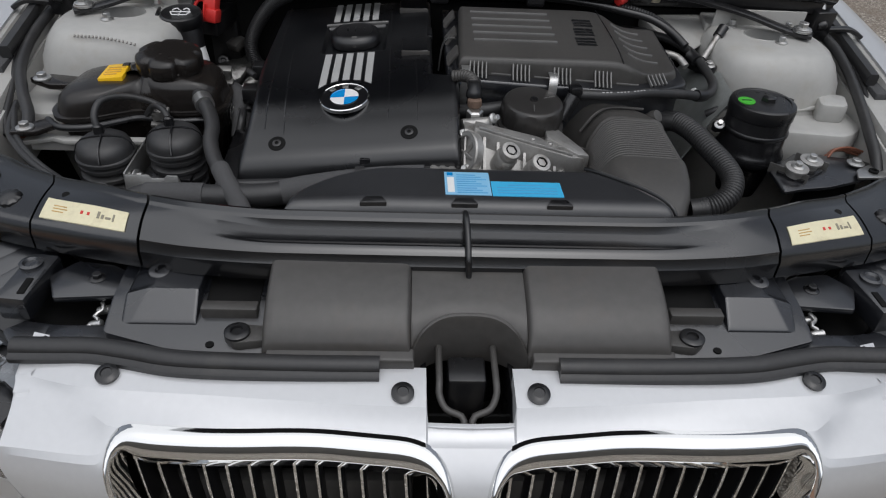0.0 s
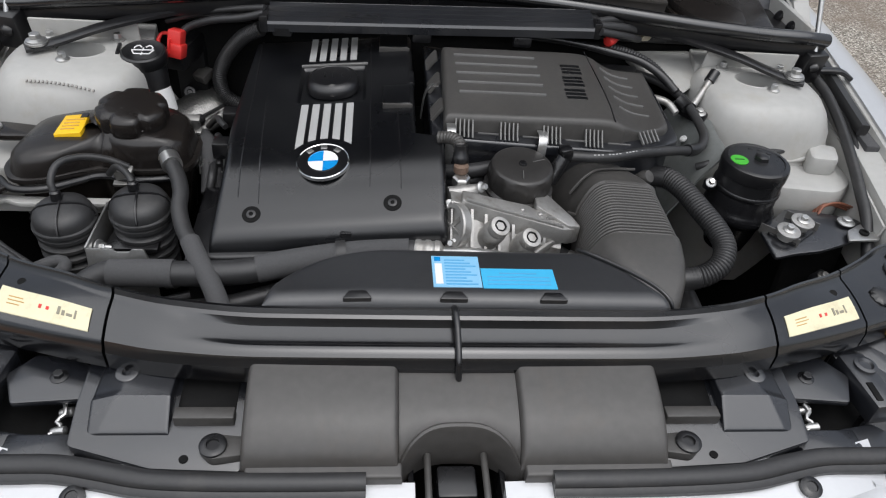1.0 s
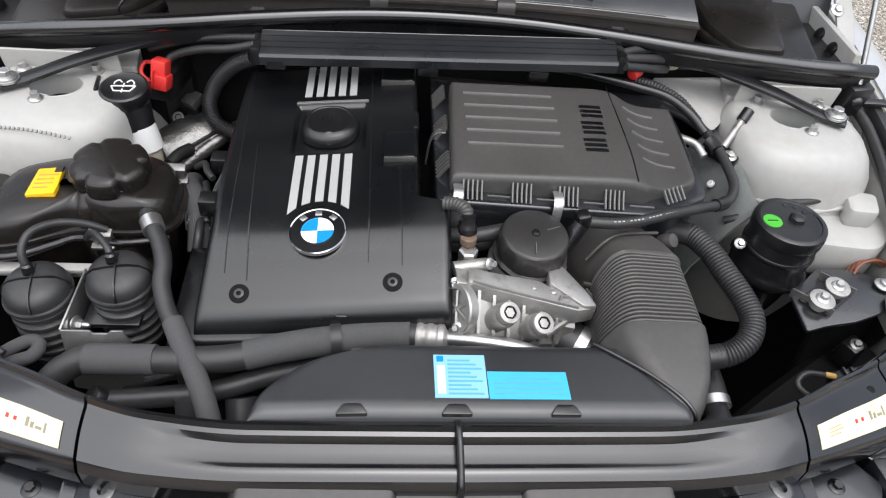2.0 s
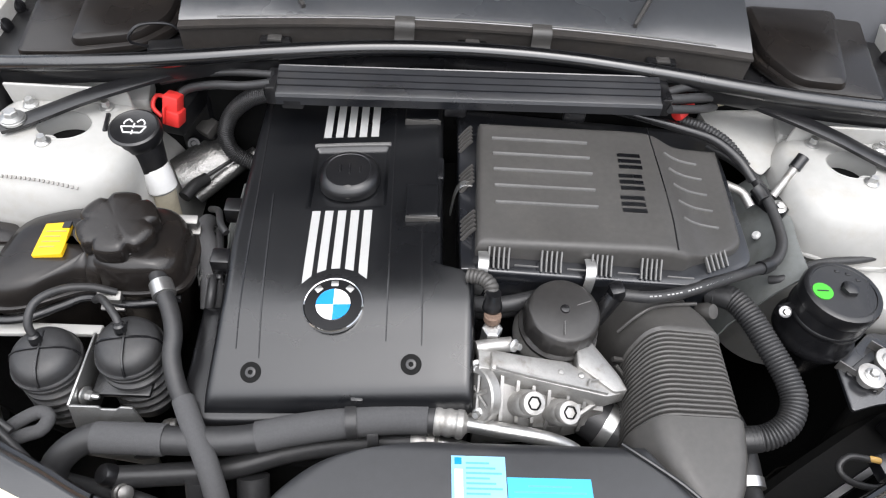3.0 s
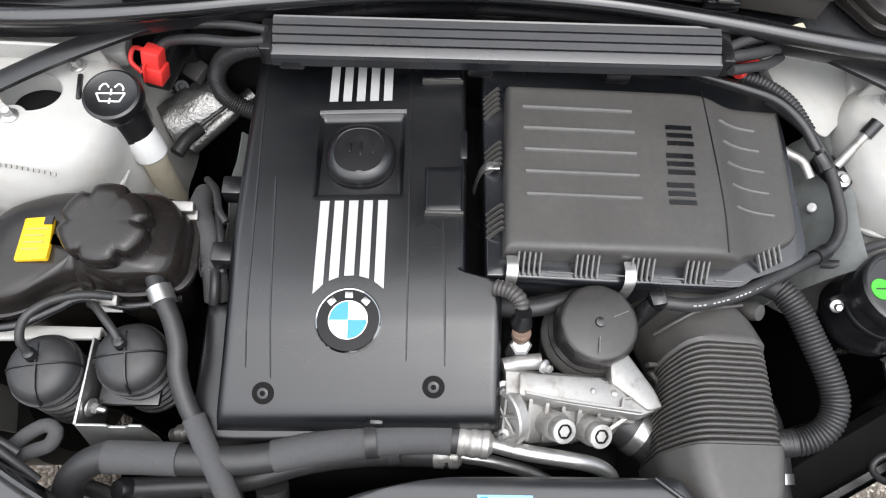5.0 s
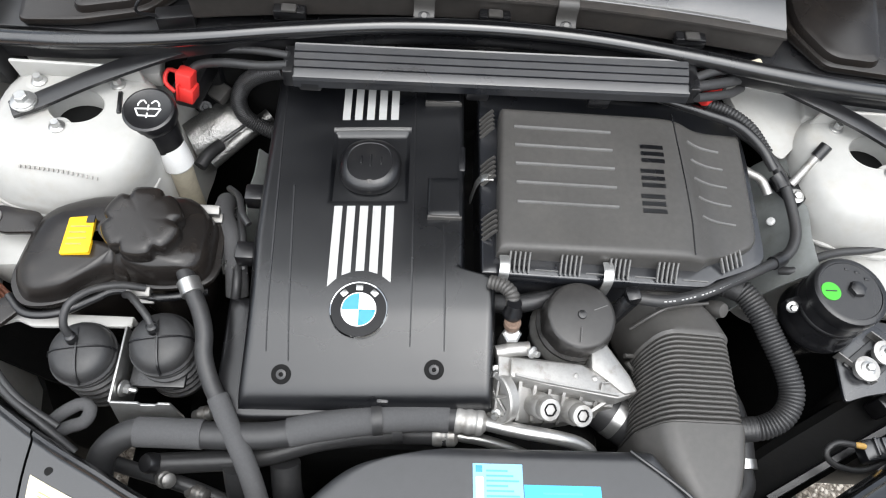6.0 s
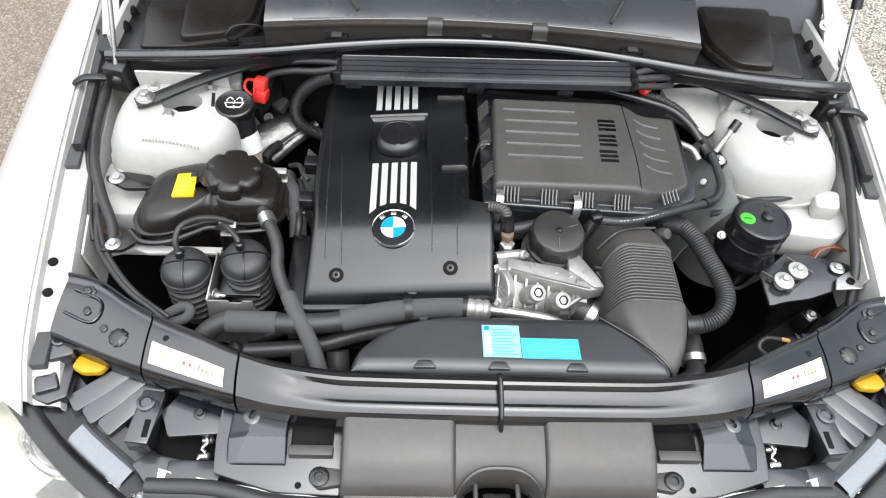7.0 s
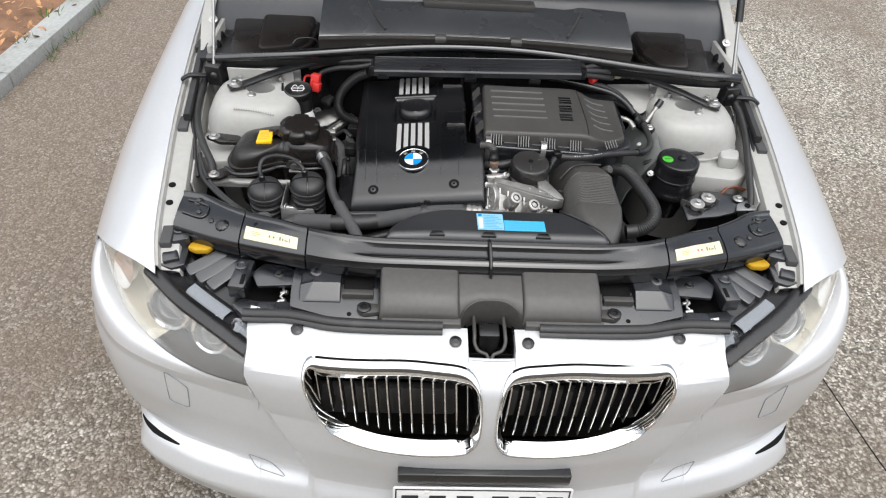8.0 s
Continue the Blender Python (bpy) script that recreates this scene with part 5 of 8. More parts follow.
for x, z in ((-0.093, 0.893), (0.102, 0.889)):
    y = cowl_front(x)
    clip = part("steel_clip", rect_tube([(x, y + 0.006, 0.9085), (x, y - 0.004, 0.9075), (x, y - 0.010, 0.902), (x, y - 0.011, 0.888), (x, y - 0.016, 0.880), (x, y - 0.024, 0.876)], 0.028, 0.0025, None, 0.005, (1, 0, 0)), GREY, cowl,
                "dull dark steel clip")
    part("clip_screw", hex_bolt((x, y - 0.020, 0.8775), (0, -0.5, 0.8), 0.005, 0.006), BLACK, clip)
for x in (-0.272, 0.004, 0.276):
    y = cowl_front(x)
    clip = part("plastic_clip", block((x - 0.022, y - 0.022, 0.868), (x + 0.022, y - 0.004, 0.884), 0.004), BLACK, cowl)
    part("clip_tongue", block((x - 0.010, y - 0.024, 0.884), (x + 0.010, y - 0.010, 0.889), 0.002), GREY, clip)

tray = thing("cowl_tray", (0, 0.95, 0.8), "black scuttle tray under the windscreen", "car part")
part("tray_floor", block((-0.70, 0.79, 0.835), (0.70, 1.12, 0.845), 0.002), BLACK, tray)
rings = []
for k in range(25):
    x = -0.70 + 1.40 * k / 24
    rings.append([Vector((x, y - 0.10 * x * x, z)) for y, z in ((1.0, 0.84), (1.03, 0.90), (1.06, 0.935), (1.12, 0.965), (1.24, 1.02), (1.24, 0.90), (1.10, 0.84))])
part("scuttle_panel", loft(rings), material("smooth_scuttle_plastic", (0.05, 0.052, 0.058), 0.35, 0, 0.12, 10), tray, "smooth dark scuttle panel")
for s in (-1, 1):
    part("hinge", rect_tube([(s * 0.70, 0.86, 0.83), (s * 0.705, 0.93, 0.88), (s * 0.70, 1.0, 0.93), (s * 0.695, 1.05, 0.96)], 0.03, 0.008), APRON, tray, "pale painted bonnet hinge")
    part("hinge_bolt", hex_bolt((s * 0.69, 0.93, 0.885), (0, -0.5, 0.8), 0.007, 0.008), STEEL, tray)
    part("side_wall", block((s * 0.675 - 0.006, 0.80, 0.74), (s * 0.675 + 0.006, 1.15, 0.872), 0.003), APRON, tray, "pale painted side of the scuttle")
    for y in (0.86, 0.91, 0.98):
        part("body_plug", lathe([(0.011, 0), (0.010, 0.005), (0.006, 0.007), (0.002, 0.007)], (s * 0.668, y, 0.850), (-s, 0, 0.5), 18), BLACK, tray)
LID_LEFT = [(-0.625, 0.788), (-0.548, 0.794), (-0.462, 0.818), (-0.424, 0.862), (-0.415, 0.985), (-0.645, 0.985)]
LID_RIGHT = [(0.436, 0.862), (0.478, 0.800), (0.555, 0.792), (0.612, 0.786), (0.642, 0.985), (0.43, 0.985)]
for outline, panel in ((LID_LEFT, [(-0.556, 0.802), (-0.468, 0.824), (-0.432, 0.868), (-0.424, 0.978), (-0.565, 0.978)]), (LID_RIGHT, [(0.442, 0.866), (0.482, 0.806), (0.556, 0.800), (0.590, 0.978), (0.436, 0.978)])):
    cx = sum(p[0] for p in outline) / 6
    box = thing("cowl_compartment_lid", (cx, 0.88, 0.845), "smooth black compartment lid beside the filter housing", "lid", "cowl lids")
    part("lid_base", plate(outline, 0.846, lambda x, y: 0.860 + 0.06 * (y - 0.8), 0.007, 0.014), TANK_BLACK, box)
    part("raised_panel", plate(panel, 0.85, lambda x, y: 0.872 + 0.10 * (y - 0.8), 0.010, 0.020), TANK_BLACK, box)

BAR = [(-0.665, 0.748, 0.862), (-0.612, 0.742, 0.868), (-0.54, 0.732, 0.880), (-0.45, 0.733, 0.888), (-0.36, 0.742, 0.894), (-0.26, 0.756, 0.899), (-0.13, 0.770, 0.904), (0.0, 0.774, 0.906), (0.13, 0.770, 0.904), (0.26, 0.756, 0.899),
       (0.36, 0.742, 0.894), (0.45, 0.733, 0.888), (0.54, 0.730, 0.882), (0.612, 0.728, 0.880), (0.665, 0.740, 0.872)]
rail = thing("bulkhead_rail", (0, 0.76, 0.85), "black bulkhead rail with a rounded rubber seal", "rail")
part("seal", tube([(x, y, z + 0.004) for x, y, z in BAR], 0.0112, 20, 0.012), TRIM, rail, "rounded black rubber seal")
part("rail_web", rect_tube([(x, y + 0.004, z - 0.014) for x, y, z in BAR], 0.012, 0.026), BLACK, rail)
part("rail_shelf", rect_tube([(x, y + 0.022, z - 0.026) for x, y, z in BAR], 0.040, 0.006), BLACK, rail)
for s in (-1, 1):
    part("end_bracket", block((s * 0.648 - 0.020, 0.722, 0.805), (s * 0.648 + 0.020, 0.765, 0.862), 0.004, (10, 0, s * 12)), BLACK, rail)
    a, b = sorted((s * 0.455, s * 0.615))
    part("upstand", block((a, 0.722, 0.79), (b, 0.727, 0.858), 0.002, (8, 0, 0)), APRON, rail, "pale painted upstand below the rail")
    brace = thing("strut_brace", (s * 0.48, 0.71, 0.845), "flat black steel brace from the strut tower to the bulkhead", "brace", "strut braces")
    part("arm", rect_tube([(s * 0.60, 0.655, 0.8385), (s * 0.575, 0.668, 0.8395), (s * 0.548, 0.682, 0.8445), (s * 0.50, 0.703, 0.856), (s * 0.43, 0.735, 0.866), (s * 0.34, 0.776, 0.874)], 0.026, 0.008), BLACK, brace)
    part("washer", lathe([(0.016, 0), (0.016, 0.003), (0.012, 0.004)], (s * 0.585, 0.664, 0.843), n=28), STEEL, brace)
    part("nut", hex_bolt((s * 0.585, 0.664, 0.846), (0, 0, 1), 0.0085, 0.012), STEEL, brace, "bright flanged nut")
    strut = thing("gas_strut", (s * 0.650, 0.722, 0.83), "thin gas strut holding up the bonnet", "gas strut", "gas struts")
    foot, head = Vector((s * 0.650, 0.722, 0.835)), Vector((s * 0.632, 0.965, 1.33))
    part("rod", tube([foot, foot.lerp(head, 0.5), foot.lerp(head, 0.62)], 0.0042, 12, 0.05), STEEL, strut, "polished steel rod")
    part("cylinder", tube([foot.lerp(head, 0.33 if s > 0 else 0.40), foot.lerp(head, 0.75), head], 0.0095, 16, 0.05), BLACK, strut)
    part("ball_joint", lathe([(0.006, -0.008), (0.009, -0.003), (0.009, 0.004), (0.005, 0.008)], foot, (s, 0, 0.2), 14), BLACK, strut)
    edge = thing("gutter_rail", (s * 0.71, 0.8, 0.79), "black rubber-edged rail inside the fender", "rail", "gutter rails")
    part("rail_strip", rect_tube([(s * 0.690, 0.590, 0.792), (s * 0.700, 0.70, 0.803), (s * 0.715, 0.85, 0.818), (s * 0.730, 1.0, 0.828), (s * 0.74, 1.12, 0.834)], 0.017, 0.020), RUBBER, edge)
    part("cross_clip", rect_tube([(s * 0.652, 0.752, 0.815), (s * 0.690, 0.742, 0.822), (s * 0.715, 0.738, 0.823), (s * 0.735, 0.736, 0.812)], 0.016, 0.008), BLACK, edge)
    part("buffer", block((s * 0.727 - 0.008, 0.875, 0.812), (s * 0.727 + 0.008, 0.925, 0.832), 0.004), RUBBER, edge)

# wiring box behind the engine
duct = thing("wiring_duct", (0, 0.705, 0.85), "long black ribbed wiring duct across the back of the engine", "wiring duct")
rings = []
for k in range(21):
    x = -0.256 + 0.508 * k / 20
    d = 0.007 * x / 0.25
    prof = [(0.672, 0.865), (0.672, 0.877), (0.675, 0.881)]
    for j in range(4):
        y = 0.680 + j * 0.0155
        prof += [(y, 0.8825 + j * 0.003), (y + 0.012, 0.8850 + j * 0.003), (y + 0.013, 0.8825 + j * 0.003), (y + 0.0145, 0.8825 + j * 0.003)]
    prof += [(0.744, 0.893), (0.746, 0.885), (0.744, 0.865)]
    rings.append([Vector((x, 0.700 + (y - 0.672) * 0.68, z + d + 0.004)) for y, z in prof])
part("duct_body", loft(rings), PANEL, duct, angle=25)
for s, x in ((-1, -0.262), (1, 0.258)):
    part("end_cap", block((x - 0.007, 0.702, 0.866 + 0.007 * s), (x + 0.007, 0.748, 0.893 + 0.007 * s), 0.003), BLACK, duct)
for x in (-0.235, -0.02, 0.14):
    part("foot", block((x - 0.015, 0.700, 0.854), (x + 0.015, 0.712, 0.872), 0.004), BLACK, duct)

loom = [("left", [(-0.262, 0.715, 0.884), (-0.30, 0.722, 0.872), (-0.345, 0.733, 0.862), (-0.385, 0.742, 0.845), (-0.40, 0.735, 0.83)], 0.006), ("left", [(-0.262, 0.728, 0.888), (-0.31, 0.742, 0.878), (-0.36, 0.748, 0.868), (-0.42, 0.75, 0.85)], 0.005),
        ("right", [(0.262, 0.700, 0.888), (0.29, 0.712, 0.880), (0.32, 0.728, 0.87), (0.345, 0.75, 0.858)], 0.006), ("right", [(0.262, 0.715, 0.892), (0.30, 0.73, 0.885), (0.335, 0.75, 0.874)], 0.007),
        ("right", [(0.262, 0.728, 0.894), (0.30, 0.748, 0.890), (0.35, 0.765, 0.875)], 0.006)]
for which, pts, r in loom:
    lone("wiring_loom", tube(pts, r, 10), RUBBER, "black taped wiring loom at the bulkhead", "cable", "bulkhead looms")
lone("corrugated_loom", tube([(0.290, 0.726, 0.852), (0.325, 0.718, 0.846), (0.358, 0.700, 0.836), (0.385, 0.672, 0.818)], 0.0065, 12, None, 0.005, 0.0014), RUBBER, "black corrugated loom beside the air filter box", "cable")
lone("coolant_pipe", tube([(0.14, 0.735, 0.862), (0.20, 0.728, 0.86), (0.245, 0.716, 0.858), (0.29, 0.706, 0.852), (0.335, 0.694, 0.845), (0.368, 0.672, 0.832), (0.388, 0.645, 0.818)], 0.0065, 12), BLACK, "thin shiny black pipe over the filter box", "pipe")
clamp = thing("red_cable_cap", (0.285, 0.712, 0.845), "small red cable cap at the bulkhead", "cap")
part("cap_body", lathe([(0.0055, -0.022), (0.0068, -0.020), (0.0075, -0.006), (0.0090, -0.004), (0.0092, 0.009), (0.0075, 0.012), (0.002, 0.013)], (0.290, 0.723, 0.867), (-0.72, -0.62, -0.1), 20), RED, clamp)
lone("cable_connector", block((0.348, 0.757, 0.852), (0.372, 0.785, 0.882), 0.004, (20, 10, 30)), NECK, "cream plastic cable connector at the bulkhead", "connector")
lone("relay_box", block((-0.45, 0.80, 0.845), (-0.40, 0.825, 0.868), 0.004, (0, 0, 12)), BLACK, "small black relay box in front of the cowl", "relay box")
lone("loose_wire", tube([(-0.445, 0.80, 0.87), (-0.465, 0.79, 0.885), (-0.45, 0.80, 0.903), (-0.415, 0.812, 0.90), (-0.40, 0.815, 0.885)], 0.0022, 8), BLACK, "thin looped wire at the cowl", "wire")


# ---- engine cover fittings ----
def cover_normal(x, y):
    e = 0.004
    return Vector((-(cover_top(x + e, y) - cover_top(x - e, y)) / (2 * e), -(cover_top(x, y + e) - cover_top(x, y - e)) / (2 * e), 1)).normalized()


at, nrm = Vector((*ROUNDEL, cover_top(*ROUNDEL))), Vector((-0.10, -0.13, 1)).normalized()
badge = thing("roundel_badge", at, "round enamel badge in blue, white and black with a bright rim", "badge")
turn = Matrix.Translation(at + nrm * 0.0015) @ Vector((0, 0, 1)).rotation_difference(nrm).to_matrix().to_4x4()
part("rim", lathe([(0.0335, -0.004), (0.0340, 0.001), (0.0330, 0.0022), (0.0320, 0.0015), (0.0318, -0.003)], at + nrm * 0.0015, nrm, 48), CHROME, badge, "thin bright rim")
part("black_ring", lathe([(0.0322, -0.003), (0.0322, 0.0006), (0.0200, 0.0012), (0.0198, -0.003)], at + nrm * 0.0015, nrm, 48), ENAMEL_BLACK, badge)
part("inner_rim", lathe([(0.0203, -0.002), (0.0203, 0.0019), (0.0194, 0.0019), (0.0194, -0.002)], at + nrm * 0.0015, nrm, 48), CHROME, badge)
for k in range(4):
    pts = [(0, 0)] + [(0.0196 * math.cos(math.pi / 2 * (k + j / 8)), 0.0196 * math.sin(math.pi / 2 * (k + j / 8))) for j in range(9)]
    part("quadrant", plate(pts, -0.002, 0.0013, 0, 0, place=turn), ENAMEL_BLUE if k in (1, 3) else ENAMEL_WHITE, badge)
for a in (-42, 0, 42):
    q = math.radians(90 + a)
    part("relief_mark", block((-0.0042, -0.0035, 0.0), (0.0042, 0.0035, 0.0018), 0.0008), STEEL, badge).matrix_basis = Matrix.Translation(-at) @ turn @ pose(0.0262 * math.cos(q), 0.0262 * math.sin(q), 0.0006, 0, 0, a)

for x, y in ((-0.239, 0.346), (-0.0665, 0.351)):
    p = Vector((x, y, cover_top(x, y)))
    n_ = cover_normal(x, y)
    sock = thing("cover_screw", p, "recessed socket screw in the engine cover", "screw", "engine cover screws")
    # Flat dark disc stands for the shaded recess round the screw.
    part("socket_ring", lathe([(0.0112, -0.004), (0.0114, 0.0006), (0.0106, 0.0008), (0.004, 0.0009)], p, n_, 28), DARK, sock)
    part("screw_head", lathe([(0.0058, 0.0), (0.0058, 0.0018), (0.0046, 0.0022), (0.0028, 0.0022), (0.0026, 0.0008)], p, n_, 20), BLACK, sock)

# oil filler
cap_at = Vector((-0.152, 0.606, 0.818))
filler = thing("oil_filler_cap", cap_at, "black oil filler cap in a square recess", "cap")


def squarish(q, h):
    return 1 + 0.05 * abs(math.sin(2 * q)) ** 2


part("cap_body", lathe([(0.034, -0.012), (0.035, 0.002), (0.0385, 0.006), (0.0385, 0.013), (0.036, 0.019), (0.031, 0.0225), (0.028, 0.0235), (0.0272, 0.0228), (0.010, 0.0235)], cap_at, (-0.08, -0.05, 1), 48, lobes=squarish), BLACK, filler)
part("cap_tongue", lathe([(0.009, 0.0), (0.009, 0.0035), (0.006, 0.005), (0.002, 0.0055)], cap_at + Vector((0, -0.031, 0.014)), (0, -0.75, 0.6), 18), GREY, filler)
for x, w in ((-0.012, 0.006), (0.0, 0.009), (0.013, 0.006)):
    part("relief_bar", block((cap_at.x + x - 0.0012, cap_at.y - w, cap_at.z + 0.0225), (cap_at.x + x + 0.0012, cap_at.y + w, cap_at.z + 0.0248), 0.0005), BLACK, filler)
part("recess_lip", rect_tube([(-0.203, 0.6645, cover_top(-0.203, 0.668) + 0.001), (-0.152, 0.6650, cover_top(-0.152, 0.668) + 0.001), (-0.103, 0.6645, cover_top(-0.103, 0.668) + 0.001)], 0.005, 0.004), RIB, filler)
for x0, x1, y0, y1 in ((-0.080, -0.040, 0.532, 0.588), (-0.086, -0.040, 0.706, 0.756)):
    part("raised_tab", sheet(y0, y1, lambda y: x0, lambda y: x1, lambda x, y: cover_top(x, y) + 0.005, lambda x, y: cover_top(x, y) - 0.004, 0.003, 8, 8), COVER, engine_cover, "raised moulded tab")
    part("tab_edge", block((x0, y0 - 0.003, cover_top(x0, y0) - 0.002), (x1 + 0.002, y0 + 0.001, cover_top(x1, y0) + 0.004), 0.0012), GREY, engine_cover)
part("edge_clip", block((-0.042, 0.600, 0.812), (-0.033, 0.640, 0.838), 0.003), COVER, engine_cover)

# ---- air filter box fittings ----
for k in range(5):
    y = 0.549 + 0.028 * k
    part("lid_rib", rect_tube([(0.028, y, lid_top(0.028, y) + 0.0004), (0.09, y - 0.0005, lid_top(0.09, y) + 0.0004), (0.153, y - 0.001, lid_top(0.153, y) + 0.0004)], 0.0034, 0.0052), RIB, lid, "raised lid rib")
    x0 = 0.252 + 0.001 * (4 - k)
    part("lid_rib", rect_tube([(x0 + u, y + 0.002 - 0.07 * (u - 0.008), lid_top(x0 + u, y) + 0.0003) for u in (0.008, 0.020, 0.030, 0.042, 0.056)], 0.0028, 0.004), RIB, lid, "raised lid rib")
for y in (0.556, 0.5935, 0.631):
    x = 0.2015 + (y - 0.59) * 0.09
    for dy in (-0.0105, 0.0, 0.0105):
        part("relief_bar", patch(x - 0.0150, x + 0.0150, y + dy - 0.0028, y + dy + 0.0028, lid_top, 0.0012, 4, 2), COVER, lid, "moulded relief bar")
part("lid_crease", rect_tube([(0.242, 0.490, lid_top(0.242, 0.49)), (0.246, 0.56, lid_top(0.246, 0.56)), (0.2415, 0.70, lid_top(0.2415, 0.70))], 0.0018, 0.0016), BLACK, lid)
for x0, x1 in ((0.048, 0.076), (0.110, 0.136), (0.170, 0.196), (0.230, 0.262)):
    part("parting_line", rect_tube([(x0, 0.4655, flange_z(x0) + 0.012), (x1, 0.4655, flange_z(x1) + 0.012)], 0.0014, 0.0022), RIB, airbox)
for cx in (0.030, 0.092, 0.152, 0.212):
    for k in range(5):
        x = cx + (k - 2) * 0.0058
        z = flange_z(x)
        part("comb_rib", rect_tube([(x, 0.4665, z + 0.003), (x, 0.476, z + 0.012), (x + 0.0005, 0.4845, z + 0.020)], 0.0024, 0.005), RIB, airbox)
for k in range(5):
    u = k / 4
    x, y = 0.286 + 0.026 * u, 0.488 + 0.013 * u
    z = flange_z(x)
    part("comb_rib", rect_tube([(x + 0.003, y - 0.004, z + 0.003), (x, y + 0.006, z + 0.009), (x - 0.002, y + 0.012, z + 0.013)], 0.0024, 0.005), RIB, airbox)
for cy in (0.52, 0.60, 0.675):
    for k in range(5):
        y = cy + (k - 2) * 0.007
        part("comb_rib", rect_tube([(-0.012, y, flange_z(0) + 0.003), (-0.004, y + 0.003, flange_z(0) + 0.013), (0.003, y + 0.005, flange_z(0) + 0.020)], 0.0022, 0.005, None, 0.006, (0, 1, 0)), GREY, airbox)
for x, y in ((0.012, 0.461), (0.138, 0.461)):
    z = flange_z(x)
    part("spring_clip", rect_tube([(x, y + 0.020, z + 0.014), (x, y + 0.006, z + 0.015), (x - 0.001, y - 0.004, z + 0.008), (x - 0.002, y - 0.007, z - 0.014), (x - 0.003, y - 0.005, z - 0.028), (x - 0.004, y - 0.001, z - 0.040)], 0.012, 0.002, None, 0.004, (1, 0, 0)), STEEL, airbox, "bright spring clip")
part("side_clip", rect_tube([(0.002, 0.592, flange_z(0) + 0.013), (-0.010, 0.592, flange_z(0) + 0.012), (-0.018, 0.592, flange_z(0) - 0.004), (-0.022, 0.590, flange_z(0) - 0.04)], 0.010, 0.002, None, 0.004, (0, 1, 0)), STEEL, airbox)

# ---- oil filter housing ----
of = thing("oil_filter_housing", (0.09, 0.36, 0.70), "cast alloy oil filter housing with a black screw cap", "oil filter housing")
axis = Vector((0.02, -0.10, 1)).normalized()
cup = Vector((0.1035, 0.4240, 0.759))
part("filter_bowl", lathe([(0.040, -0.06), (0.0445, -0.02), (0.050, -0.004), (0.0505, 0.006), (0.0485, 0.009), (0.0475, 0.016), (0.044, 0.022)], cup, axis, 40), ALLOY, of)


def grip(q, h):
    """Grip flats on the flank, fading out above."""
    side_on = min(1, max(0, (h - 0.026) / 0.004)) * min(1, max(0, (0.055 - h) / 0.008))
    return 1 + 0.038 * side_on * min(1, max(0, 3 * math.cos(9 * q)))


cap = part("screw_cap", lathe([(0.0440, 0.018), (0.0465, 0.020), (0.0468, 0.025), (0.0445, 0.0265), (0.0425, 0.028), (0.0425, 0.034), (0.0424, 0.040), (0.0424, 0.047), (0.0420, 0.053), (0.0405, 0.0575), (0.0385, 0.0592), (0.0365, 0.0598), (0.010, 0.0608)],
                              cup, axis, 108, lobes=grip), CAP, of, "black plastic screw cap", 30)
part("cap_boss", lathe([(0.006, 0.060), (0.005, 0.063), (0.002, 0.0635)], cup, axis, 16), BLACK, cap)
for k in range(3):
    q = 0.4 + k * 2.1
    d = Vector((math.cos(q), math.sin(q), 0.0))
    part("cap_mark", rect_tube([cup + axis * 0.0606 + d * 0.016, cup + axis * 0.0602 + d * 0.034], 0.0010, 0.0012), RIB, cap)
rings = []
for k in range(27):
    x = 0.006 + 0.146 * k / 26
    w = 0.807 - 0.037 * k / 26
    front = 0.306 + 0.022 * (k / 26) ** 2
    rings.append([Vector((x, y, z)) for y, z in ((0.366, 0.70), (0.372, w - 0.004), (0.366, w + 0.003), (0.346, w + 0.002), (0.3425, w - 0.001), (0.340, w - 0.014), (0.330, w - 0.022), (front + 0.004, w - 0.040), (front, w - 0.047), (front + 0.004, 0.70))])
part("casting", loft(rings), ALLOY, of, angle=25)
part("top_web", plate([(0.018, 0.342), (0.062, 0.337), (0.150, 0.331), (0.168, 0.338), (0.170, 0.350), (0.152, 0.360), (0.118, 0.362), (0.108, 0.368), (0.06, 0.366), (0.020, 0.366)], 0.755, lambda x, y: 0.8125 - 0.255 * (x - 0.02), 0.0025, 0.004), ALLOY, of)
part("web_ridge", rect_tube([(0.024, 0.344, 0.8125), (0.062, 0.340, 0.803), (0.150, 0.335, 0.7805)], 0.0035, 0.005), ALLOY, of)
part("web_ridge", rect_tube([(0.128, 0.337, 0.787), (0.130, 0.346, 0.7865), (0.140, 0.348, 0.784), (0.143, 0.358, 0.783)], 0.003, 0.004), ALLOY, of)
part("gusset", plate([(0.140, 0.398), (0.168, 0.360), (0.176, 0.342), (0.158, 0.336), (0.118, 0.362), (0.120, 0.398)], 0.750, lambda x, y: 0.792 - 0.28 * (x - 0.12), 0.003, 0.004), ALLOY, of)
for x0, r in ((0.098, 0.0030), (0.122, 0.0036)):
    part("casting_pip", lathe([(r, 0), (r, 0.002), (r * 0.6, 0.003)], (x0, 0.352, 0.8123 - 0.255 * (x0 - 0.02)), n=14), ALLOY, of)
flange = part("side_flange", lathe([(0.030, -0.006), (0.0305, 0.004), (0.029, 0.006), (0.0235, 0.006), (0.0228, 0.001), (0.004, 0.001)], (0.009, 0.328, 0.782), (-0.85, -0.35, 0.35), 40), ALLOY, of)
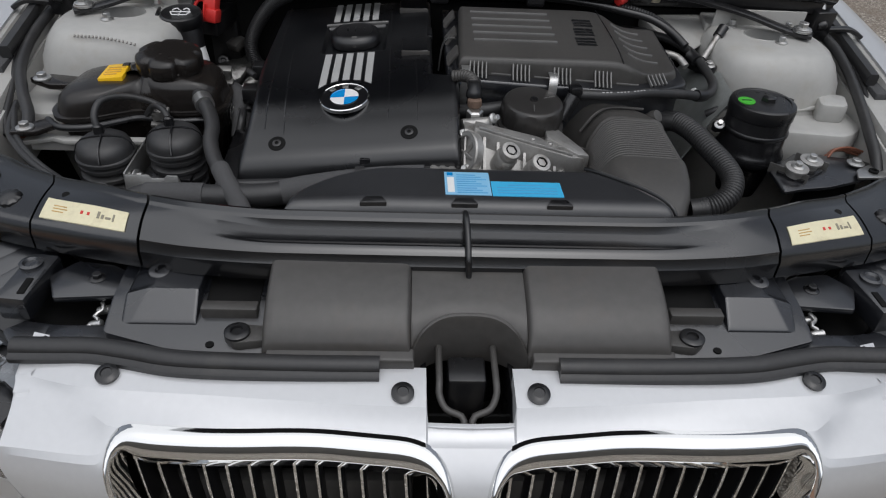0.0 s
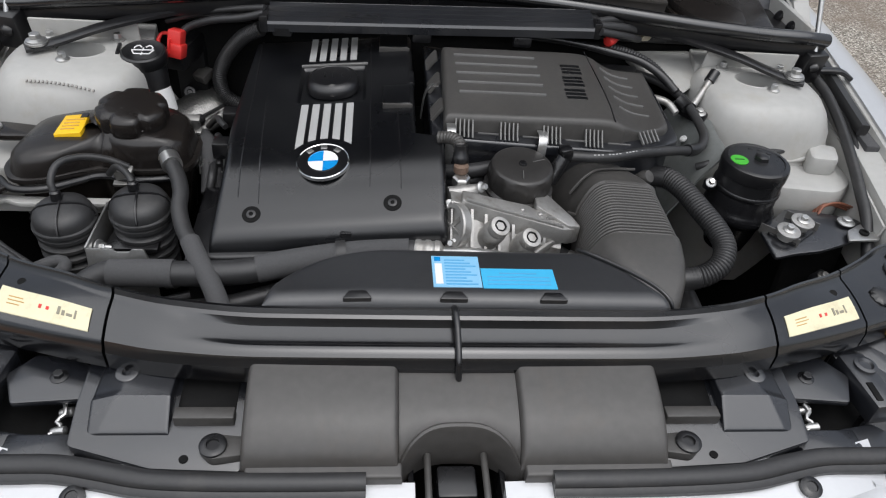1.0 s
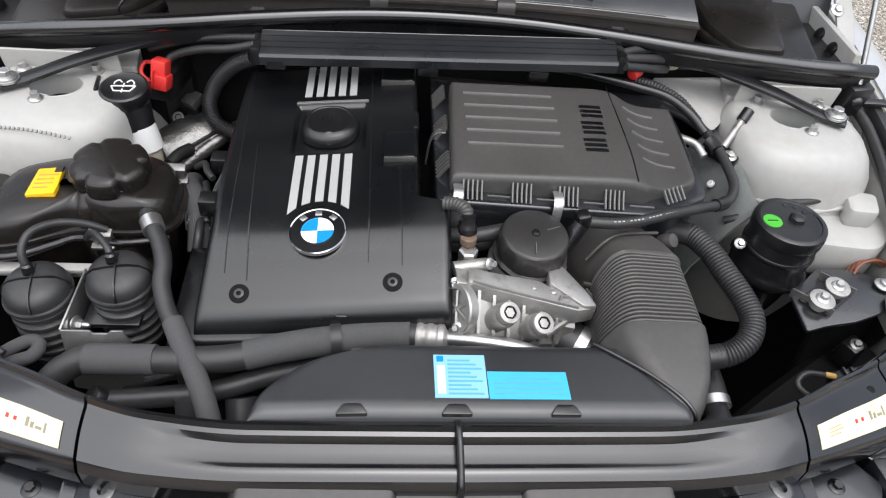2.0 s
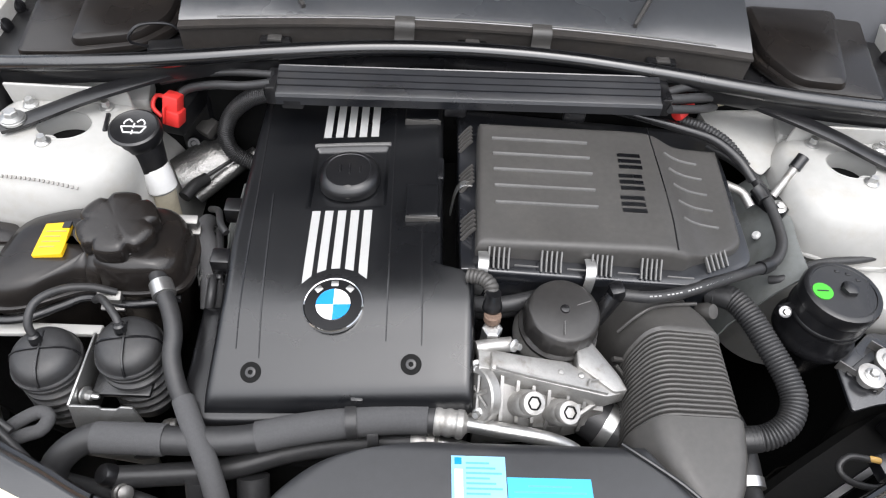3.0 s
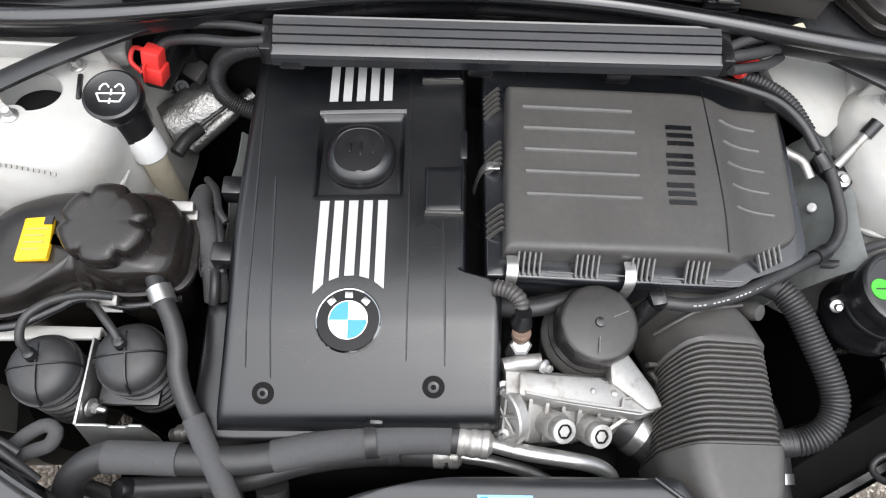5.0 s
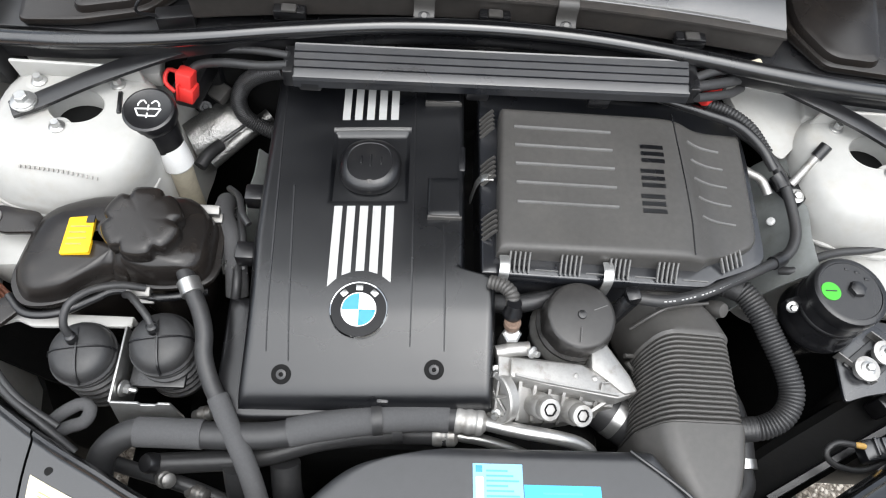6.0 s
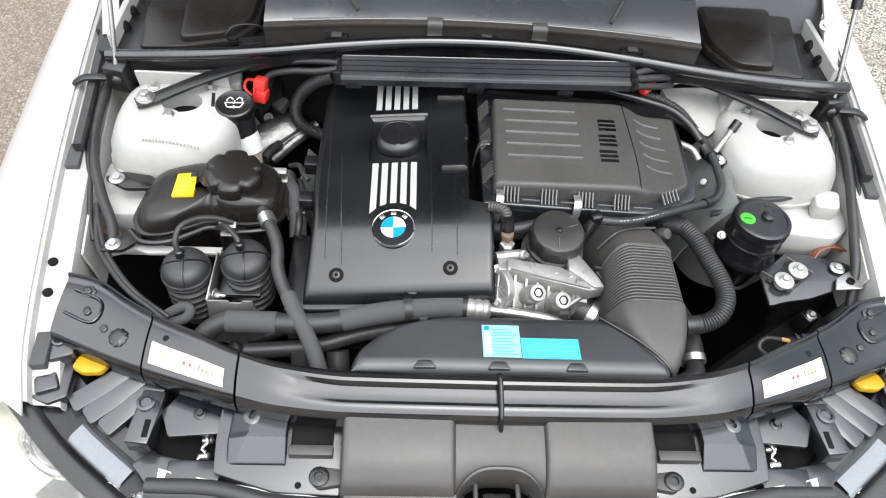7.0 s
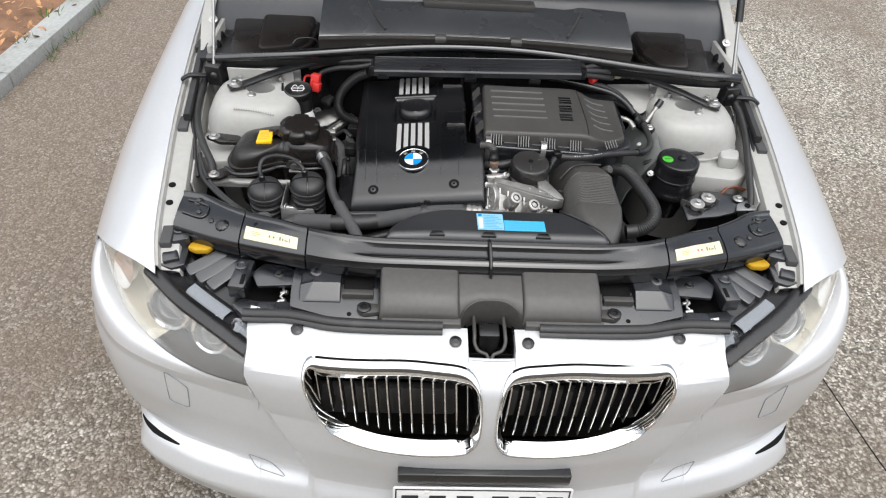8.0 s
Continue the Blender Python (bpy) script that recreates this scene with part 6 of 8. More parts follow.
for k in range(3):
    q = Vector((0, 0, 1)).rotation_difference(Vector((-0.85, -0.35, 0.35))).to_matrix()
    d = q @ Vector((math.cos(k * 1.05), math.sin(k * 1.05), 0)) * 0.022
    c = Vector((0.009, 0.328, 0.782)) + Vector((-0.85, -0.35, 0.35)) * 0.003
    part("flange_web", rect_tube([c - d, c + d], 0.003, 0.005), ALLOY, flange)
for k, x in enumerate((0.032, 0.050, 0.068, 0.086, 0.108, 0.128)):
    bm = bmesh.new()
    w = 0.807 - 0.037 * (x - 0.006) / 0.146
    front = 0.306 + 0.022 * ((x - 0.006) / 0.146) ** 2
    for dx in (-0.0018, 0.0018):
        for y, z in ((0.343, w + 0.002), (0.338, w - 0.001), (front - 0.001, w - 0.036), (front - 0.001, w - 0.060), (0.343, w - 0.060)):
            bm.verts.new((x + dx, y, z))
    bm.verts.ensure_lookup_table()
    v = bm.verts
    bm.faces.new(v[0:5]), bm.faces.new(v[5:10])
    for n in range(5):
        bm.faces.new((v[n], v[(n + 1) % 5], v[5 + (n + 1) % 5], v[5 + n]))
    part("stiffener", bm, ALLOY, of)
part("brace_arm", rect_tube([(0.116, 0.318, 0.748), (0.140, 0.333, 0.756), (0.162, 0.345, 0.762)], 0.005, 0.008), ALLOY, of)
for x, y, z in ((0.0615, 0.3135, 0.7915), (0.1025, 0.3125, 0.7755)):
    ax = Vector((0.25, -0.45, 0.86)).normalized()
    base = Vector((x, y, z))
    port = part("port_plug", lathe([(0.0150, -0.04), (0.0150, -0.006), (0.0128, -0.002), (0.0132, 0.0), (0.0132, 0.008), (0.0122, 0.0100), (0.0078, 0.0106), (0.0072, 0.0095)], base, ax, 32), ALLOY, of, "alloy socket plug")
    part("hex_socket", lathe([(0.0078, 0.004), (0.0078, 0.0109), (0.0062, 0.0109), (0.0060, 0.003)], base, ax, 6), DARK, port)
for p, ax, r in (((0.006, 0.354, 0.795), (-0.1, -0.7, 0.6), 0.0050), ((0.023, 0.351, 0.794), (-0.5, -0.6, 0.6), 0.0048), ((0.009, 0.312, 0.768), (-0.5, -0.6, 0.6), 0.0042), ((0.166, 0.350, 0.760), (0.1, -0.7, 0.6), 0.0054), ((0.044, 0.372, 0.812), (0.6, -0.5, 0.5), 0.0042)):
    part("housing_bolt", hex_bolt(p, ax, r, 0.010), STEEL, of, "zinc housing bolt")
part("sensor_boss", lathe([(0.011, 0), (0.011, 0.022), (0.0095, 0.026), (0.0095, 0.034)], (0.022, 0.398, 0.770), (0, -0.1, 1), 24), ALLOY, of)
part("rusty_collar", lathe([(0.0085, 0.044), (0.0098, 0.046), (0.0098, 0.054), (0.008, 0.056)], (0.022, 0.398, 0.770), (-0.01, 0.1, 1), 20), RUST, of, "rusty sensor collar")
part("sensor_hex", lathe([(0.0115, 0.030), (0.0115, 0.042), (0.009, 0.044)], (0.022, 0.398, 0.770), (0, -0.1, 1), 6), STEEL, of)
part("arm", tube([(0.004, 0.374, 0.800), (0.022, 0.378, 0.800), (0.044, 0.380, 0.802)], 0.0085, 14), ALLOY, of)
part("plug_connector", lathe([(0.010, 0.054), (0.0115, 0.057), (0.0105, 0.064), (0.0085, 0.068), (0.0085, 0.078)], (0.022, 0.398, 0.770), (-0.02, 0.25, 1), 20), BLACK, of, "black plug connector")
lone("sensor_loom", tube([(0.020, 0.418, 0.836), (0.018, 0.430, 0.842), (0.008, 0.440, 0.842), (-0.006, 0.446, 0.838)], 0.0075, 12, None, 0.0045, 0.0013), GREY, "grey corrugated sensor loom", "cable")
for y, z, r in ((0.442, 0.785, 0.010), (0.452, 0.762, 0.012)):
    lone("engine_hose", tube([(-0.01, y + 0.005, z), (0.03, y, z + 0.004), (0.075, y + 0.01, z + 0.006), (0.11, y + 0.03, z)], r, 12), RUBBER, "black engine hose behind the oil filter", "hose", "engine hoses")

# charge pipe and clamp beside the bellows
pipe = thing("charge_pipe", (0.15, 0.31, 0.70), "black rubber charge pipe with a steel band clamp", "pipe")
part("pipe_body", tube([(0.128, 0.362, 0.715), (0.150, 0.340, 0.713), (0.180, 0.320, 0.708), (0.215, 0.295, 0.70)], 0.027, 20), RUBBER, pipe)
part("band_clamp", tube([(0.160, 0.3335, 0.7115), (0.171, 0.3265, 0.7100)], 0.0282, 24, 0.006), STEEL, pipe, "steel band clamp")
part("slotted_tab", rect_tube([(0.170, 0.392, 0.760), (0.190, 0.392, 0.752), (0.199, 0.372, 0.740), (0.199, 0.352, 0.732), (0.182, 0.350, 0.738), (0.184, 0.372, 0.748), (0.172, 0.384, 0.758)], 0.005, 0.006), GREY, pipe, "dark slotted plastic tab")

# ---- hoses ----
vent = thing("breather_hose", (0.28, 0.5, 0.78), "black breather hose with white print along the filter box", "hose")
VENT = [(0.172, 0.443, 0.818), (0.205, 0.440, 0.819), (0.240, 0.448, 0.817), (0.273, 0.461, 0.815), (0.312, 0.482, 0.806), (0.350, 0.503, 0.796), (0.381, 0.521, 0.786), (0.402, 0.537, 0.785), (0.414, 0.560, 0.788), (0.416, 0.590, 0.792),
        (0.410, 0.632, 0.800), (0.398, 0.665, 0.806), (0.376, 0.695, 0.81), (0.345, 0.722, 0.81)]
part("hose_body", tube(VENT, 0.0072, 14), RUBBER, vent)
line = spline(VENT[:6], 0.0055)
for k in range(6, len(line) - 4, 1):
    if k % 5 != 4:
        p, t = line[k], (line[k + 1] - line[k - 1]).normalized()
        q = Vector((0, -0.5, 0.86)).normalized()
        part("print_bar", tube([p + q * 0.0068 - t * 0.0016, p + q * 0.0068, p + q * 0.0068 + t * 0.0016], 0.0009, 6, 0.003), STRIPE, vent)
part("elbow", block((0.158, 0.434, 0.812), (0.176, 0.454, 0.832), 0.005, (0, -10, 10)), BLACK, vent)
part("elbow_foot", tube([(0.166, 0.442, 0.816), (0.157, 0.436, 0.800), (0.148, 0.43, 0.785)], 0.0105, 14), BLACK, vent)
part("joint_sleeve", tube([(0.372, 0.516, 0.789), (0.381, 0.521, 0.786), (0.390, 0.527, 0.785)], 0.0092, 14), BLACK, vent)
part("joint_sleeve", tube([(0.407, 0.628, 0.799), (0.403, 0.640, 0.801), (0.398, 0.648, 0.803)], 0.0095, 14), BLACK, vent)

intake = thing("corrugated_intake_hose", (0.37, 0.41, 0.70), "black corrugated hose bent beside the bellows", "hose")
part("corrugated_body", tube([(0.318, 0.500, 0.752), (0.338, 0.490, 0.758), (0.356, 0.462, 0.757), (0.371, 0.425, 0.750), (0.385, 0.388, 0.742), (0.389, 0.358, 0.734), (0.378, 0.334, 0.724), (0.355, 0.322, 0.714), (0.328, 0.320, 0.708)],
                                    0.0140, 20, None, 0.0046, 0.0018), RUBBER, intake)
part("end_cuff", tube([(0.312, 0.503, 0.750), (0.326, 0.497, 0.755), (0.339, 0.489, 0.758)], 0.0158, 20), RUBBER, intake)
part("end_cuff", tube([(0.345, 0.3205, 0.711), (0.335, 0.320, 0.709), (0.322, 0.320, 0.707)], 0.0158, 20), RUBBER, intake)
for pts, r, lab in (([(0.325, 0.40, 0.66), (0.34, 0.36, 0.66), (0.346, 0.32, 0.655), (0.345, 0.285, 0.65)], 0.020, "thick black lower coolant hose"), ([(0.345, 0.285, 0.65), (0.342, 0.262, 0.655), (0.325, 0.245, 0.66), (0.30, 0.235, 0.66)], 0.016, "black lower coolant hose")):
    lone("coolant_hose", tube(pts, r, 16), RUBBER, lab, "hose", "lower coolant hoses")
lone("hose_clamp", tube([(0.3455, 0.296, 0.652), (0.3455, 0.284, 0.65)], 0.0215, 20, 0.006), STEEL, "steel band clamp on the lower hose", "clamp")
tankhose = thing("tank_hose", (-0.31, 0.33, 0.72), "black coolant hose from the tank to the radiator", "hose")
part("hose_body", tube([(-0.368, 0.470, 0.790), (-0.356, 0.446, 0.788), (-0.342, 0.420, 0.782), (-0.334, 0.395, 0.775), (-0.332, 0.370, 0.767), (-0.322, 0.342, 0.757), (-0.306, 0.315, 0.749)], 0.0102, 16), RUBBER, tankhose)
part("hose_sleeve", tube([(-0.312, 0.326, 0.753), (-0.296, 0.296, 0.746), (-0.278, 0.265, 0.739), (-0.262, 0.232, 0.728), (-0.252, 0.205, 0.712), (-0.248, 0.19, 0.69)], 0.0122, 16), FOAM, tankhose, "grey foam sleeve")
part("hose_clamp", tube([(-0.360, 0.4545, 0.7885), (-0.352, 0.4385, 0.7865)], 0.0135, 20, 0.005), STEEL, tankhose, "steel crimp clamp")
part("quick_coupling", tube([(-0.378, 0.487, 0.792), (-0.370, 0.474, 0.7905)], 0.0125, 16), BLACK, tankhose)
ac = thing("refrigerant_hose", (-0.2, 0.29, 0.7), "thick black hose with crimped alloy end and pipe", "hose")
part("hose_body", tube([(-0.445, 0.240, 0.690), (-0.437, 0.268, 0.716), (-0.405, 0.288, 0.731), (-0.360, 0.288, 0.733), (-0.300, 0.286, 0.735), (-0.243, 0.288, 0.738), (-0.19, 0.298, 0.744), (-0.13, 0.306, 0.750), (-0.075, 0.310, 0.754), (-0.034, 0.308, 0.757)], 0.0155, 18),
     RUBBER, ac)
part("foam_sleeve", tube([(-0.40, 0.2885, 0.7315), (-0.360, 0.288, 0.733), (-0.325, 0.287, 0.734)], 0.0172, 18), FOAM, ac, "grey foam sleeve")
part("foam_sleeve", tube([(-0.228, 0.2905, 0.7395), (-0.19, 0.298, 0.744), (-0.13, 0.306, 0.750), (-0.075, 0.310, 0.754), (-0.045, 0.3085, 0.7565)], 0.0170, 18), FOAM, ac, "grey foam sleeve")
part("crimp", lathe([(0.0155, 0), (0.0165, 0.002), (0.0165, 0.006), (0.0150, 0.008), (0.0150, 0.011), (0.0165, 0.013), (0.0165, 0.018), (0.0150, 0.020), (0.0150, 0.023), (0.0165, 0.025), (0.0160, 0.031), (0.011, 0.034), (0.009, 0.036)], (-0.038, 0.308, 0.757), (0.98, -0.14, 0.05), 28), ALLOY, ac, "crimped alloy ferrule")
part("pipe", tube([(-0.006, 0.304, 0.759), (0.03, 0.294, 0.767), (0.075, 0.288, 0.764), (0.103, 0.285, 0.753), (0.120, 0.279, 0.742), (0.130, 0.270, 0.726)], 0.0085, 16), STEEL, ac, "polished alloy pipe")
for x, y, z in ((-0.128, 0.3065, 0.7505), (-0.105, 0.302, 0.738)):
    part("hose_strap", tube([(x - 0.006, y - 0.0008, z), (x + 0.006, y + 0.0004, z + 0.0006)], 0.0186, 18, 0.006), RUBBER, ac)
part("strap_lug", block((-0.130, 0.318, 0.762), (-0.116, 0.330, 0.776), 0.002), BLACK, ac)
ac2 = thing("lower_refrigerant_hose", (-0.2, 0.28, 0.66), "second black hose running below the first", "hose")
part("hose_body", tube([(-0.385, 0.262, 0.690), (-0.33, 0.266, 0.692), (-0.267, 0.272, 0.696), (-0.20, 0.290, 0.704), (-0.14, 0.298, 0.712), (-0.08, 0.298, 0.722), (-0.045, 0.296, 0.728)], 0.0125, 16), RUBBER, ac2)
part("crimp", lathe([(0.0125, 0), (0.0135, 0.002), (0.0135, 0.010), (0.012, 0.012), (0.012, 0.016), (0.0135, 0.018), (0.013, 0.026), (0.008, 0.03)], (-0.062, 0.297, 0.7265), (0.98, -0.05, 0.12), 24), ALLOY, ac2)
part("pipe", tube([(-0.036, 0.296, 0.729), (0.00, 0.292, 0.724), (0.045, 0.284, 0.705), (0.075, 0.272, 0.690)], 0.007, 14), STEEL, ac2)
part("port_cap", lathe([(0.012, 0), (0.012, 0.010), (0.010, 0.014), (0.004, 0.015)], (-0.385, 0.262, 0.695), (-0.5, -0.2, 0.8), 20), BLACK, ac2)

# ---- coolant tank ----
TANK = [(-0.572, 0.455), (-0.552, 0.424), (-0.515, 0.426), (-0.478, 0.446), (-0.450, 0.460), (-0.400, 0.452), (-0.345, 0.462), (-0.335, 0.480), (-0.336, 0.545), (-0.365, 0.574), (-0.50, 0.576), (-0.560, 0.548)]


def ring_of(outline, shrink, z):
    cx, cy = sum(p.x for p in outline) / len(outline), sum(p.y for p in outline) / len(outline)
    out = []
    for p in outline:
        d = Vector((p.x - cx, p.y - cy))
        out.append(Vector((p.x - d.x / d.length * shrink, p.y - d.y / d.length * shrink, z(p.x, p.y) if callable(z) else z)))
    return out


tank = thing("coolant_tank", (-0.45, 0.5, 0.62), "black coolant expansion tank with a large star-grip cap", "coolant tank")
o = fillet([(x, y, 0.03) for x, y in TANK], 0.03, 4)
rise = lambda h: (lambda x, y: h + 0.010 * max(0, min(1, (x + 0.52) / 0.1)))
part("tank_lower", loft([ring_of(o, 0.05, 0.60), ring_of(o, 0.02, 0.66), ring_of(o, 0.008, 0.74), ring_of(o, 0.004, 0.760)]), TANK_BLACK, tank)
part("seam_flange", loft([ring_of(o, 0.003, 0.760), ring_of(o, -0.003, 0.761), ring_of(o, -0.003, 0.767), ring_of(o, 0.003, 0.768)]), TANK_BLACK, tank)
part("tank_upper", loft([ring_of(o, 0.003, 0.766), ring_of(o, 0.006, 0.776), ring_of(o, 0.010, rise(0.786)), ring_of(o, 0.018, rise(0.794)), ring_of(o, 0.030, rise(0.798)), ring_of(o, 0.05, rise(0.8005)), ring_of(o, 0.072, rise(0.802))]), TANK_BLACK, tank)
part("filler_neck", lathe([(0.042, 0), (0.042, 0.022), (0.038, 0.026)], (-0.414, 0.512, 0.792), n=36), TANK_BLACK, tank)


def star(q, h):
    return 1 - 0.15 * max(0, math.cos(6 * q)) ** 4


big = part("tank_cap", lathe([(0.036, 0.020), (0.0455, 0.022), (0.0465, 0.026), (0.0462, 0.040), (0.044, 0.0445), (0.038, 0.0475), (0.030, 0.0480), (0.006, 0.0485)], (-0.414, 0.512, 0.789), (0, -0.06, 1), 84,
                           lobes=lambda q, h: star(q, h) if h > 0.021 else 1.0), TANK_BLACK, tank, "star-grip screw cap")
tag = part("yellow_tag", plate([(-0.508, 0.474), (-0.474, 0.476), (-0.474, 0.490), (-0.478, 0.526), (-0.508, 0.524)], 0.795, lambda x, y: 0.8035 + 0.010 * max(0, min(1, (x + 0.52) / 0.1)) + 0.0006, 0.0003, 0.002), YELLOW, tank, "orange-yellow warning sticker")
for y, w in ((0.486, 0.018), (0.494, 0.022), (0.502, 0.020), (0.510, 0.024)):
    part("print_bar", patch(-0.503, -0.503 + w, y, y + 0.0018, lambda x, yy: 0.8045 + 0.010 * max(0, min(1, (x + 0.52) / 0.1)), 0.0006, 2, 1), OCHRE, tag)
part("print_bar", patch(-0.486, -0.477, 0.516, 0.526, lambda x, y: 0.8045 + 0.010 * max(0, min(1, (x + 0.52) / 0.1)), 0.0007, 2, 1), INK, tag)
part("bleed_screw", lathe([(0.0095, 0), (0.0095, 0.005), (0.008, 0.007), (0.003, 0.007)], (-0.378, 0.482, 0.790), (0.2, -0.4, 1), 20), TANK_BLACK, tank)
part("front_rib", rect_tube([(-0.442, 0.462, 0.768), (-0.440, 0.466, 0.790), (-0.436, 0.478, 0.806)], 0.016, 0.008, None, 0.006, (1, 0, 0)), TANK_BLACK, tank)
part("outlet", tube([(-0.385, 0.478, 0.788), (-0.372, 0.475, 0.790)], 0.0115, 14, 0.008), TANK_BLACK, tank)
part("mount_ear", plate([(-0.612, 0.395), (-0.575, 0.398), (-0.552, 0.425), (-0.575, 0.440), (-0.605, 0.418)], 0.752, 0.760, 0.002, 0.008), TANK_BLACK, tank)
part("ear_bolt", hex_bolt((-0.592, 0.408, 0.760), (0, 0, 1), 0.007, 0.009), STEEL, tank)
part("mount_ear", plate([(-0.640, 0.540), (-0.612, 0.556), (-0.560, 0.548), (-0.545, 0.520), (-0.600, 0.516)], 0.766, 0.775, 0.002, 0.008), TANK_BLACK, tank)
part("ear_bolt", hex_bolt((-0.617, 0.537, 0.775), (0, 0, 1), 0.0075, 0.009), STEEL, tank)
for p in ((-0.420, 0.448, 0.764), (-0.352, 0.556, 0.782)):
    clipb = part("pipe_clip", block((p[0] - 0.011, p[1] - 0.006, p[2] - 0.012), (p[0] + 0.011, p[1] + 0.006, p[2] + 0.010), 0.002, (20, 0, 0)), ZINC, tank, "bright steel pipe clip")
    for dz in (-0.011, 0.009):
        part("clip_ear", block((p[0] - 0.014, p[1] - 0.009, p[2] + dz - 0.003), (p[0] + 0.014, p[1] + 0.003, p[2] + dz + 0.003), 0.0015, (20, 0, 0)), ZINC, clipb)
lone("seam_pipe", tube([(-0.575, 0.44, 0.757), (-0.55, 0.418, 0.757), (-0.512, 0.420, 0.757), (-0.476, 0.440, 0.757), (-0.45, 0.453, 0.757), (-0.40, 0.445, 0.757), (-0.343, 0.456, 0.757)], 0.0052, 10), BLACK, "thin black pipe clipped round the coolant tank", "pipe")

# ---- ribbed vibration mounts and bracket ----
for cx, cy, cz in ((-0.476, 0.374, 0.757), (-0.385, 0.386, 0.766)):
    mount = thing("ribbed_canister", (cx, cy, 0.64), "black ribbed rubber canister with a domed top", "canister", "ribbed canisters")
    prof = [(0.030, -0.12)]
    for k in range(6):
        z = -0.105 + 0.0145 * k
        prof += [(0.030, z), (0.0365, z + 0.004), (0.0365, z + 0.0085), (0.030, z + 0.0125)]
    prof += [(0.0385, -0.018), (0.0385, -0.014)]
    part("ribbed_body", lathe(prof, (cx, cy, cz), n=36), RUBBER, mount)
    part("dome", lathe([(0.0385, -0.016), (0.0385, -0.012), (0.0365, -0.010), (0.0360, -0.004), (0.033, 0.003), (0.026, 0.0085), (0.014, 0.011), (0.004, 0.0115)], (cx, cy, cz), (0, -0.08, 1), 40), RUBBER, mount)
    for a in (0, 90):
        q = math.radians(a + 8)
        d = Vector((math.cos(q), math.sin(q), 0))
        c = Vector((cx, cy, cz))
        part("dome_rib", rect_tube([c - d * 0.0375 + Vector((0, 0, -0.010)), c - d * 0.028 + Vector((0, 0, 0.007)), c + Vector((0, 0, 0.0122)), c + d * 0.028 + Vector((0, 0, 0.007)), c + d * 0.0375 + Vector((0, 0, -0.010))], 0.0026, 0.004), BLACK, mount)
    part("nipple", lathe([(0.007, 0.0), (0.0065, 0.014), (0.004, 0.016)], (cx - 0.006, cy + 0.008, cz + 0.008), (0, 0.1, 1), 14), BLACK, mount)
lone("vacuum_hose", tube([(-0.482, 0.383, 0.772), (-0.487, 0.392, 0.790), (-0.482, 0.412, 0.802), (-0.462, 0.432, 0.800), (-0.436, 0.444, 0.790), (-0.412, 0.448, 0.776)], 0.0046, 12), RUBBER, "thin black vacuum hose arching to the canister", "hose", "vacuum hoses")
lone("vacuum_hose", tube([(-0.391, 0.394, 0.782), (-0.396, 0.404, 0.790), (-0.410, 0.420, 0.792), (-0.424, 0.434, 0.784), (-0.436, 0.442, 0.768)], 0.0044, 12), RUBBER, "thin black vacuum hose arching to the canister", "hose", "vacuum hoses")
br = thing("canister_bracket", (-0.42, 0.35, 0.66), "grey zinc-plated bracket holding the ribbed canisters", "bracket")
part("side_plate", block((-0.4355, 0.318, 0.67), (-0.4325, 0.412, 0.746), 0.001), STEEL, br)
part("front_plate", plate([(-0.434, -0.085), (-0.352, -0.105), (-0.356, -0.03), (-0.366, 0.0), (-0.380, 0.0), (-0.383, -0.004), (-0.400, -0.004), (-0.402, 0.0), (-0.434, 0.0)], 0, 0.003, 0.0005, 0.002, place=pose(0, 0.320, 0.744, 78, 0, 0)), STEEL, br)
part("rear_rail", plate([(-0.60, 0.402), (-0.565, 0.416), (-0.545, 0.408), (-0.430, 0.412), (-0.430, 0.424), (-0.55, 0.424), (-0.60, 0.43)], 0.735, 0.742, 0.002, 0.003), APRON, br, "pale painted rail")
part("rail_web", block((-0.60, 0.422, 0.718), (-0.430, 0.426, 0.740), 0.001), APRON, br)
part("bracket_nut", hex_bolt((-0.4285, 0.340, 0.728), (1, -0.2, 0.15), 0.006, 0.010), STEEL, br)
part("bracket_stud", lathe([(0.0035, 0), (0.0035, 0.016), (0.002, 0.018)], (-0.428, 0.340, 0.728), (1, -0.2, 0.15), 12), STEEL, br)
part("inner_arm", block((-0.425, 0.345, 0.715), (-0.36, 0.395, 0.722), 0.002), BLACK, br)
lone("small_loop_hose", tube([(-0.505, 0.300, 0.715), (-0.492, 0.312, 0.718), (-0.474, 0.322, 0.720), (-0.462, 0.316, 0.720), (-0.466, 0.302, 0.718), (-0.482, 0.296, 0.716), (-0.505, 0.286, 0.712)], 0.0078, 14), FOAM, "small grey hose loop beside the canister", "hose")

# ---- washer filler, terminal, heat shield ----
wash = thing("washer_filler", (-0.43, 0.66, 0.62), "black washer cap on an aged cream filler neck", "washer filler")
part("neck", tube([(-0.423, 0.660, 0.62), (-0.420, 0.655, 0.70), (-0.4165, 0.6515, 0.752), (-0.4215, 0.6565, 0.774)], 0.0165, 20), NECK, wash, "aged cream plastic neck")
part("collar", lathe([(0.0168, -0.010), (0.0205, -0.006), (0.0210, 0.012), (0.0205, 0.030)], (-0.4180, 0.6530, 0.751), (-0.22, 0.22, 0.95), 28), WHITE, wash, "white plastic collar")
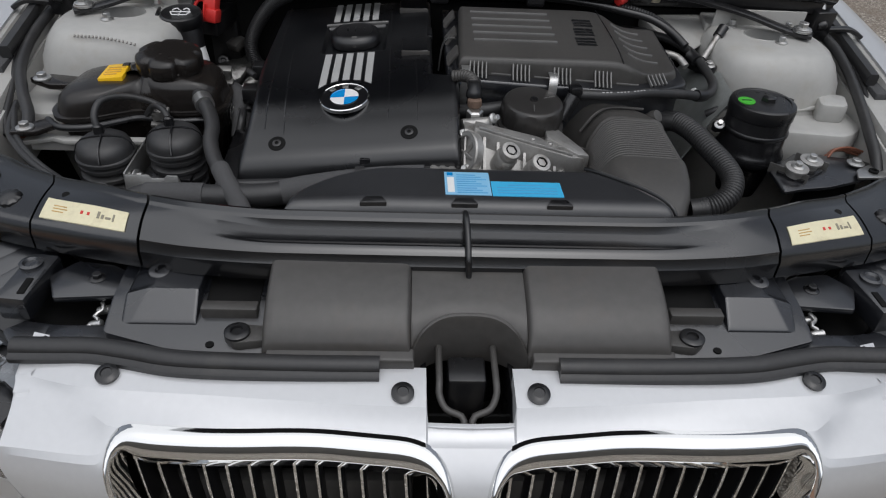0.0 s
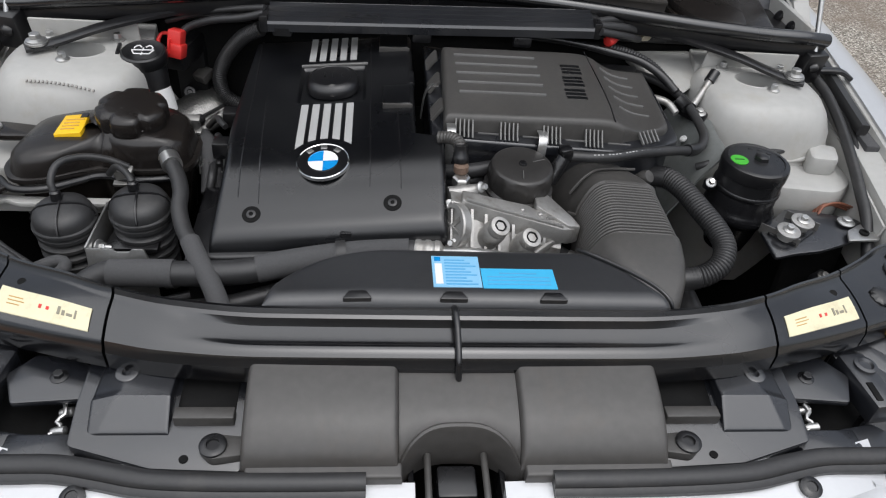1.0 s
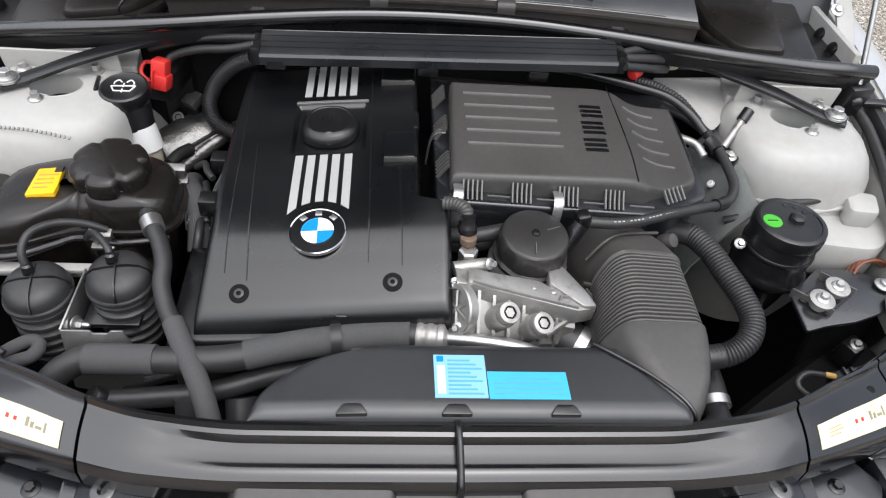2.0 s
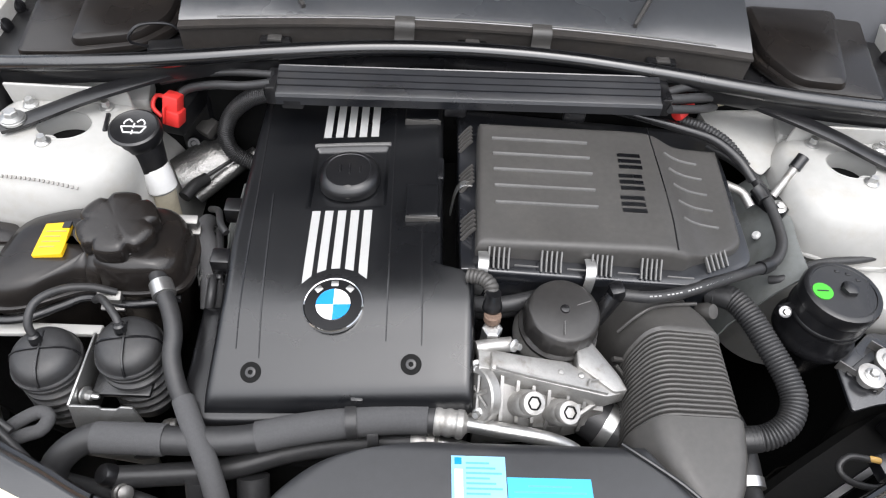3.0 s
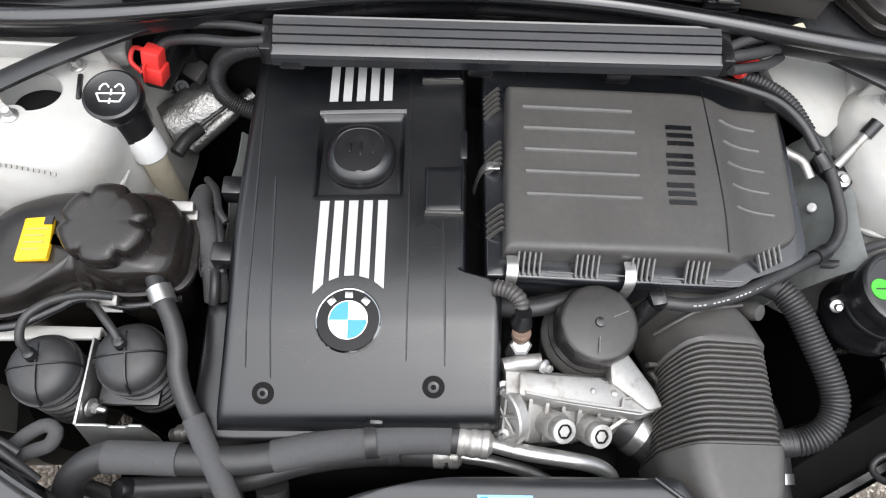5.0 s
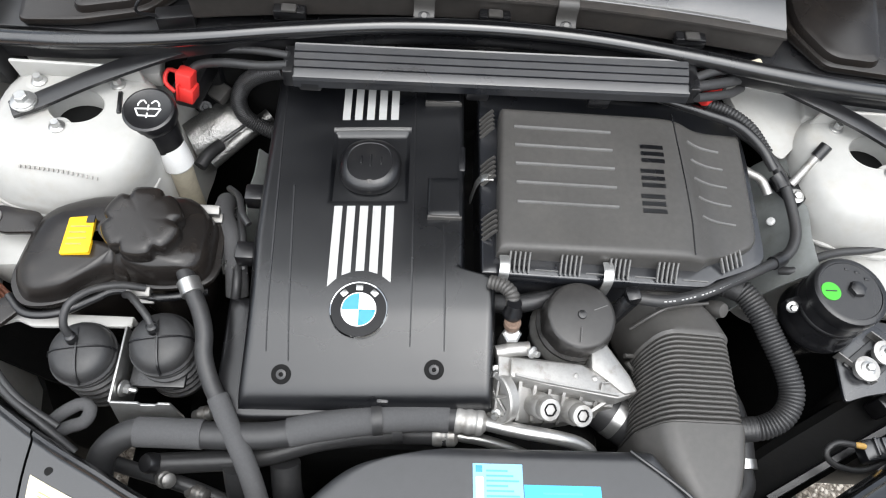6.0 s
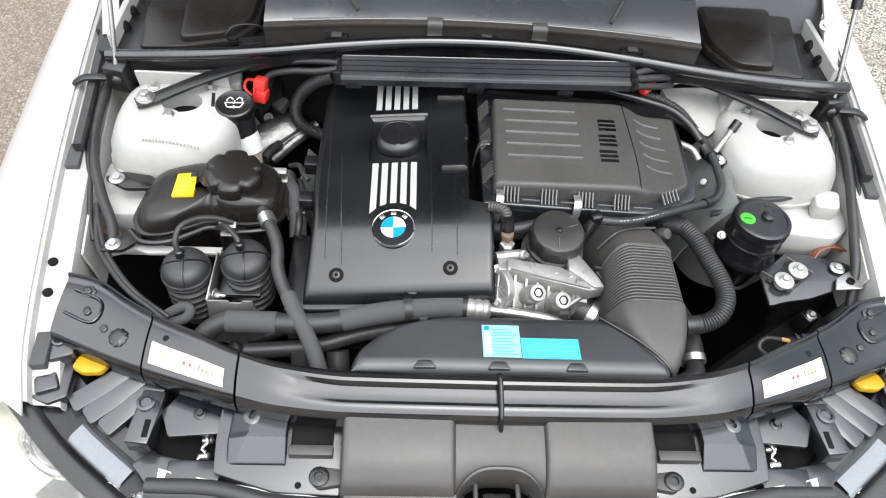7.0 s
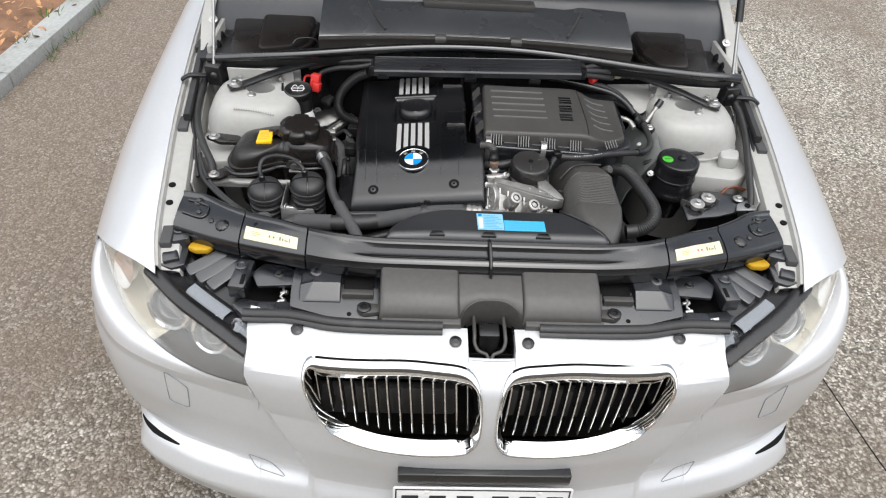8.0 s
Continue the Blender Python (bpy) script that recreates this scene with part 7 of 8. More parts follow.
part("sleeve", lathe([(0.0200, -0.003), (0.0222, -0.002), (0.0226, 0.004), (0.0262, 0.024), (0.0265, 0.040)], (-0.4265, 0.661, 0.7785), (-0.24, 0.22, 0.95), 36), BLACK, wash, "black sleeve below the cap")
wcap = part("cap", lathe([(0.0225, -0.056), (0.0255, -0.050), (0.0280, -0.024), (0.0285, -0.013), (0.0305, -0.010), (0.0335, -0.004), (0.0340, 0.006), (0.0325, 0.011), (0.0295, 0.0125), (0.0285, 0.0118), (0.006, 0.0122)], (-0.438, 0.672, 0.824), (-0.02, -0.12, 1), 40), BLACK, wash, "black cap with a white washer symbol")
wt = Matrix.Translation((-0.438, 0.672, 0.824)) @ Vector((0, 0, 1)).rotation_difference(Vector((-0.02, -0.12, 1)).normalized()).to_matrix().to_4x4()
for pts in ([(-0.016, 0.000), (0.016, 0.001)], [(-0.016, 0.000), (-0.011, -0.010)], [(0.016, 0.001), (0.011, -0.010)], [(-0.011, -0.010), (0.011, -0.010)], [(0, -0.013), (0, -0.006)], [(0, -0.002), (0, 0.006)], [(-0.003, 0.008), (-0.008, 0.013), (-0.013, 0.008), (-0.013, 0.004)],
            [(0.003, 0.008), (0.008, 0.013), (0.013, 0.008), (0.013, 0.004)]):
    part("symbol_line", tube([wt @ Vector((x, y, 0.0123)) for x, y in pts], 0.0011, 6, 0.003), WHITE, wcap)
part("cap_bracket", block((-0.480, 0.664, 0.805), (-0.474, 0.700, 0.834), 0.002, (0, 0, 8)), BLACK, wash, "black bracket beside the cap")
jump = thing("jump_start_terminal", (-0.395, 0.72, 0.79), "red-capped jump start terminal on a black base", "terminal")
part("red_cap", block((-0.4135, 0.716, 0.812), (-0.3915, 0.738, 0.846), 0.003, (-14, 6, -12)), RED, jump, "red plastic cap")
part("cap_skirt", block((-0.4145, 0.7095, 0.8035), (-0.3905, 0.7335, 0.826), 0.003, (-14, 6, -12)), RED, jump)
part("cap_rib", block((-0.4125, 0.7075, 0.812), (-0.4100, 0.718, 0.836), 0.001, (-14, 6, -12)), RED, jump)
part("cap_strap", tube([(-0.412, 0.735, 0.836), (-0.428, 0.742, 0.832), (-0.432, 0.730, 0.822), (-0.420, 0.722, 0.812)], 0.003, 10), RED, jump)
part("cap_back", block((-0.404, 0.796, 0.788), (-0.389, 0.810, 0.803), 0.004), RED, jump)
part("base", block((-0.446, 0.796, 0.655), (-0.372, 0.850, 0.795), 0.008, (0, 0, -12)), BLACK, jump)
part("base_post", block((-0.419, 0.722, 0.778), (-0.385, 0.815, 0.813), 0.005, (0, 0, -12)), BLACK, jump)
part("terminal_nut", lathe([(0.011, -0.010), (0.011, 0.003), (0.009, 0.006), (0.005, 0.006), (0.004, 0.003)], (-0.412, 0.788, 0.706), (0.2, -0.75, 0.6), 20), BLACK, jump, "black terminal nut")
part("cable_lug", block((-0.396, 0.772, 0.734), (-0.370, 0.800, 0.750), 0.003, (20, 0, -35)), GREY, jump)
shield = thing("heat_shield", (-0.35, 0.66, 0.74), "crinkled silver foil heat shield", "heat shield")
rings = []
for j in range(15):
    row = []
    for i in range(15):
        u, v = i / 14, j / 14
        p = Vector((-0.444, 0.756, 0.698)).lerp(Vector((-0.416, 0.712, 0.668)), u).lerp(Vector((-0.372, 0.812, 0.716)).lerp(Vector((-0.338, 0.764, 0.690)), u), v) + Vector((0, 0, 0.010 * math.sin(math.pi * u)))
        p += Vector((0, 0, 0.0030)) * noise.noise(p * 40) + Vector((0, 0, 0.0010)) * noise.noise(p * 150)
        row.append(p)
    rings.append(row)
part("foil_sheet", thicken(loft(rings, closed=False), 0.0015), FOIL, shield)
part("foil_pipe", tube([(-0.318, 0.790, 0.690), (-0.346, 0.766, 0.682), (-0.372, 0.745, 0.671), (-0.402, 0.722, 0.656)], lambda u: 0.0125 + 0.0004 * math.sin(u * 70), 16, 0.004), FOIL, shield, "foil-wrapped pipe")
part("foil_clip", tube([(-0.385, 0.733, 0.686), (-0.398, 0.712, 0.690), (-0.408, 0.690, 0.688)], 0.0095, 12), RUBBER, shield)
part("foil_wire", tube([(-0.340, 0.774, 0.700), (-0.362, 0.754, 0.695), (-0.388, 0.732, 0.688)], 0.003, 8), RUBBER, shield)
lone("corrugated_breather", tube([(-0.272, 0.738, 0.850), (-0.305, 0.750, 0.828), (-0.338, 0.769, 0.785), (-0.353, 0.768, 0.750), (-0.348, 0.763, 0.720), (-0.327, 0.757, 0.706), (-0.300, 0.750, 0.700)], 0.0108, 18, None, 0.0036, 0.0012), RUBBER,
     "black corrugated breather hose curving to the cover", "hose")
mesh_s = thing("braided_sleeve", (-0.345, 0.54, 0.68), "grey braided cable sleeve beside the engine", "cable sleeve")
part("sleeve", tube([(-0.350, 0.61, 0.72), (-0.344, 0.57, 0.748), (-0.328, 0.535, 0.755), (-0.318, 0.50, 0.745), (-0.316, 0.47, 0.72)], 0.0145, 18), FOAM, mesh_s)
for k in range(8):
    part("strand", tube([Vector((-0.349, 0.60, 0.725)).lerp(Vector((-0.318, 0.49, 0.742)), t / 8) + Vector((0.015 * math.cos(k * 0.8 + t * 0.7), 0, 0.015 * math.sin(k * 0.8 + t * 0.7) + 0.014 * math.sin(math.pi * t / 8))) for t in range(9)], 0.0011, 5, 0.012), STEEL, mesh_s)
for pts, r in (([(-0.335, 0.60, 0.72), (-0.318, 0.56, 0.76), (-0.308, 0.52, 0.77), (-0.305, 0.49, 0.755)], 0.005), ([(-0.345, 0.62, 0.74), (-0.322, 0.585, 0.775), (-0.31, 0.55, 0.79), (-0.30, 0.535, 0.79)], 0.0045), ([(-0.33, 0.57, 0.70), (-0.318, 0.52, 0.745), (-0.312, 0.47, 0.75), (-0.318, 0.45, 0.72)], 0.006)):
    lone("engine_cable", tube(pts, r, 10), RUBBER, "black engine cable beside the cover", "cable", "engine side cables")
for y in (0.50, 0.585):
    lone("coil_connector", block((-0.312, y - 0.012, 0.765), (-0.288, y + 0.012, 0.79), 0.003), BLACK, "black plug connector at the cover's edge", "connector", "coil connectors")

# ---- fluid reservoir and bracket ----
res = thing("steering_fluid_reservoir", (0.458, 0.474, 0.66), "black fluid reservoir with a green dot on its cap", "fluid reservoir")
part("bowl", lathe([(0.030, -0.15), (0.036, -0.125), (0.0400, -0.100), (0.044, -0.094), (0.0495, -0.090), (0.0520, -0.085), (0.0520, -0.078), (0.0495, -0.073), (0.0465, -0.066), (0.0462, -0.020), (0.045, -0.016)], (0.458, 0.474, 0.802), n=48), BLACK, res)
part("bowl_band", lathe([(0.0468, -0.046), (0.0482, -0.044), (0.0482, -0.040), (0.0468, -0.038)], (0.458, 0.474, 0.802), n=48), BLACK, res)
rcap = part("cap", lathe([(0.0455, -0.020), (0.0478, -0.018), (0.0482, -0.005), (0.0468, 0.0), (0.0440, 0.0018), (0.0400, 0.0018), (0.0392, 0.0006), (0.004, 0.0006)], (0.458, 0.474, 0.802), n=48), BLACK, res)
part("cap_knob", lathe([(0.0115, 0), (0.0105, 0.006), (0.007, 0.0075), (0.002, 0.0075)], (0.466, 0.476, 0.802), n=6), BLACK, rcap)
for a in (35, 60, 85):
    q = math.radians(a)
    part("relief_mark", block((0.458 + 0.031 * math.cos(q) - 0.003, 0.474 + 0.031 * math.sin(q) - 0.002, 0.802), (0.458 + 0.031 * math.cos(q) + 0.003, 0.474 + 0.031 * math.sin(q) + 0.002, 0.8034), 0.0004), BLACK, rcap)
part("green_dot", lathe([(0.0125, 0), (0.0125, 0.0012), (0.003, 0.0013)], (0.431, 0.472, 0.8026), n=32), GREEN, rcap, "green inspection dot")
part("dot_print", patch(0.424, 0.438, 0.4715, 0.473, lambda x, y: 0.8040, 0.0006, 2, 1), INK, rcap)
part("side_arm", block((0.392, 0.468, 0.752), (0.414, 0.480, 0.768), 0.003, (0, 0, 20)), BLACK, res)
part("arm_screw", hex_bolt((0.398, 0.466, 0.766), (-0.2, -0.6, 0.8), 0.0045, 0.010), STEEL, res)

rb = thing("reservoir_bracket", (0.52, 0.41, 0.69), "dark steel bracket with alloy bobbins and bolts", "bracket")
part("arm_plate", plate([(0.468, 0.356), (0.50, 0.366), (0.545, 0.374), (0.60, 0.395), (0.648, 0.420), (0.640, 0.452), (0.58, 0.468), (0.535, 0.474), (0.472, 0.420)], 0.712, 0.718, 0.002, 0.008), PANEL, rb)
part("bobbin_strip", plate([(0.476, 0.408), (0.505, 0.380), (0.552, 0.414), (0.526, 0.444)], 0.718, 0.7225, 0.001, 0.004), BLACK, rb)
for p, q in (((0.470, 0.420), (0.512, 0.382)), ((0.524, 0.452), (0.560, 0.420))):
    part("upturned_edge", rect_tube([(p[0], p[1], 0.7225), ((p[0] + q[0]) / 2, (p[1] + q[1]) / 2, 0.7225), (q[0], q[1], 0.7225)], 0.0022, 0.016), ZINC, rb)
for x, y in ((0.499, 0.397), (0.531, 0.420)):
    part("bobbin", lathe([(0.0120, -0.012), (0.0120, -0.002), (0.0165, -0.001), (0.0165, 0.002), (0.010, 0.003)], (x, y, 0.734), (0, -0.1, 1), 28), ALLOY, rb, "alloy bobbin")
    part("bobbin_bolt", hex_bolt((x, y, 0.736), (0, -0.1, 1), 0.0055, 0.009), STEEL, rb)
part("side_tab", plate([(0.590, 0.388), (0.640, 0.392), (0.652, 0.425), (0.630, 0.430), (0.600, 0.412)], 0.722, 0.726, 0.001, 0.004), STEEL, rb, "zinc-plated tab")
part("tab_bolt", hex_bolt((0.612, 0.437, 0.722), (0, 0, 1), 0.0075, 0.008), STEEL, rb)
part("tab_eye", lathe([(0.007, 0), (0.007, 0.003), (0.004, 0.0035), (0.0035, 0.001)], (0.622, 0.406, 0.726), n=18), DARK, rb)
part("leg", block((0.52, 0.40, 0.45), (0.62, 0.412, 0.714), 0.004, (-6, 0, 12)), DARK, rb)
side_duct = thing("side_duct", (0.5, 0.34, 0.56), "black plastic duct deep beside the radiator", "duct")
part("duct_body", rect_tube([(0.385, 0.262, 0.515), (0.44, 0.30, 0.545), (0.52, 0.345, 0.58), (0.62, 0.40, 0.61)], 0.075, 0.05), DARK, side_duct)
part("duct_rim", rect_tube([(0.415, 0.262, 0.575), (0.47, 0.292, 0.60), (0.55, 0.335, 0.63), (0.63, 0.375, 0.655)], 0.012, 0.014), BLACK, side_duct)
part("mount_lug", block((0.555, 0.365, 0.63), (0.585, 0.39, 0.668), 0.004, (0, 0, 30)), BLACK, side_duct)
part("lug_bolt", hex_bolt((0.57, 0.375, 0.668), (0, -0.2, 1), 0.0055, 0.007), ZINC, side_duct)
lone("horn_cable", tube([(0.545, 0.300, 0.676), (0.50, 0.282, 0.672), (0.462, 0.286, 0.676), (0.448, 0.300, 0.682), (0.462, 0.312, 0.688), (0.492, 0.310, 0.686)], 0.0042, 10), RUBBER, "black cable looped behind the support beam", "cable")
horn = thing("horn_connector", (0.525, 0.308, 0.68), "black ribbed connector behind the support beam", "connector")
part("connector_body", block((0.500, 0.294, 0.664), (0.556, 0.322, 0.690), 0.004, (0, -8, 8)), PANEL, horn)
for k in range(4):
    part("connector_rib", block((0.512 + 0.011 * k, 0.296, 0.688), (0.516 + 0.011 * k, 0.320, 0.6935), 0.001, (0, -8, 8)), PANEL, horn)
part("brass_pin", lathe([(0.004, 0), (0.004, 0.012), (0.0025, 0.014)], (0.500, 0.309, 0.686), (-1, 0.1, 0.2), 12), OCHRE, horn, "brass-coloured pin")
lone("wing_cable", tube([(0.50, 0.262, 0.65), (0.55, 0.290, 0.668), (0.60, 0.325, 0.69), (0.64, 0.36, 0.70)], 0.007, 10), RUBBER, "black cable behind the support beam", "cable")
lone("wheel_house_pipe", tube([(0.40, 0.525, 0.755), (0.415, 0.52, 0.765), (0.44, 0.535, 0.768), (0.48, 0.55, 0.766), (0.54, 0.560, 0.766), (0.60, 0.585, 0.768), (0.645, 0.63, 0.775), (0.668, 0.70, 0.79)], 0.0058, 10), RUBBER, "black cable across the inner wing", "cable")
lone("apron_bracket", plate([(0.585, 0.535), (0.63, 0.530), (0.645, 0.575), (0.60, 0.585)], 0.74, 0.772, 0.006, 0.012), APRON, "pale painted bracket on the inner wing", "bracket")
for x, y in ((0.56, 0.49), (-0.63, 0.47)):
    s = 1 if x > 0 else -1
    lone("inner_wing_ledge", plate([(s * 0.50, 0.500), (s * 0.62, 0.485), (s * 0.66, 0.52), (s * 0.66, 0.62), (s * 0.50, 0.60)], 0.68, lambda a, b: 0.742, 0.008, 0.02), APRON, "pale painted ledge of the inner wing", "wing ledge", "inner wing ledges")

# ---- looms along the wings ----
for pts, r, lab in (([(-0.685, 0.76, 0.80), (-0.683, 0.70, 0.795), (-0.678, 0.635, 0.785), (-0.660, 0.565, 0.778), (-0.632, 0.50, 0.768), (-0.608, 0.455, 0.758), (-0.598, 0.42, 0.748)], 0.0085, "black taped wiring loom along the inner wing"),
                    ([(-0.690, 0.66, 0.79), (-0.682, 0.60, 0.775), (-0.664, 0.53, 0.758), (-0.65, 0.47, 0.745), (-0.64, 0.44, 0.73)], 0.005, "thin black cable along the inner wing"),
                    ([(-0.645, 0.50, 0.752), (-0.622, 0.42, 0.750), (-0.585, 0.365, 0.752), (-0.545, 0.322, 0.752), (-0.50, 0.290, 0.745), (-0.465, 0.265, 0.725)], 0.0048, "thin black cable crossing to the support beam"),
                    ([(-0.640, 0.48, 0.752), (-0.606, 0.405, 0.752), (-0.565, 0.350, 0.753), (-0.528, 0.315, 0.750), (-0.485, 0.290, 0.738)], 0.0042, "thin black cable crossing to the support beam"),
                    ([(0.672, 0.76, 0.81), (0.678, 0.70, 0.80), (0.670, 0.62, 0.785), (0.655, 0.54, 0.768), (0.645, 0.48, 0.75), (0.638, 0.43, 0.73), (0.63, 0.38, 0.69)], 0.0085, "black taped wiring loom along the inner wing"),
                    ([(0.690, 0.65, 0.79), (0.682, 0.58, 0.77), (0.67, 0.52, 0.755), (0.665, 0.46, 0.74)], 0.0048, "thin black cable along the inner wing")):
    lone("wing_loom", tube(pts, r, 12), RUBBER, lab, "cable", "wing looms")
for base in ([(0.585, 0.47, 0.712), (0.60, 0.485, 0.716), (0.625, 0.492, 0.716), (0.648, 0.488, 0.712)], [(-0.60, 0.455, 0.71), (-0.62, 0.470, 0.716), (-0.645, 0.475, 0.712)]):
    bundle = thing("wire_bundle", base[0], "brown bundle of thin wires in the wing", "wire", "wire bundles")
    for k in range(9):
        off = Vector((0.003 * math.cos(k * 2.4), 0.0065 * math.cos(k * 2.4 + 1), 0.006 * math.sin(k * 2.4)))
        part("wire", tube([Vector(p) + off * (1 + 0.5 * math.sin(k + n)) for n, p in enumerate(base)], 0.0018, 7, 0.006), COPPER, bundle)

# service valve on the right tower
valve = thing("service_valve", (0.42, 0.64, 0.79), "alloy service valve with a black cap", "valve")
part("valve_stem", tube([(0.418, 0.634, 0.802), (0.434, 0.650, 0.820), (0.444, 0.660, 0.831)], 0.0056, 14), ALLOY, valve)
part("valve_cap", tube([(0.444, 0.660, 0.831), (0.455, 0.671, 0.843)], 0.0084, 16), BLACK, valve, "black plastic cap")
part("flange_plate", plate([(0.396, 0.648), (0.412, 0.666), (0.444, 0.622), (0.428, 0.604)], 0.780, 0.7975, 0.002, 0.008), BLACK, valve)
for x, y in ((0.408, 0.650), (0.424, 0.618)):
    part("flange_bolt", hex_bolt((x, y, 0.7975), (0, -0.2, 1), 0.006, 0.007), STEEL, valve)
lone("alloy_line", tube([(0.352, 0.660, 0.80), (0.362, 0.648, 0.803), (0.378, 0.640, 0.800), (0.388, 0.622, 0.792)], 0.006, 12), ALLOY, "short alloy line beside the filter box", "pipe")
lone("sheet_panel", plate([(0.345, 0.79), (0.375, 0.70), (0.415, 0.675), (0.47, 0.73), (0.46, 0.80)], 0.80, lambda x, y: 0.806 + 0.15 * (y - 0.7), 0.002, 0.006), APRON, "pale painted sheet panel beside the tower", "panel")
lone("sheet_panel", plate([(-0.45, 0.80), (-0.44, 0.74), (-0.56, 0.738), (-0.62, 0.76), (-0.62, 0.80)], 0.80, lambda x, y: 0.824, 0.002, 0.006), APRON, "pale painted sheet panel beside the tower", "panel")
lone("sheet_panel", plate([(0.46, 0.80), (0.45, 0.735), (0.56, 0.738), (0.62, 0.76), (0.62, 0.80)], 0.80, lambda x, y: 0.826, 0.002, 0.006), APRON, "pale painted sheet panel beside the tower", "panel")
# A darker grey than the pale towers above.
INNER_GREY = material("grey_inner_sheet", (0.19, 0.20, 0.195), 0.42, 0, 0.12, 12, 0.05, 200, ((0.08, 0.075, 0.06), 0.5, 16))


def inner_panel(side, rows, lo, hi):
    """A folded sheet wall between the engine and a tower, from (x, z) pairs, with a swage across it."""
    rings = []
    for j in range(17):
        y = lo + (hi - lo) * j / 16
        bulge = 0.006 * math.exp(-((y - (lo + hi) / 2) / 0.03) ** 2)
        rings.append([Vector((side * (x + bulge), y, z)) for x, z in rows])
    return thicken(loft(rings, closed=False), 0.003)


lone("inner_side_panel", inner_panel(1, ((0.336, 0.52), (0.352, 0.60), (0.368, 0.68), (0.389, 0.725), (0.403, 0.755), (0.424, 0.785), (0.434, 0.791)), 0.505, 0.70), INNER_GREY, "grey side panel below the tower", "panel", "inner side panels")
lone("inner_side_panel", inner_panel(-1, ((0.284, 0.55), (0.300, 0.62), (0.316, 0.655), (0.330, 0.672)), 0.565, 0.740), INNER_GREY, "grey side panel below the tower", "panel", "inner side panels")
lone("tower_flank", inner_panel(-1, ((0.415, 0.58), (0.424, 0.665), (0.444, 0.70), (0.468, 0.73), (0.50, 0.765)), 0.60, 0.80), APRON, "pale painted flank below the strut tower", "panel")
lone("panel_plug", lathe([(0.006, 0), (0.006, 0.003), (0.004, 0.005), (0.001, 0.005)], (0.404, 0.600, 0.758), (-0.75, 0, 0.65), 14), WHITE, "small white plug in the grey side panel", "plug")
mark = thing("stamped_number", (-0.527, 0.578, 0.815), "row of stamped marks on the strut tower", "stamping")
STAMP = material("dull_stamp", (0.30, 0.29, 0.27), 0.6)
for k in range(17):
    u = k / 16
    p = Vector((-0.573, 0.580, 0.8262)).lerp(Vector((-0.483, 0.572, 0.8190)), u) + Vector((0, 0, 0.0035 * math.sin(math.pi * u)))
    part("stamp_bar", block((p.x - 0.0017, p.y - 0.0020, p.z - 0.002), (p.x + 0.0008, p.y + 0.0020, p.z + 0.0008), 0.0004, (28, 0, 0)), STAMP, mark)

for pts, r in (([(-0.285, 0.262, 0.70), (-0.282, 0.240, 0.67), (-0.280, 0.228, 0.60)], 0.021), ([(-0.235, 0.268, 0.69), (-0.232, 0.238, 0.66), (-0.230, 0.226, 0.58)], 0.018), ([(-0.45, 0.27, 0.66), (-0.40, 0.255, 0.672), (-0.345, 0.24, 0.675), (-0.30, 0.225, 0.66)], 0.009),
               ([(-0.42, 0.32, 0.64), (-0.37, 0.305, 0.66), (-0.32, 0.315, 0.67), (-0.27, 0.325, 0.66)], 0.008)):
    lone("radiator_hose", tube(pts, r, 16), RUBBER, "black hose deep behind the support beam", "hose", "deep hoses")
for x, y, z, ax in ((-0.372, 0.246, 0.688, (0.6, -0.3, 0.7)), (-0.335, 0.232, 0.678, (0.9, -0.3, 0.3)), (-0.340, 0.322, 0.690, (0.9, 0.1, 0.4))):
    lone("hose_fitting", lathe([(0.0075, -0.012), (0.0085, -0.004), (0.0105, -0.002), (0.0105, 0.006), (0.0085, 0.008), (0.0085, 0.014), (0.005, 0.016)], (x, y, z), ax, 20), ZINC, "small dull alloy hose fitting", "fitting", "hose fittings")

# engine block and mass below the hoses, coloured near-black in place of shade
eng = thing("engine_block", (-0.1, 0.5, 0.3), "engine block below the covers, near-black for shade", "engine")
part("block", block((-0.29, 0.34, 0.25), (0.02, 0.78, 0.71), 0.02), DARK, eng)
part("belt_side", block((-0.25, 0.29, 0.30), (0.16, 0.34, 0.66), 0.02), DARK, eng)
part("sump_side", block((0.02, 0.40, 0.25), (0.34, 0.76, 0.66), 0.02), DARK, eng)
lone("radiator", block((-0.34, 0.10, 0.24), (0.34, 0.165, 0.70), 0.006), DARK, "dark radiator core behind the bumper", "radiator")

# ---- roadside ----
def leaf_shape(size):
    bm = bmesh.new()
    pts = [(-1, 0, 0), (-0.5, 0.32, 0.05), (0.2, 0.36, 0.08), (1, 0, 0.0), (0.2, -0.36, 0.08), (-0.5, -0.32, 0.05)]
    v = [bm.verts.new((x * size, y * size, z * size)) for x, y, z in pts]
    c = bm.verts.new((0, 0, -0.02 * size))
    for k in range(6):
        bm.faces.new((v[k], v[(k + 1) % 6], c))
    return bm


rng = random.Random(4)
K0, K1 = Vector((-2.20, -0.30, 0)), Vector((-1.86, 3.3, 0))
kd = (K1 - K0).normalized()
kn = Vector((-kd.y, kd.x, 0))
lastk = K0 - kd * 3
kerb = thing("kerb", K0, "grey weathered concrete kerb beside the planting bed", "kerb", kind="structure")
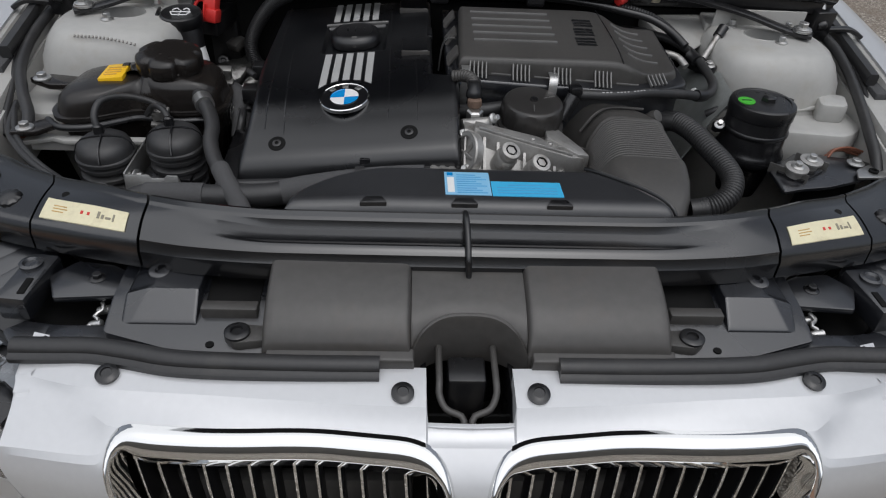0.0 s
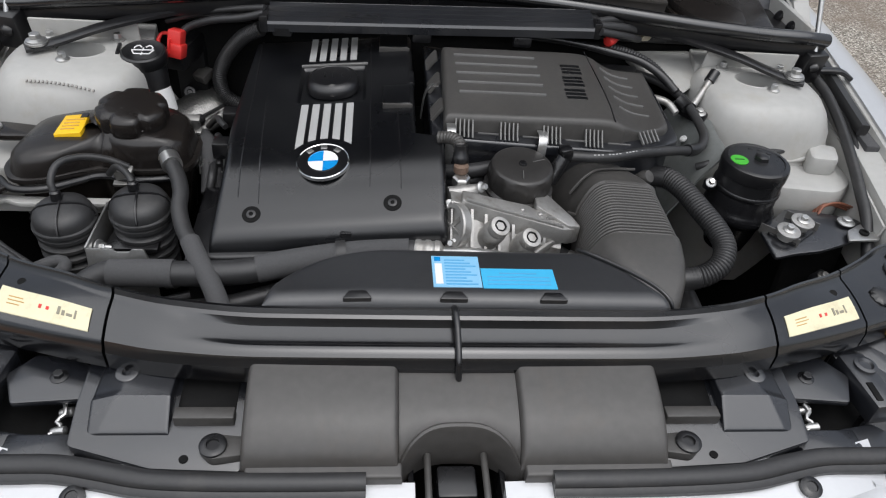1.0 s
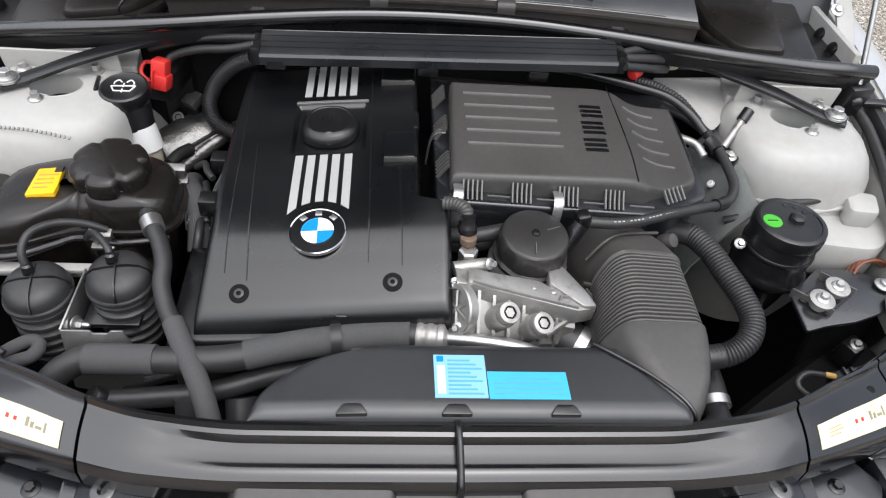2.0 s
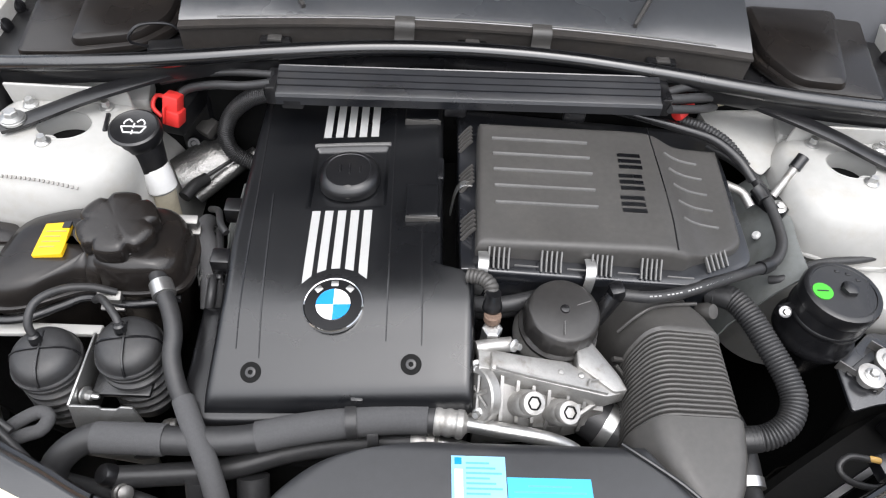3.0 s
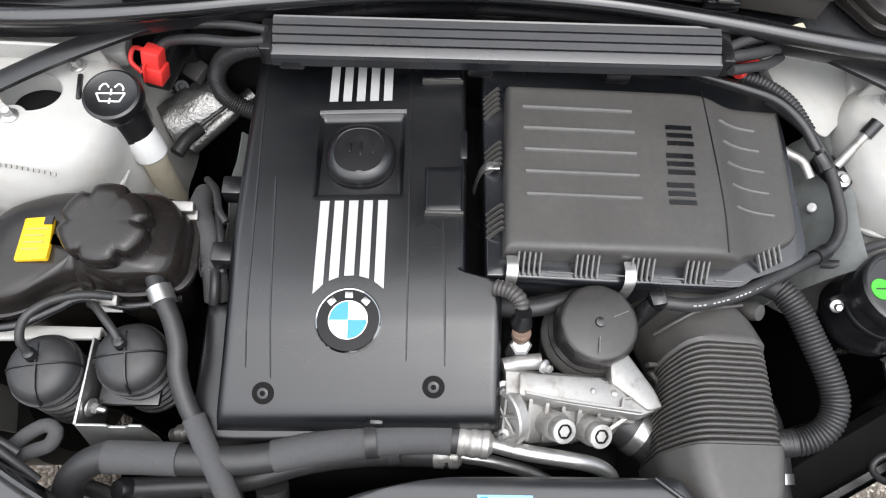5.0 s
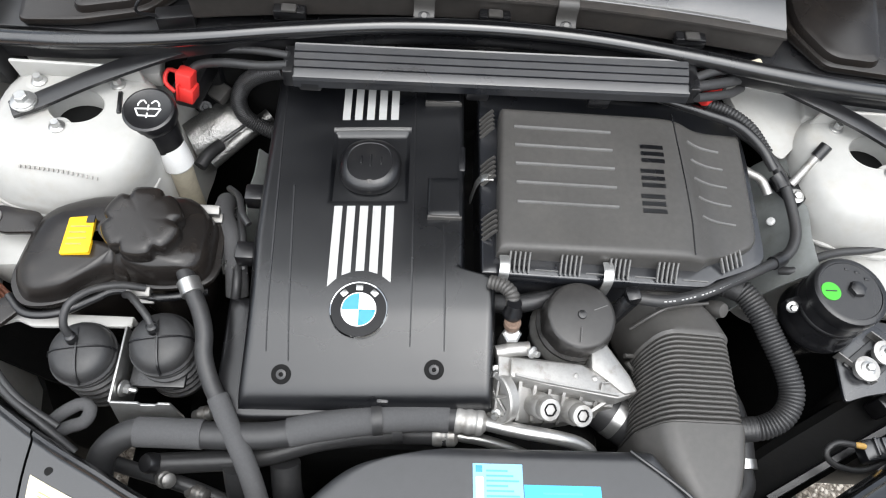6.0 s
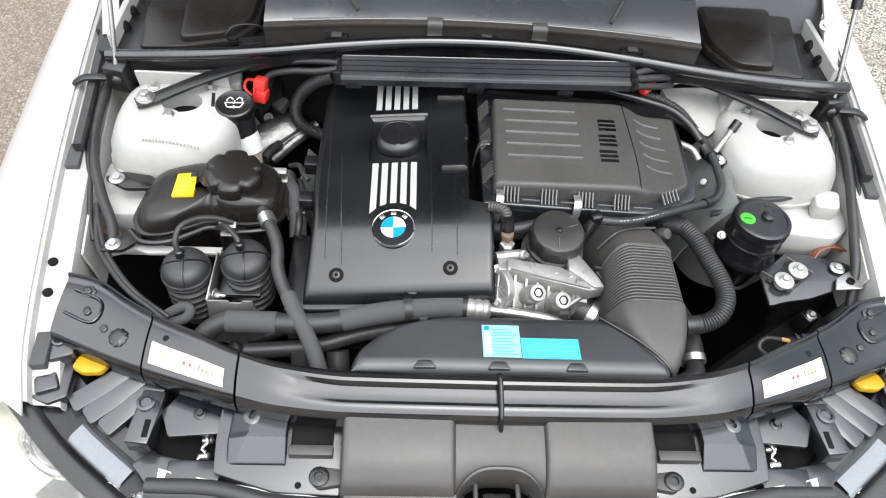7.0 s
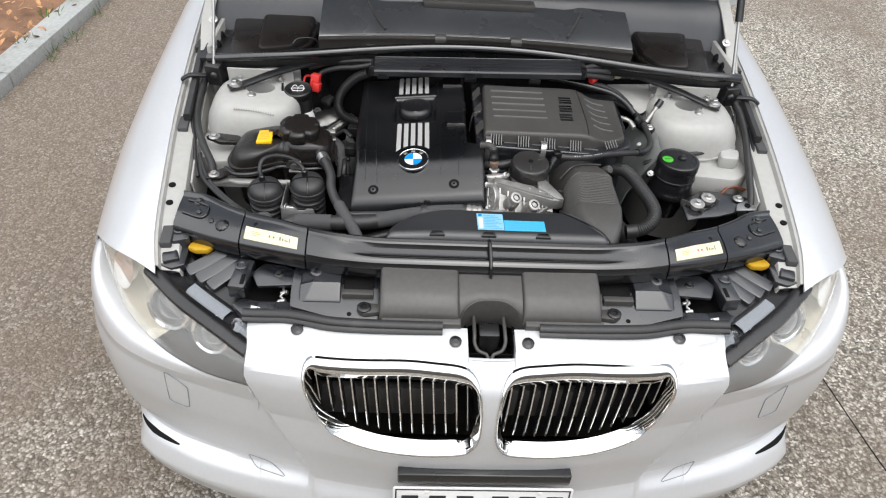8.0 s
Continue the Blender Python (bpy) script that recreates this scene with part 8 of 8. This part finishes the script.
for k in range(12):
    a = lastk + kd * (k * 0.9)
    b = a + kd * 0.892
    part("kerb_stone", plate([((a).x, a.y), (b.x, b.y), ((b + kn * 0.13).x, (b + kn * 0.13).y), ((a + kn * 0.13).x, (a + kn * 0.13).y)], -0.05, 0.07, 0.008, 0.003), KERB, kerb)
bm = bmesh.new()
grid = []
for j in range(40):
    row = []
    for i in range(22):
        p = lastk + kd * (11.0 * j / 39) + kn * (0.128 + 2.6 * i / 21)
        row.append(bm.verts.new((p.x, p.y, 0.045 + 0.05 * noise.noise(p * 2.2) + 0.018 * noise.noise(p * 11) + 0.05 * i / 21)))
    grid.append(row)
for r0, r1 in zip(grid, grid[1:]):
    for k in range(21):
        bm.faces.new((r0[k], r0[k + 1], r1[k + 1], r1[k]))
tagged(link_mesh("planting_bed", bm, BARK), "brown bark mulch bed with fallen leaves", "planting bed", kind="structure")
bm = bmesh.new()
for k in range(2600):
    p = lastk + kd * rng.uniform(2.4, 9) + kn * rng.uniform(0.06, 1.6)
    one = leaf_shape(rng.uniform(0.010, 0.040))
    one.transform(Matrix.Translation((p.x, p.y, 0.085 + 0.05 * noise.noise(Vector((p.x, p.y, 0)) * 2.2) + rng.uniform(0, 0.015))) @ pose(0, 0, 0, rng.uniform(-35, 35), rng.uniform(-35, 35), rng.uniform(0, 360)))
    join(bm, one)
tagged(link_mesh("fallen_leaves", bm, LEAF), "rust-brown fallen leaves and bark chips", "leaves", kind="stuff")
bm = bmesh.new()
for c in range(26):
    base = lastk + kd * rng.uniform(4.5, 8) + kn * (0.125 if c % 2 else -0.008)
    for k in range(14):
        p = base + Vector((rng.uniform(-0.05, 0.05), rng.uniform(-0.05, 0.05), 0.0 if c % 2 == 0 else 0.06))
        tipv = p + Vector((rng.uniform(-0.04, 0.04), rng.uniform(-0.04, 0.04), rng.uniform(0.02, 0.06)))
        w = Vector((rng.uniform(-1, 1), rng.uniform(-1, 1), 0)).normalized() * 0.003
        v = [bm.verts.new(q) for q in (p - w, p + w, p.lerp(tipv, 0.6) + w * 0.6, tipv, p.lerp(tipv, 0.6) - w * 0.6)]
        bm.faces.new(v)
tagged(link_mesh("grass_tufts", bm, GRASS), "small green grass tufts along the kerb", "grass", kind="stuff")
crack = [(1.10, 0.75, 0.0), (1.135, 0.55, 0.0), (1.16, 0.36, 0.0), (1.185, 0.18, 0.0), (1.24, -0.1, 0.0), (1.27, -0.4, 0.0)]
tagged(link_mesh("asphalt_joint", rect_tube(crack, 0.0035, 0.004), DARK), "thin dark crack in the asphalt", "crack", kind="structure")
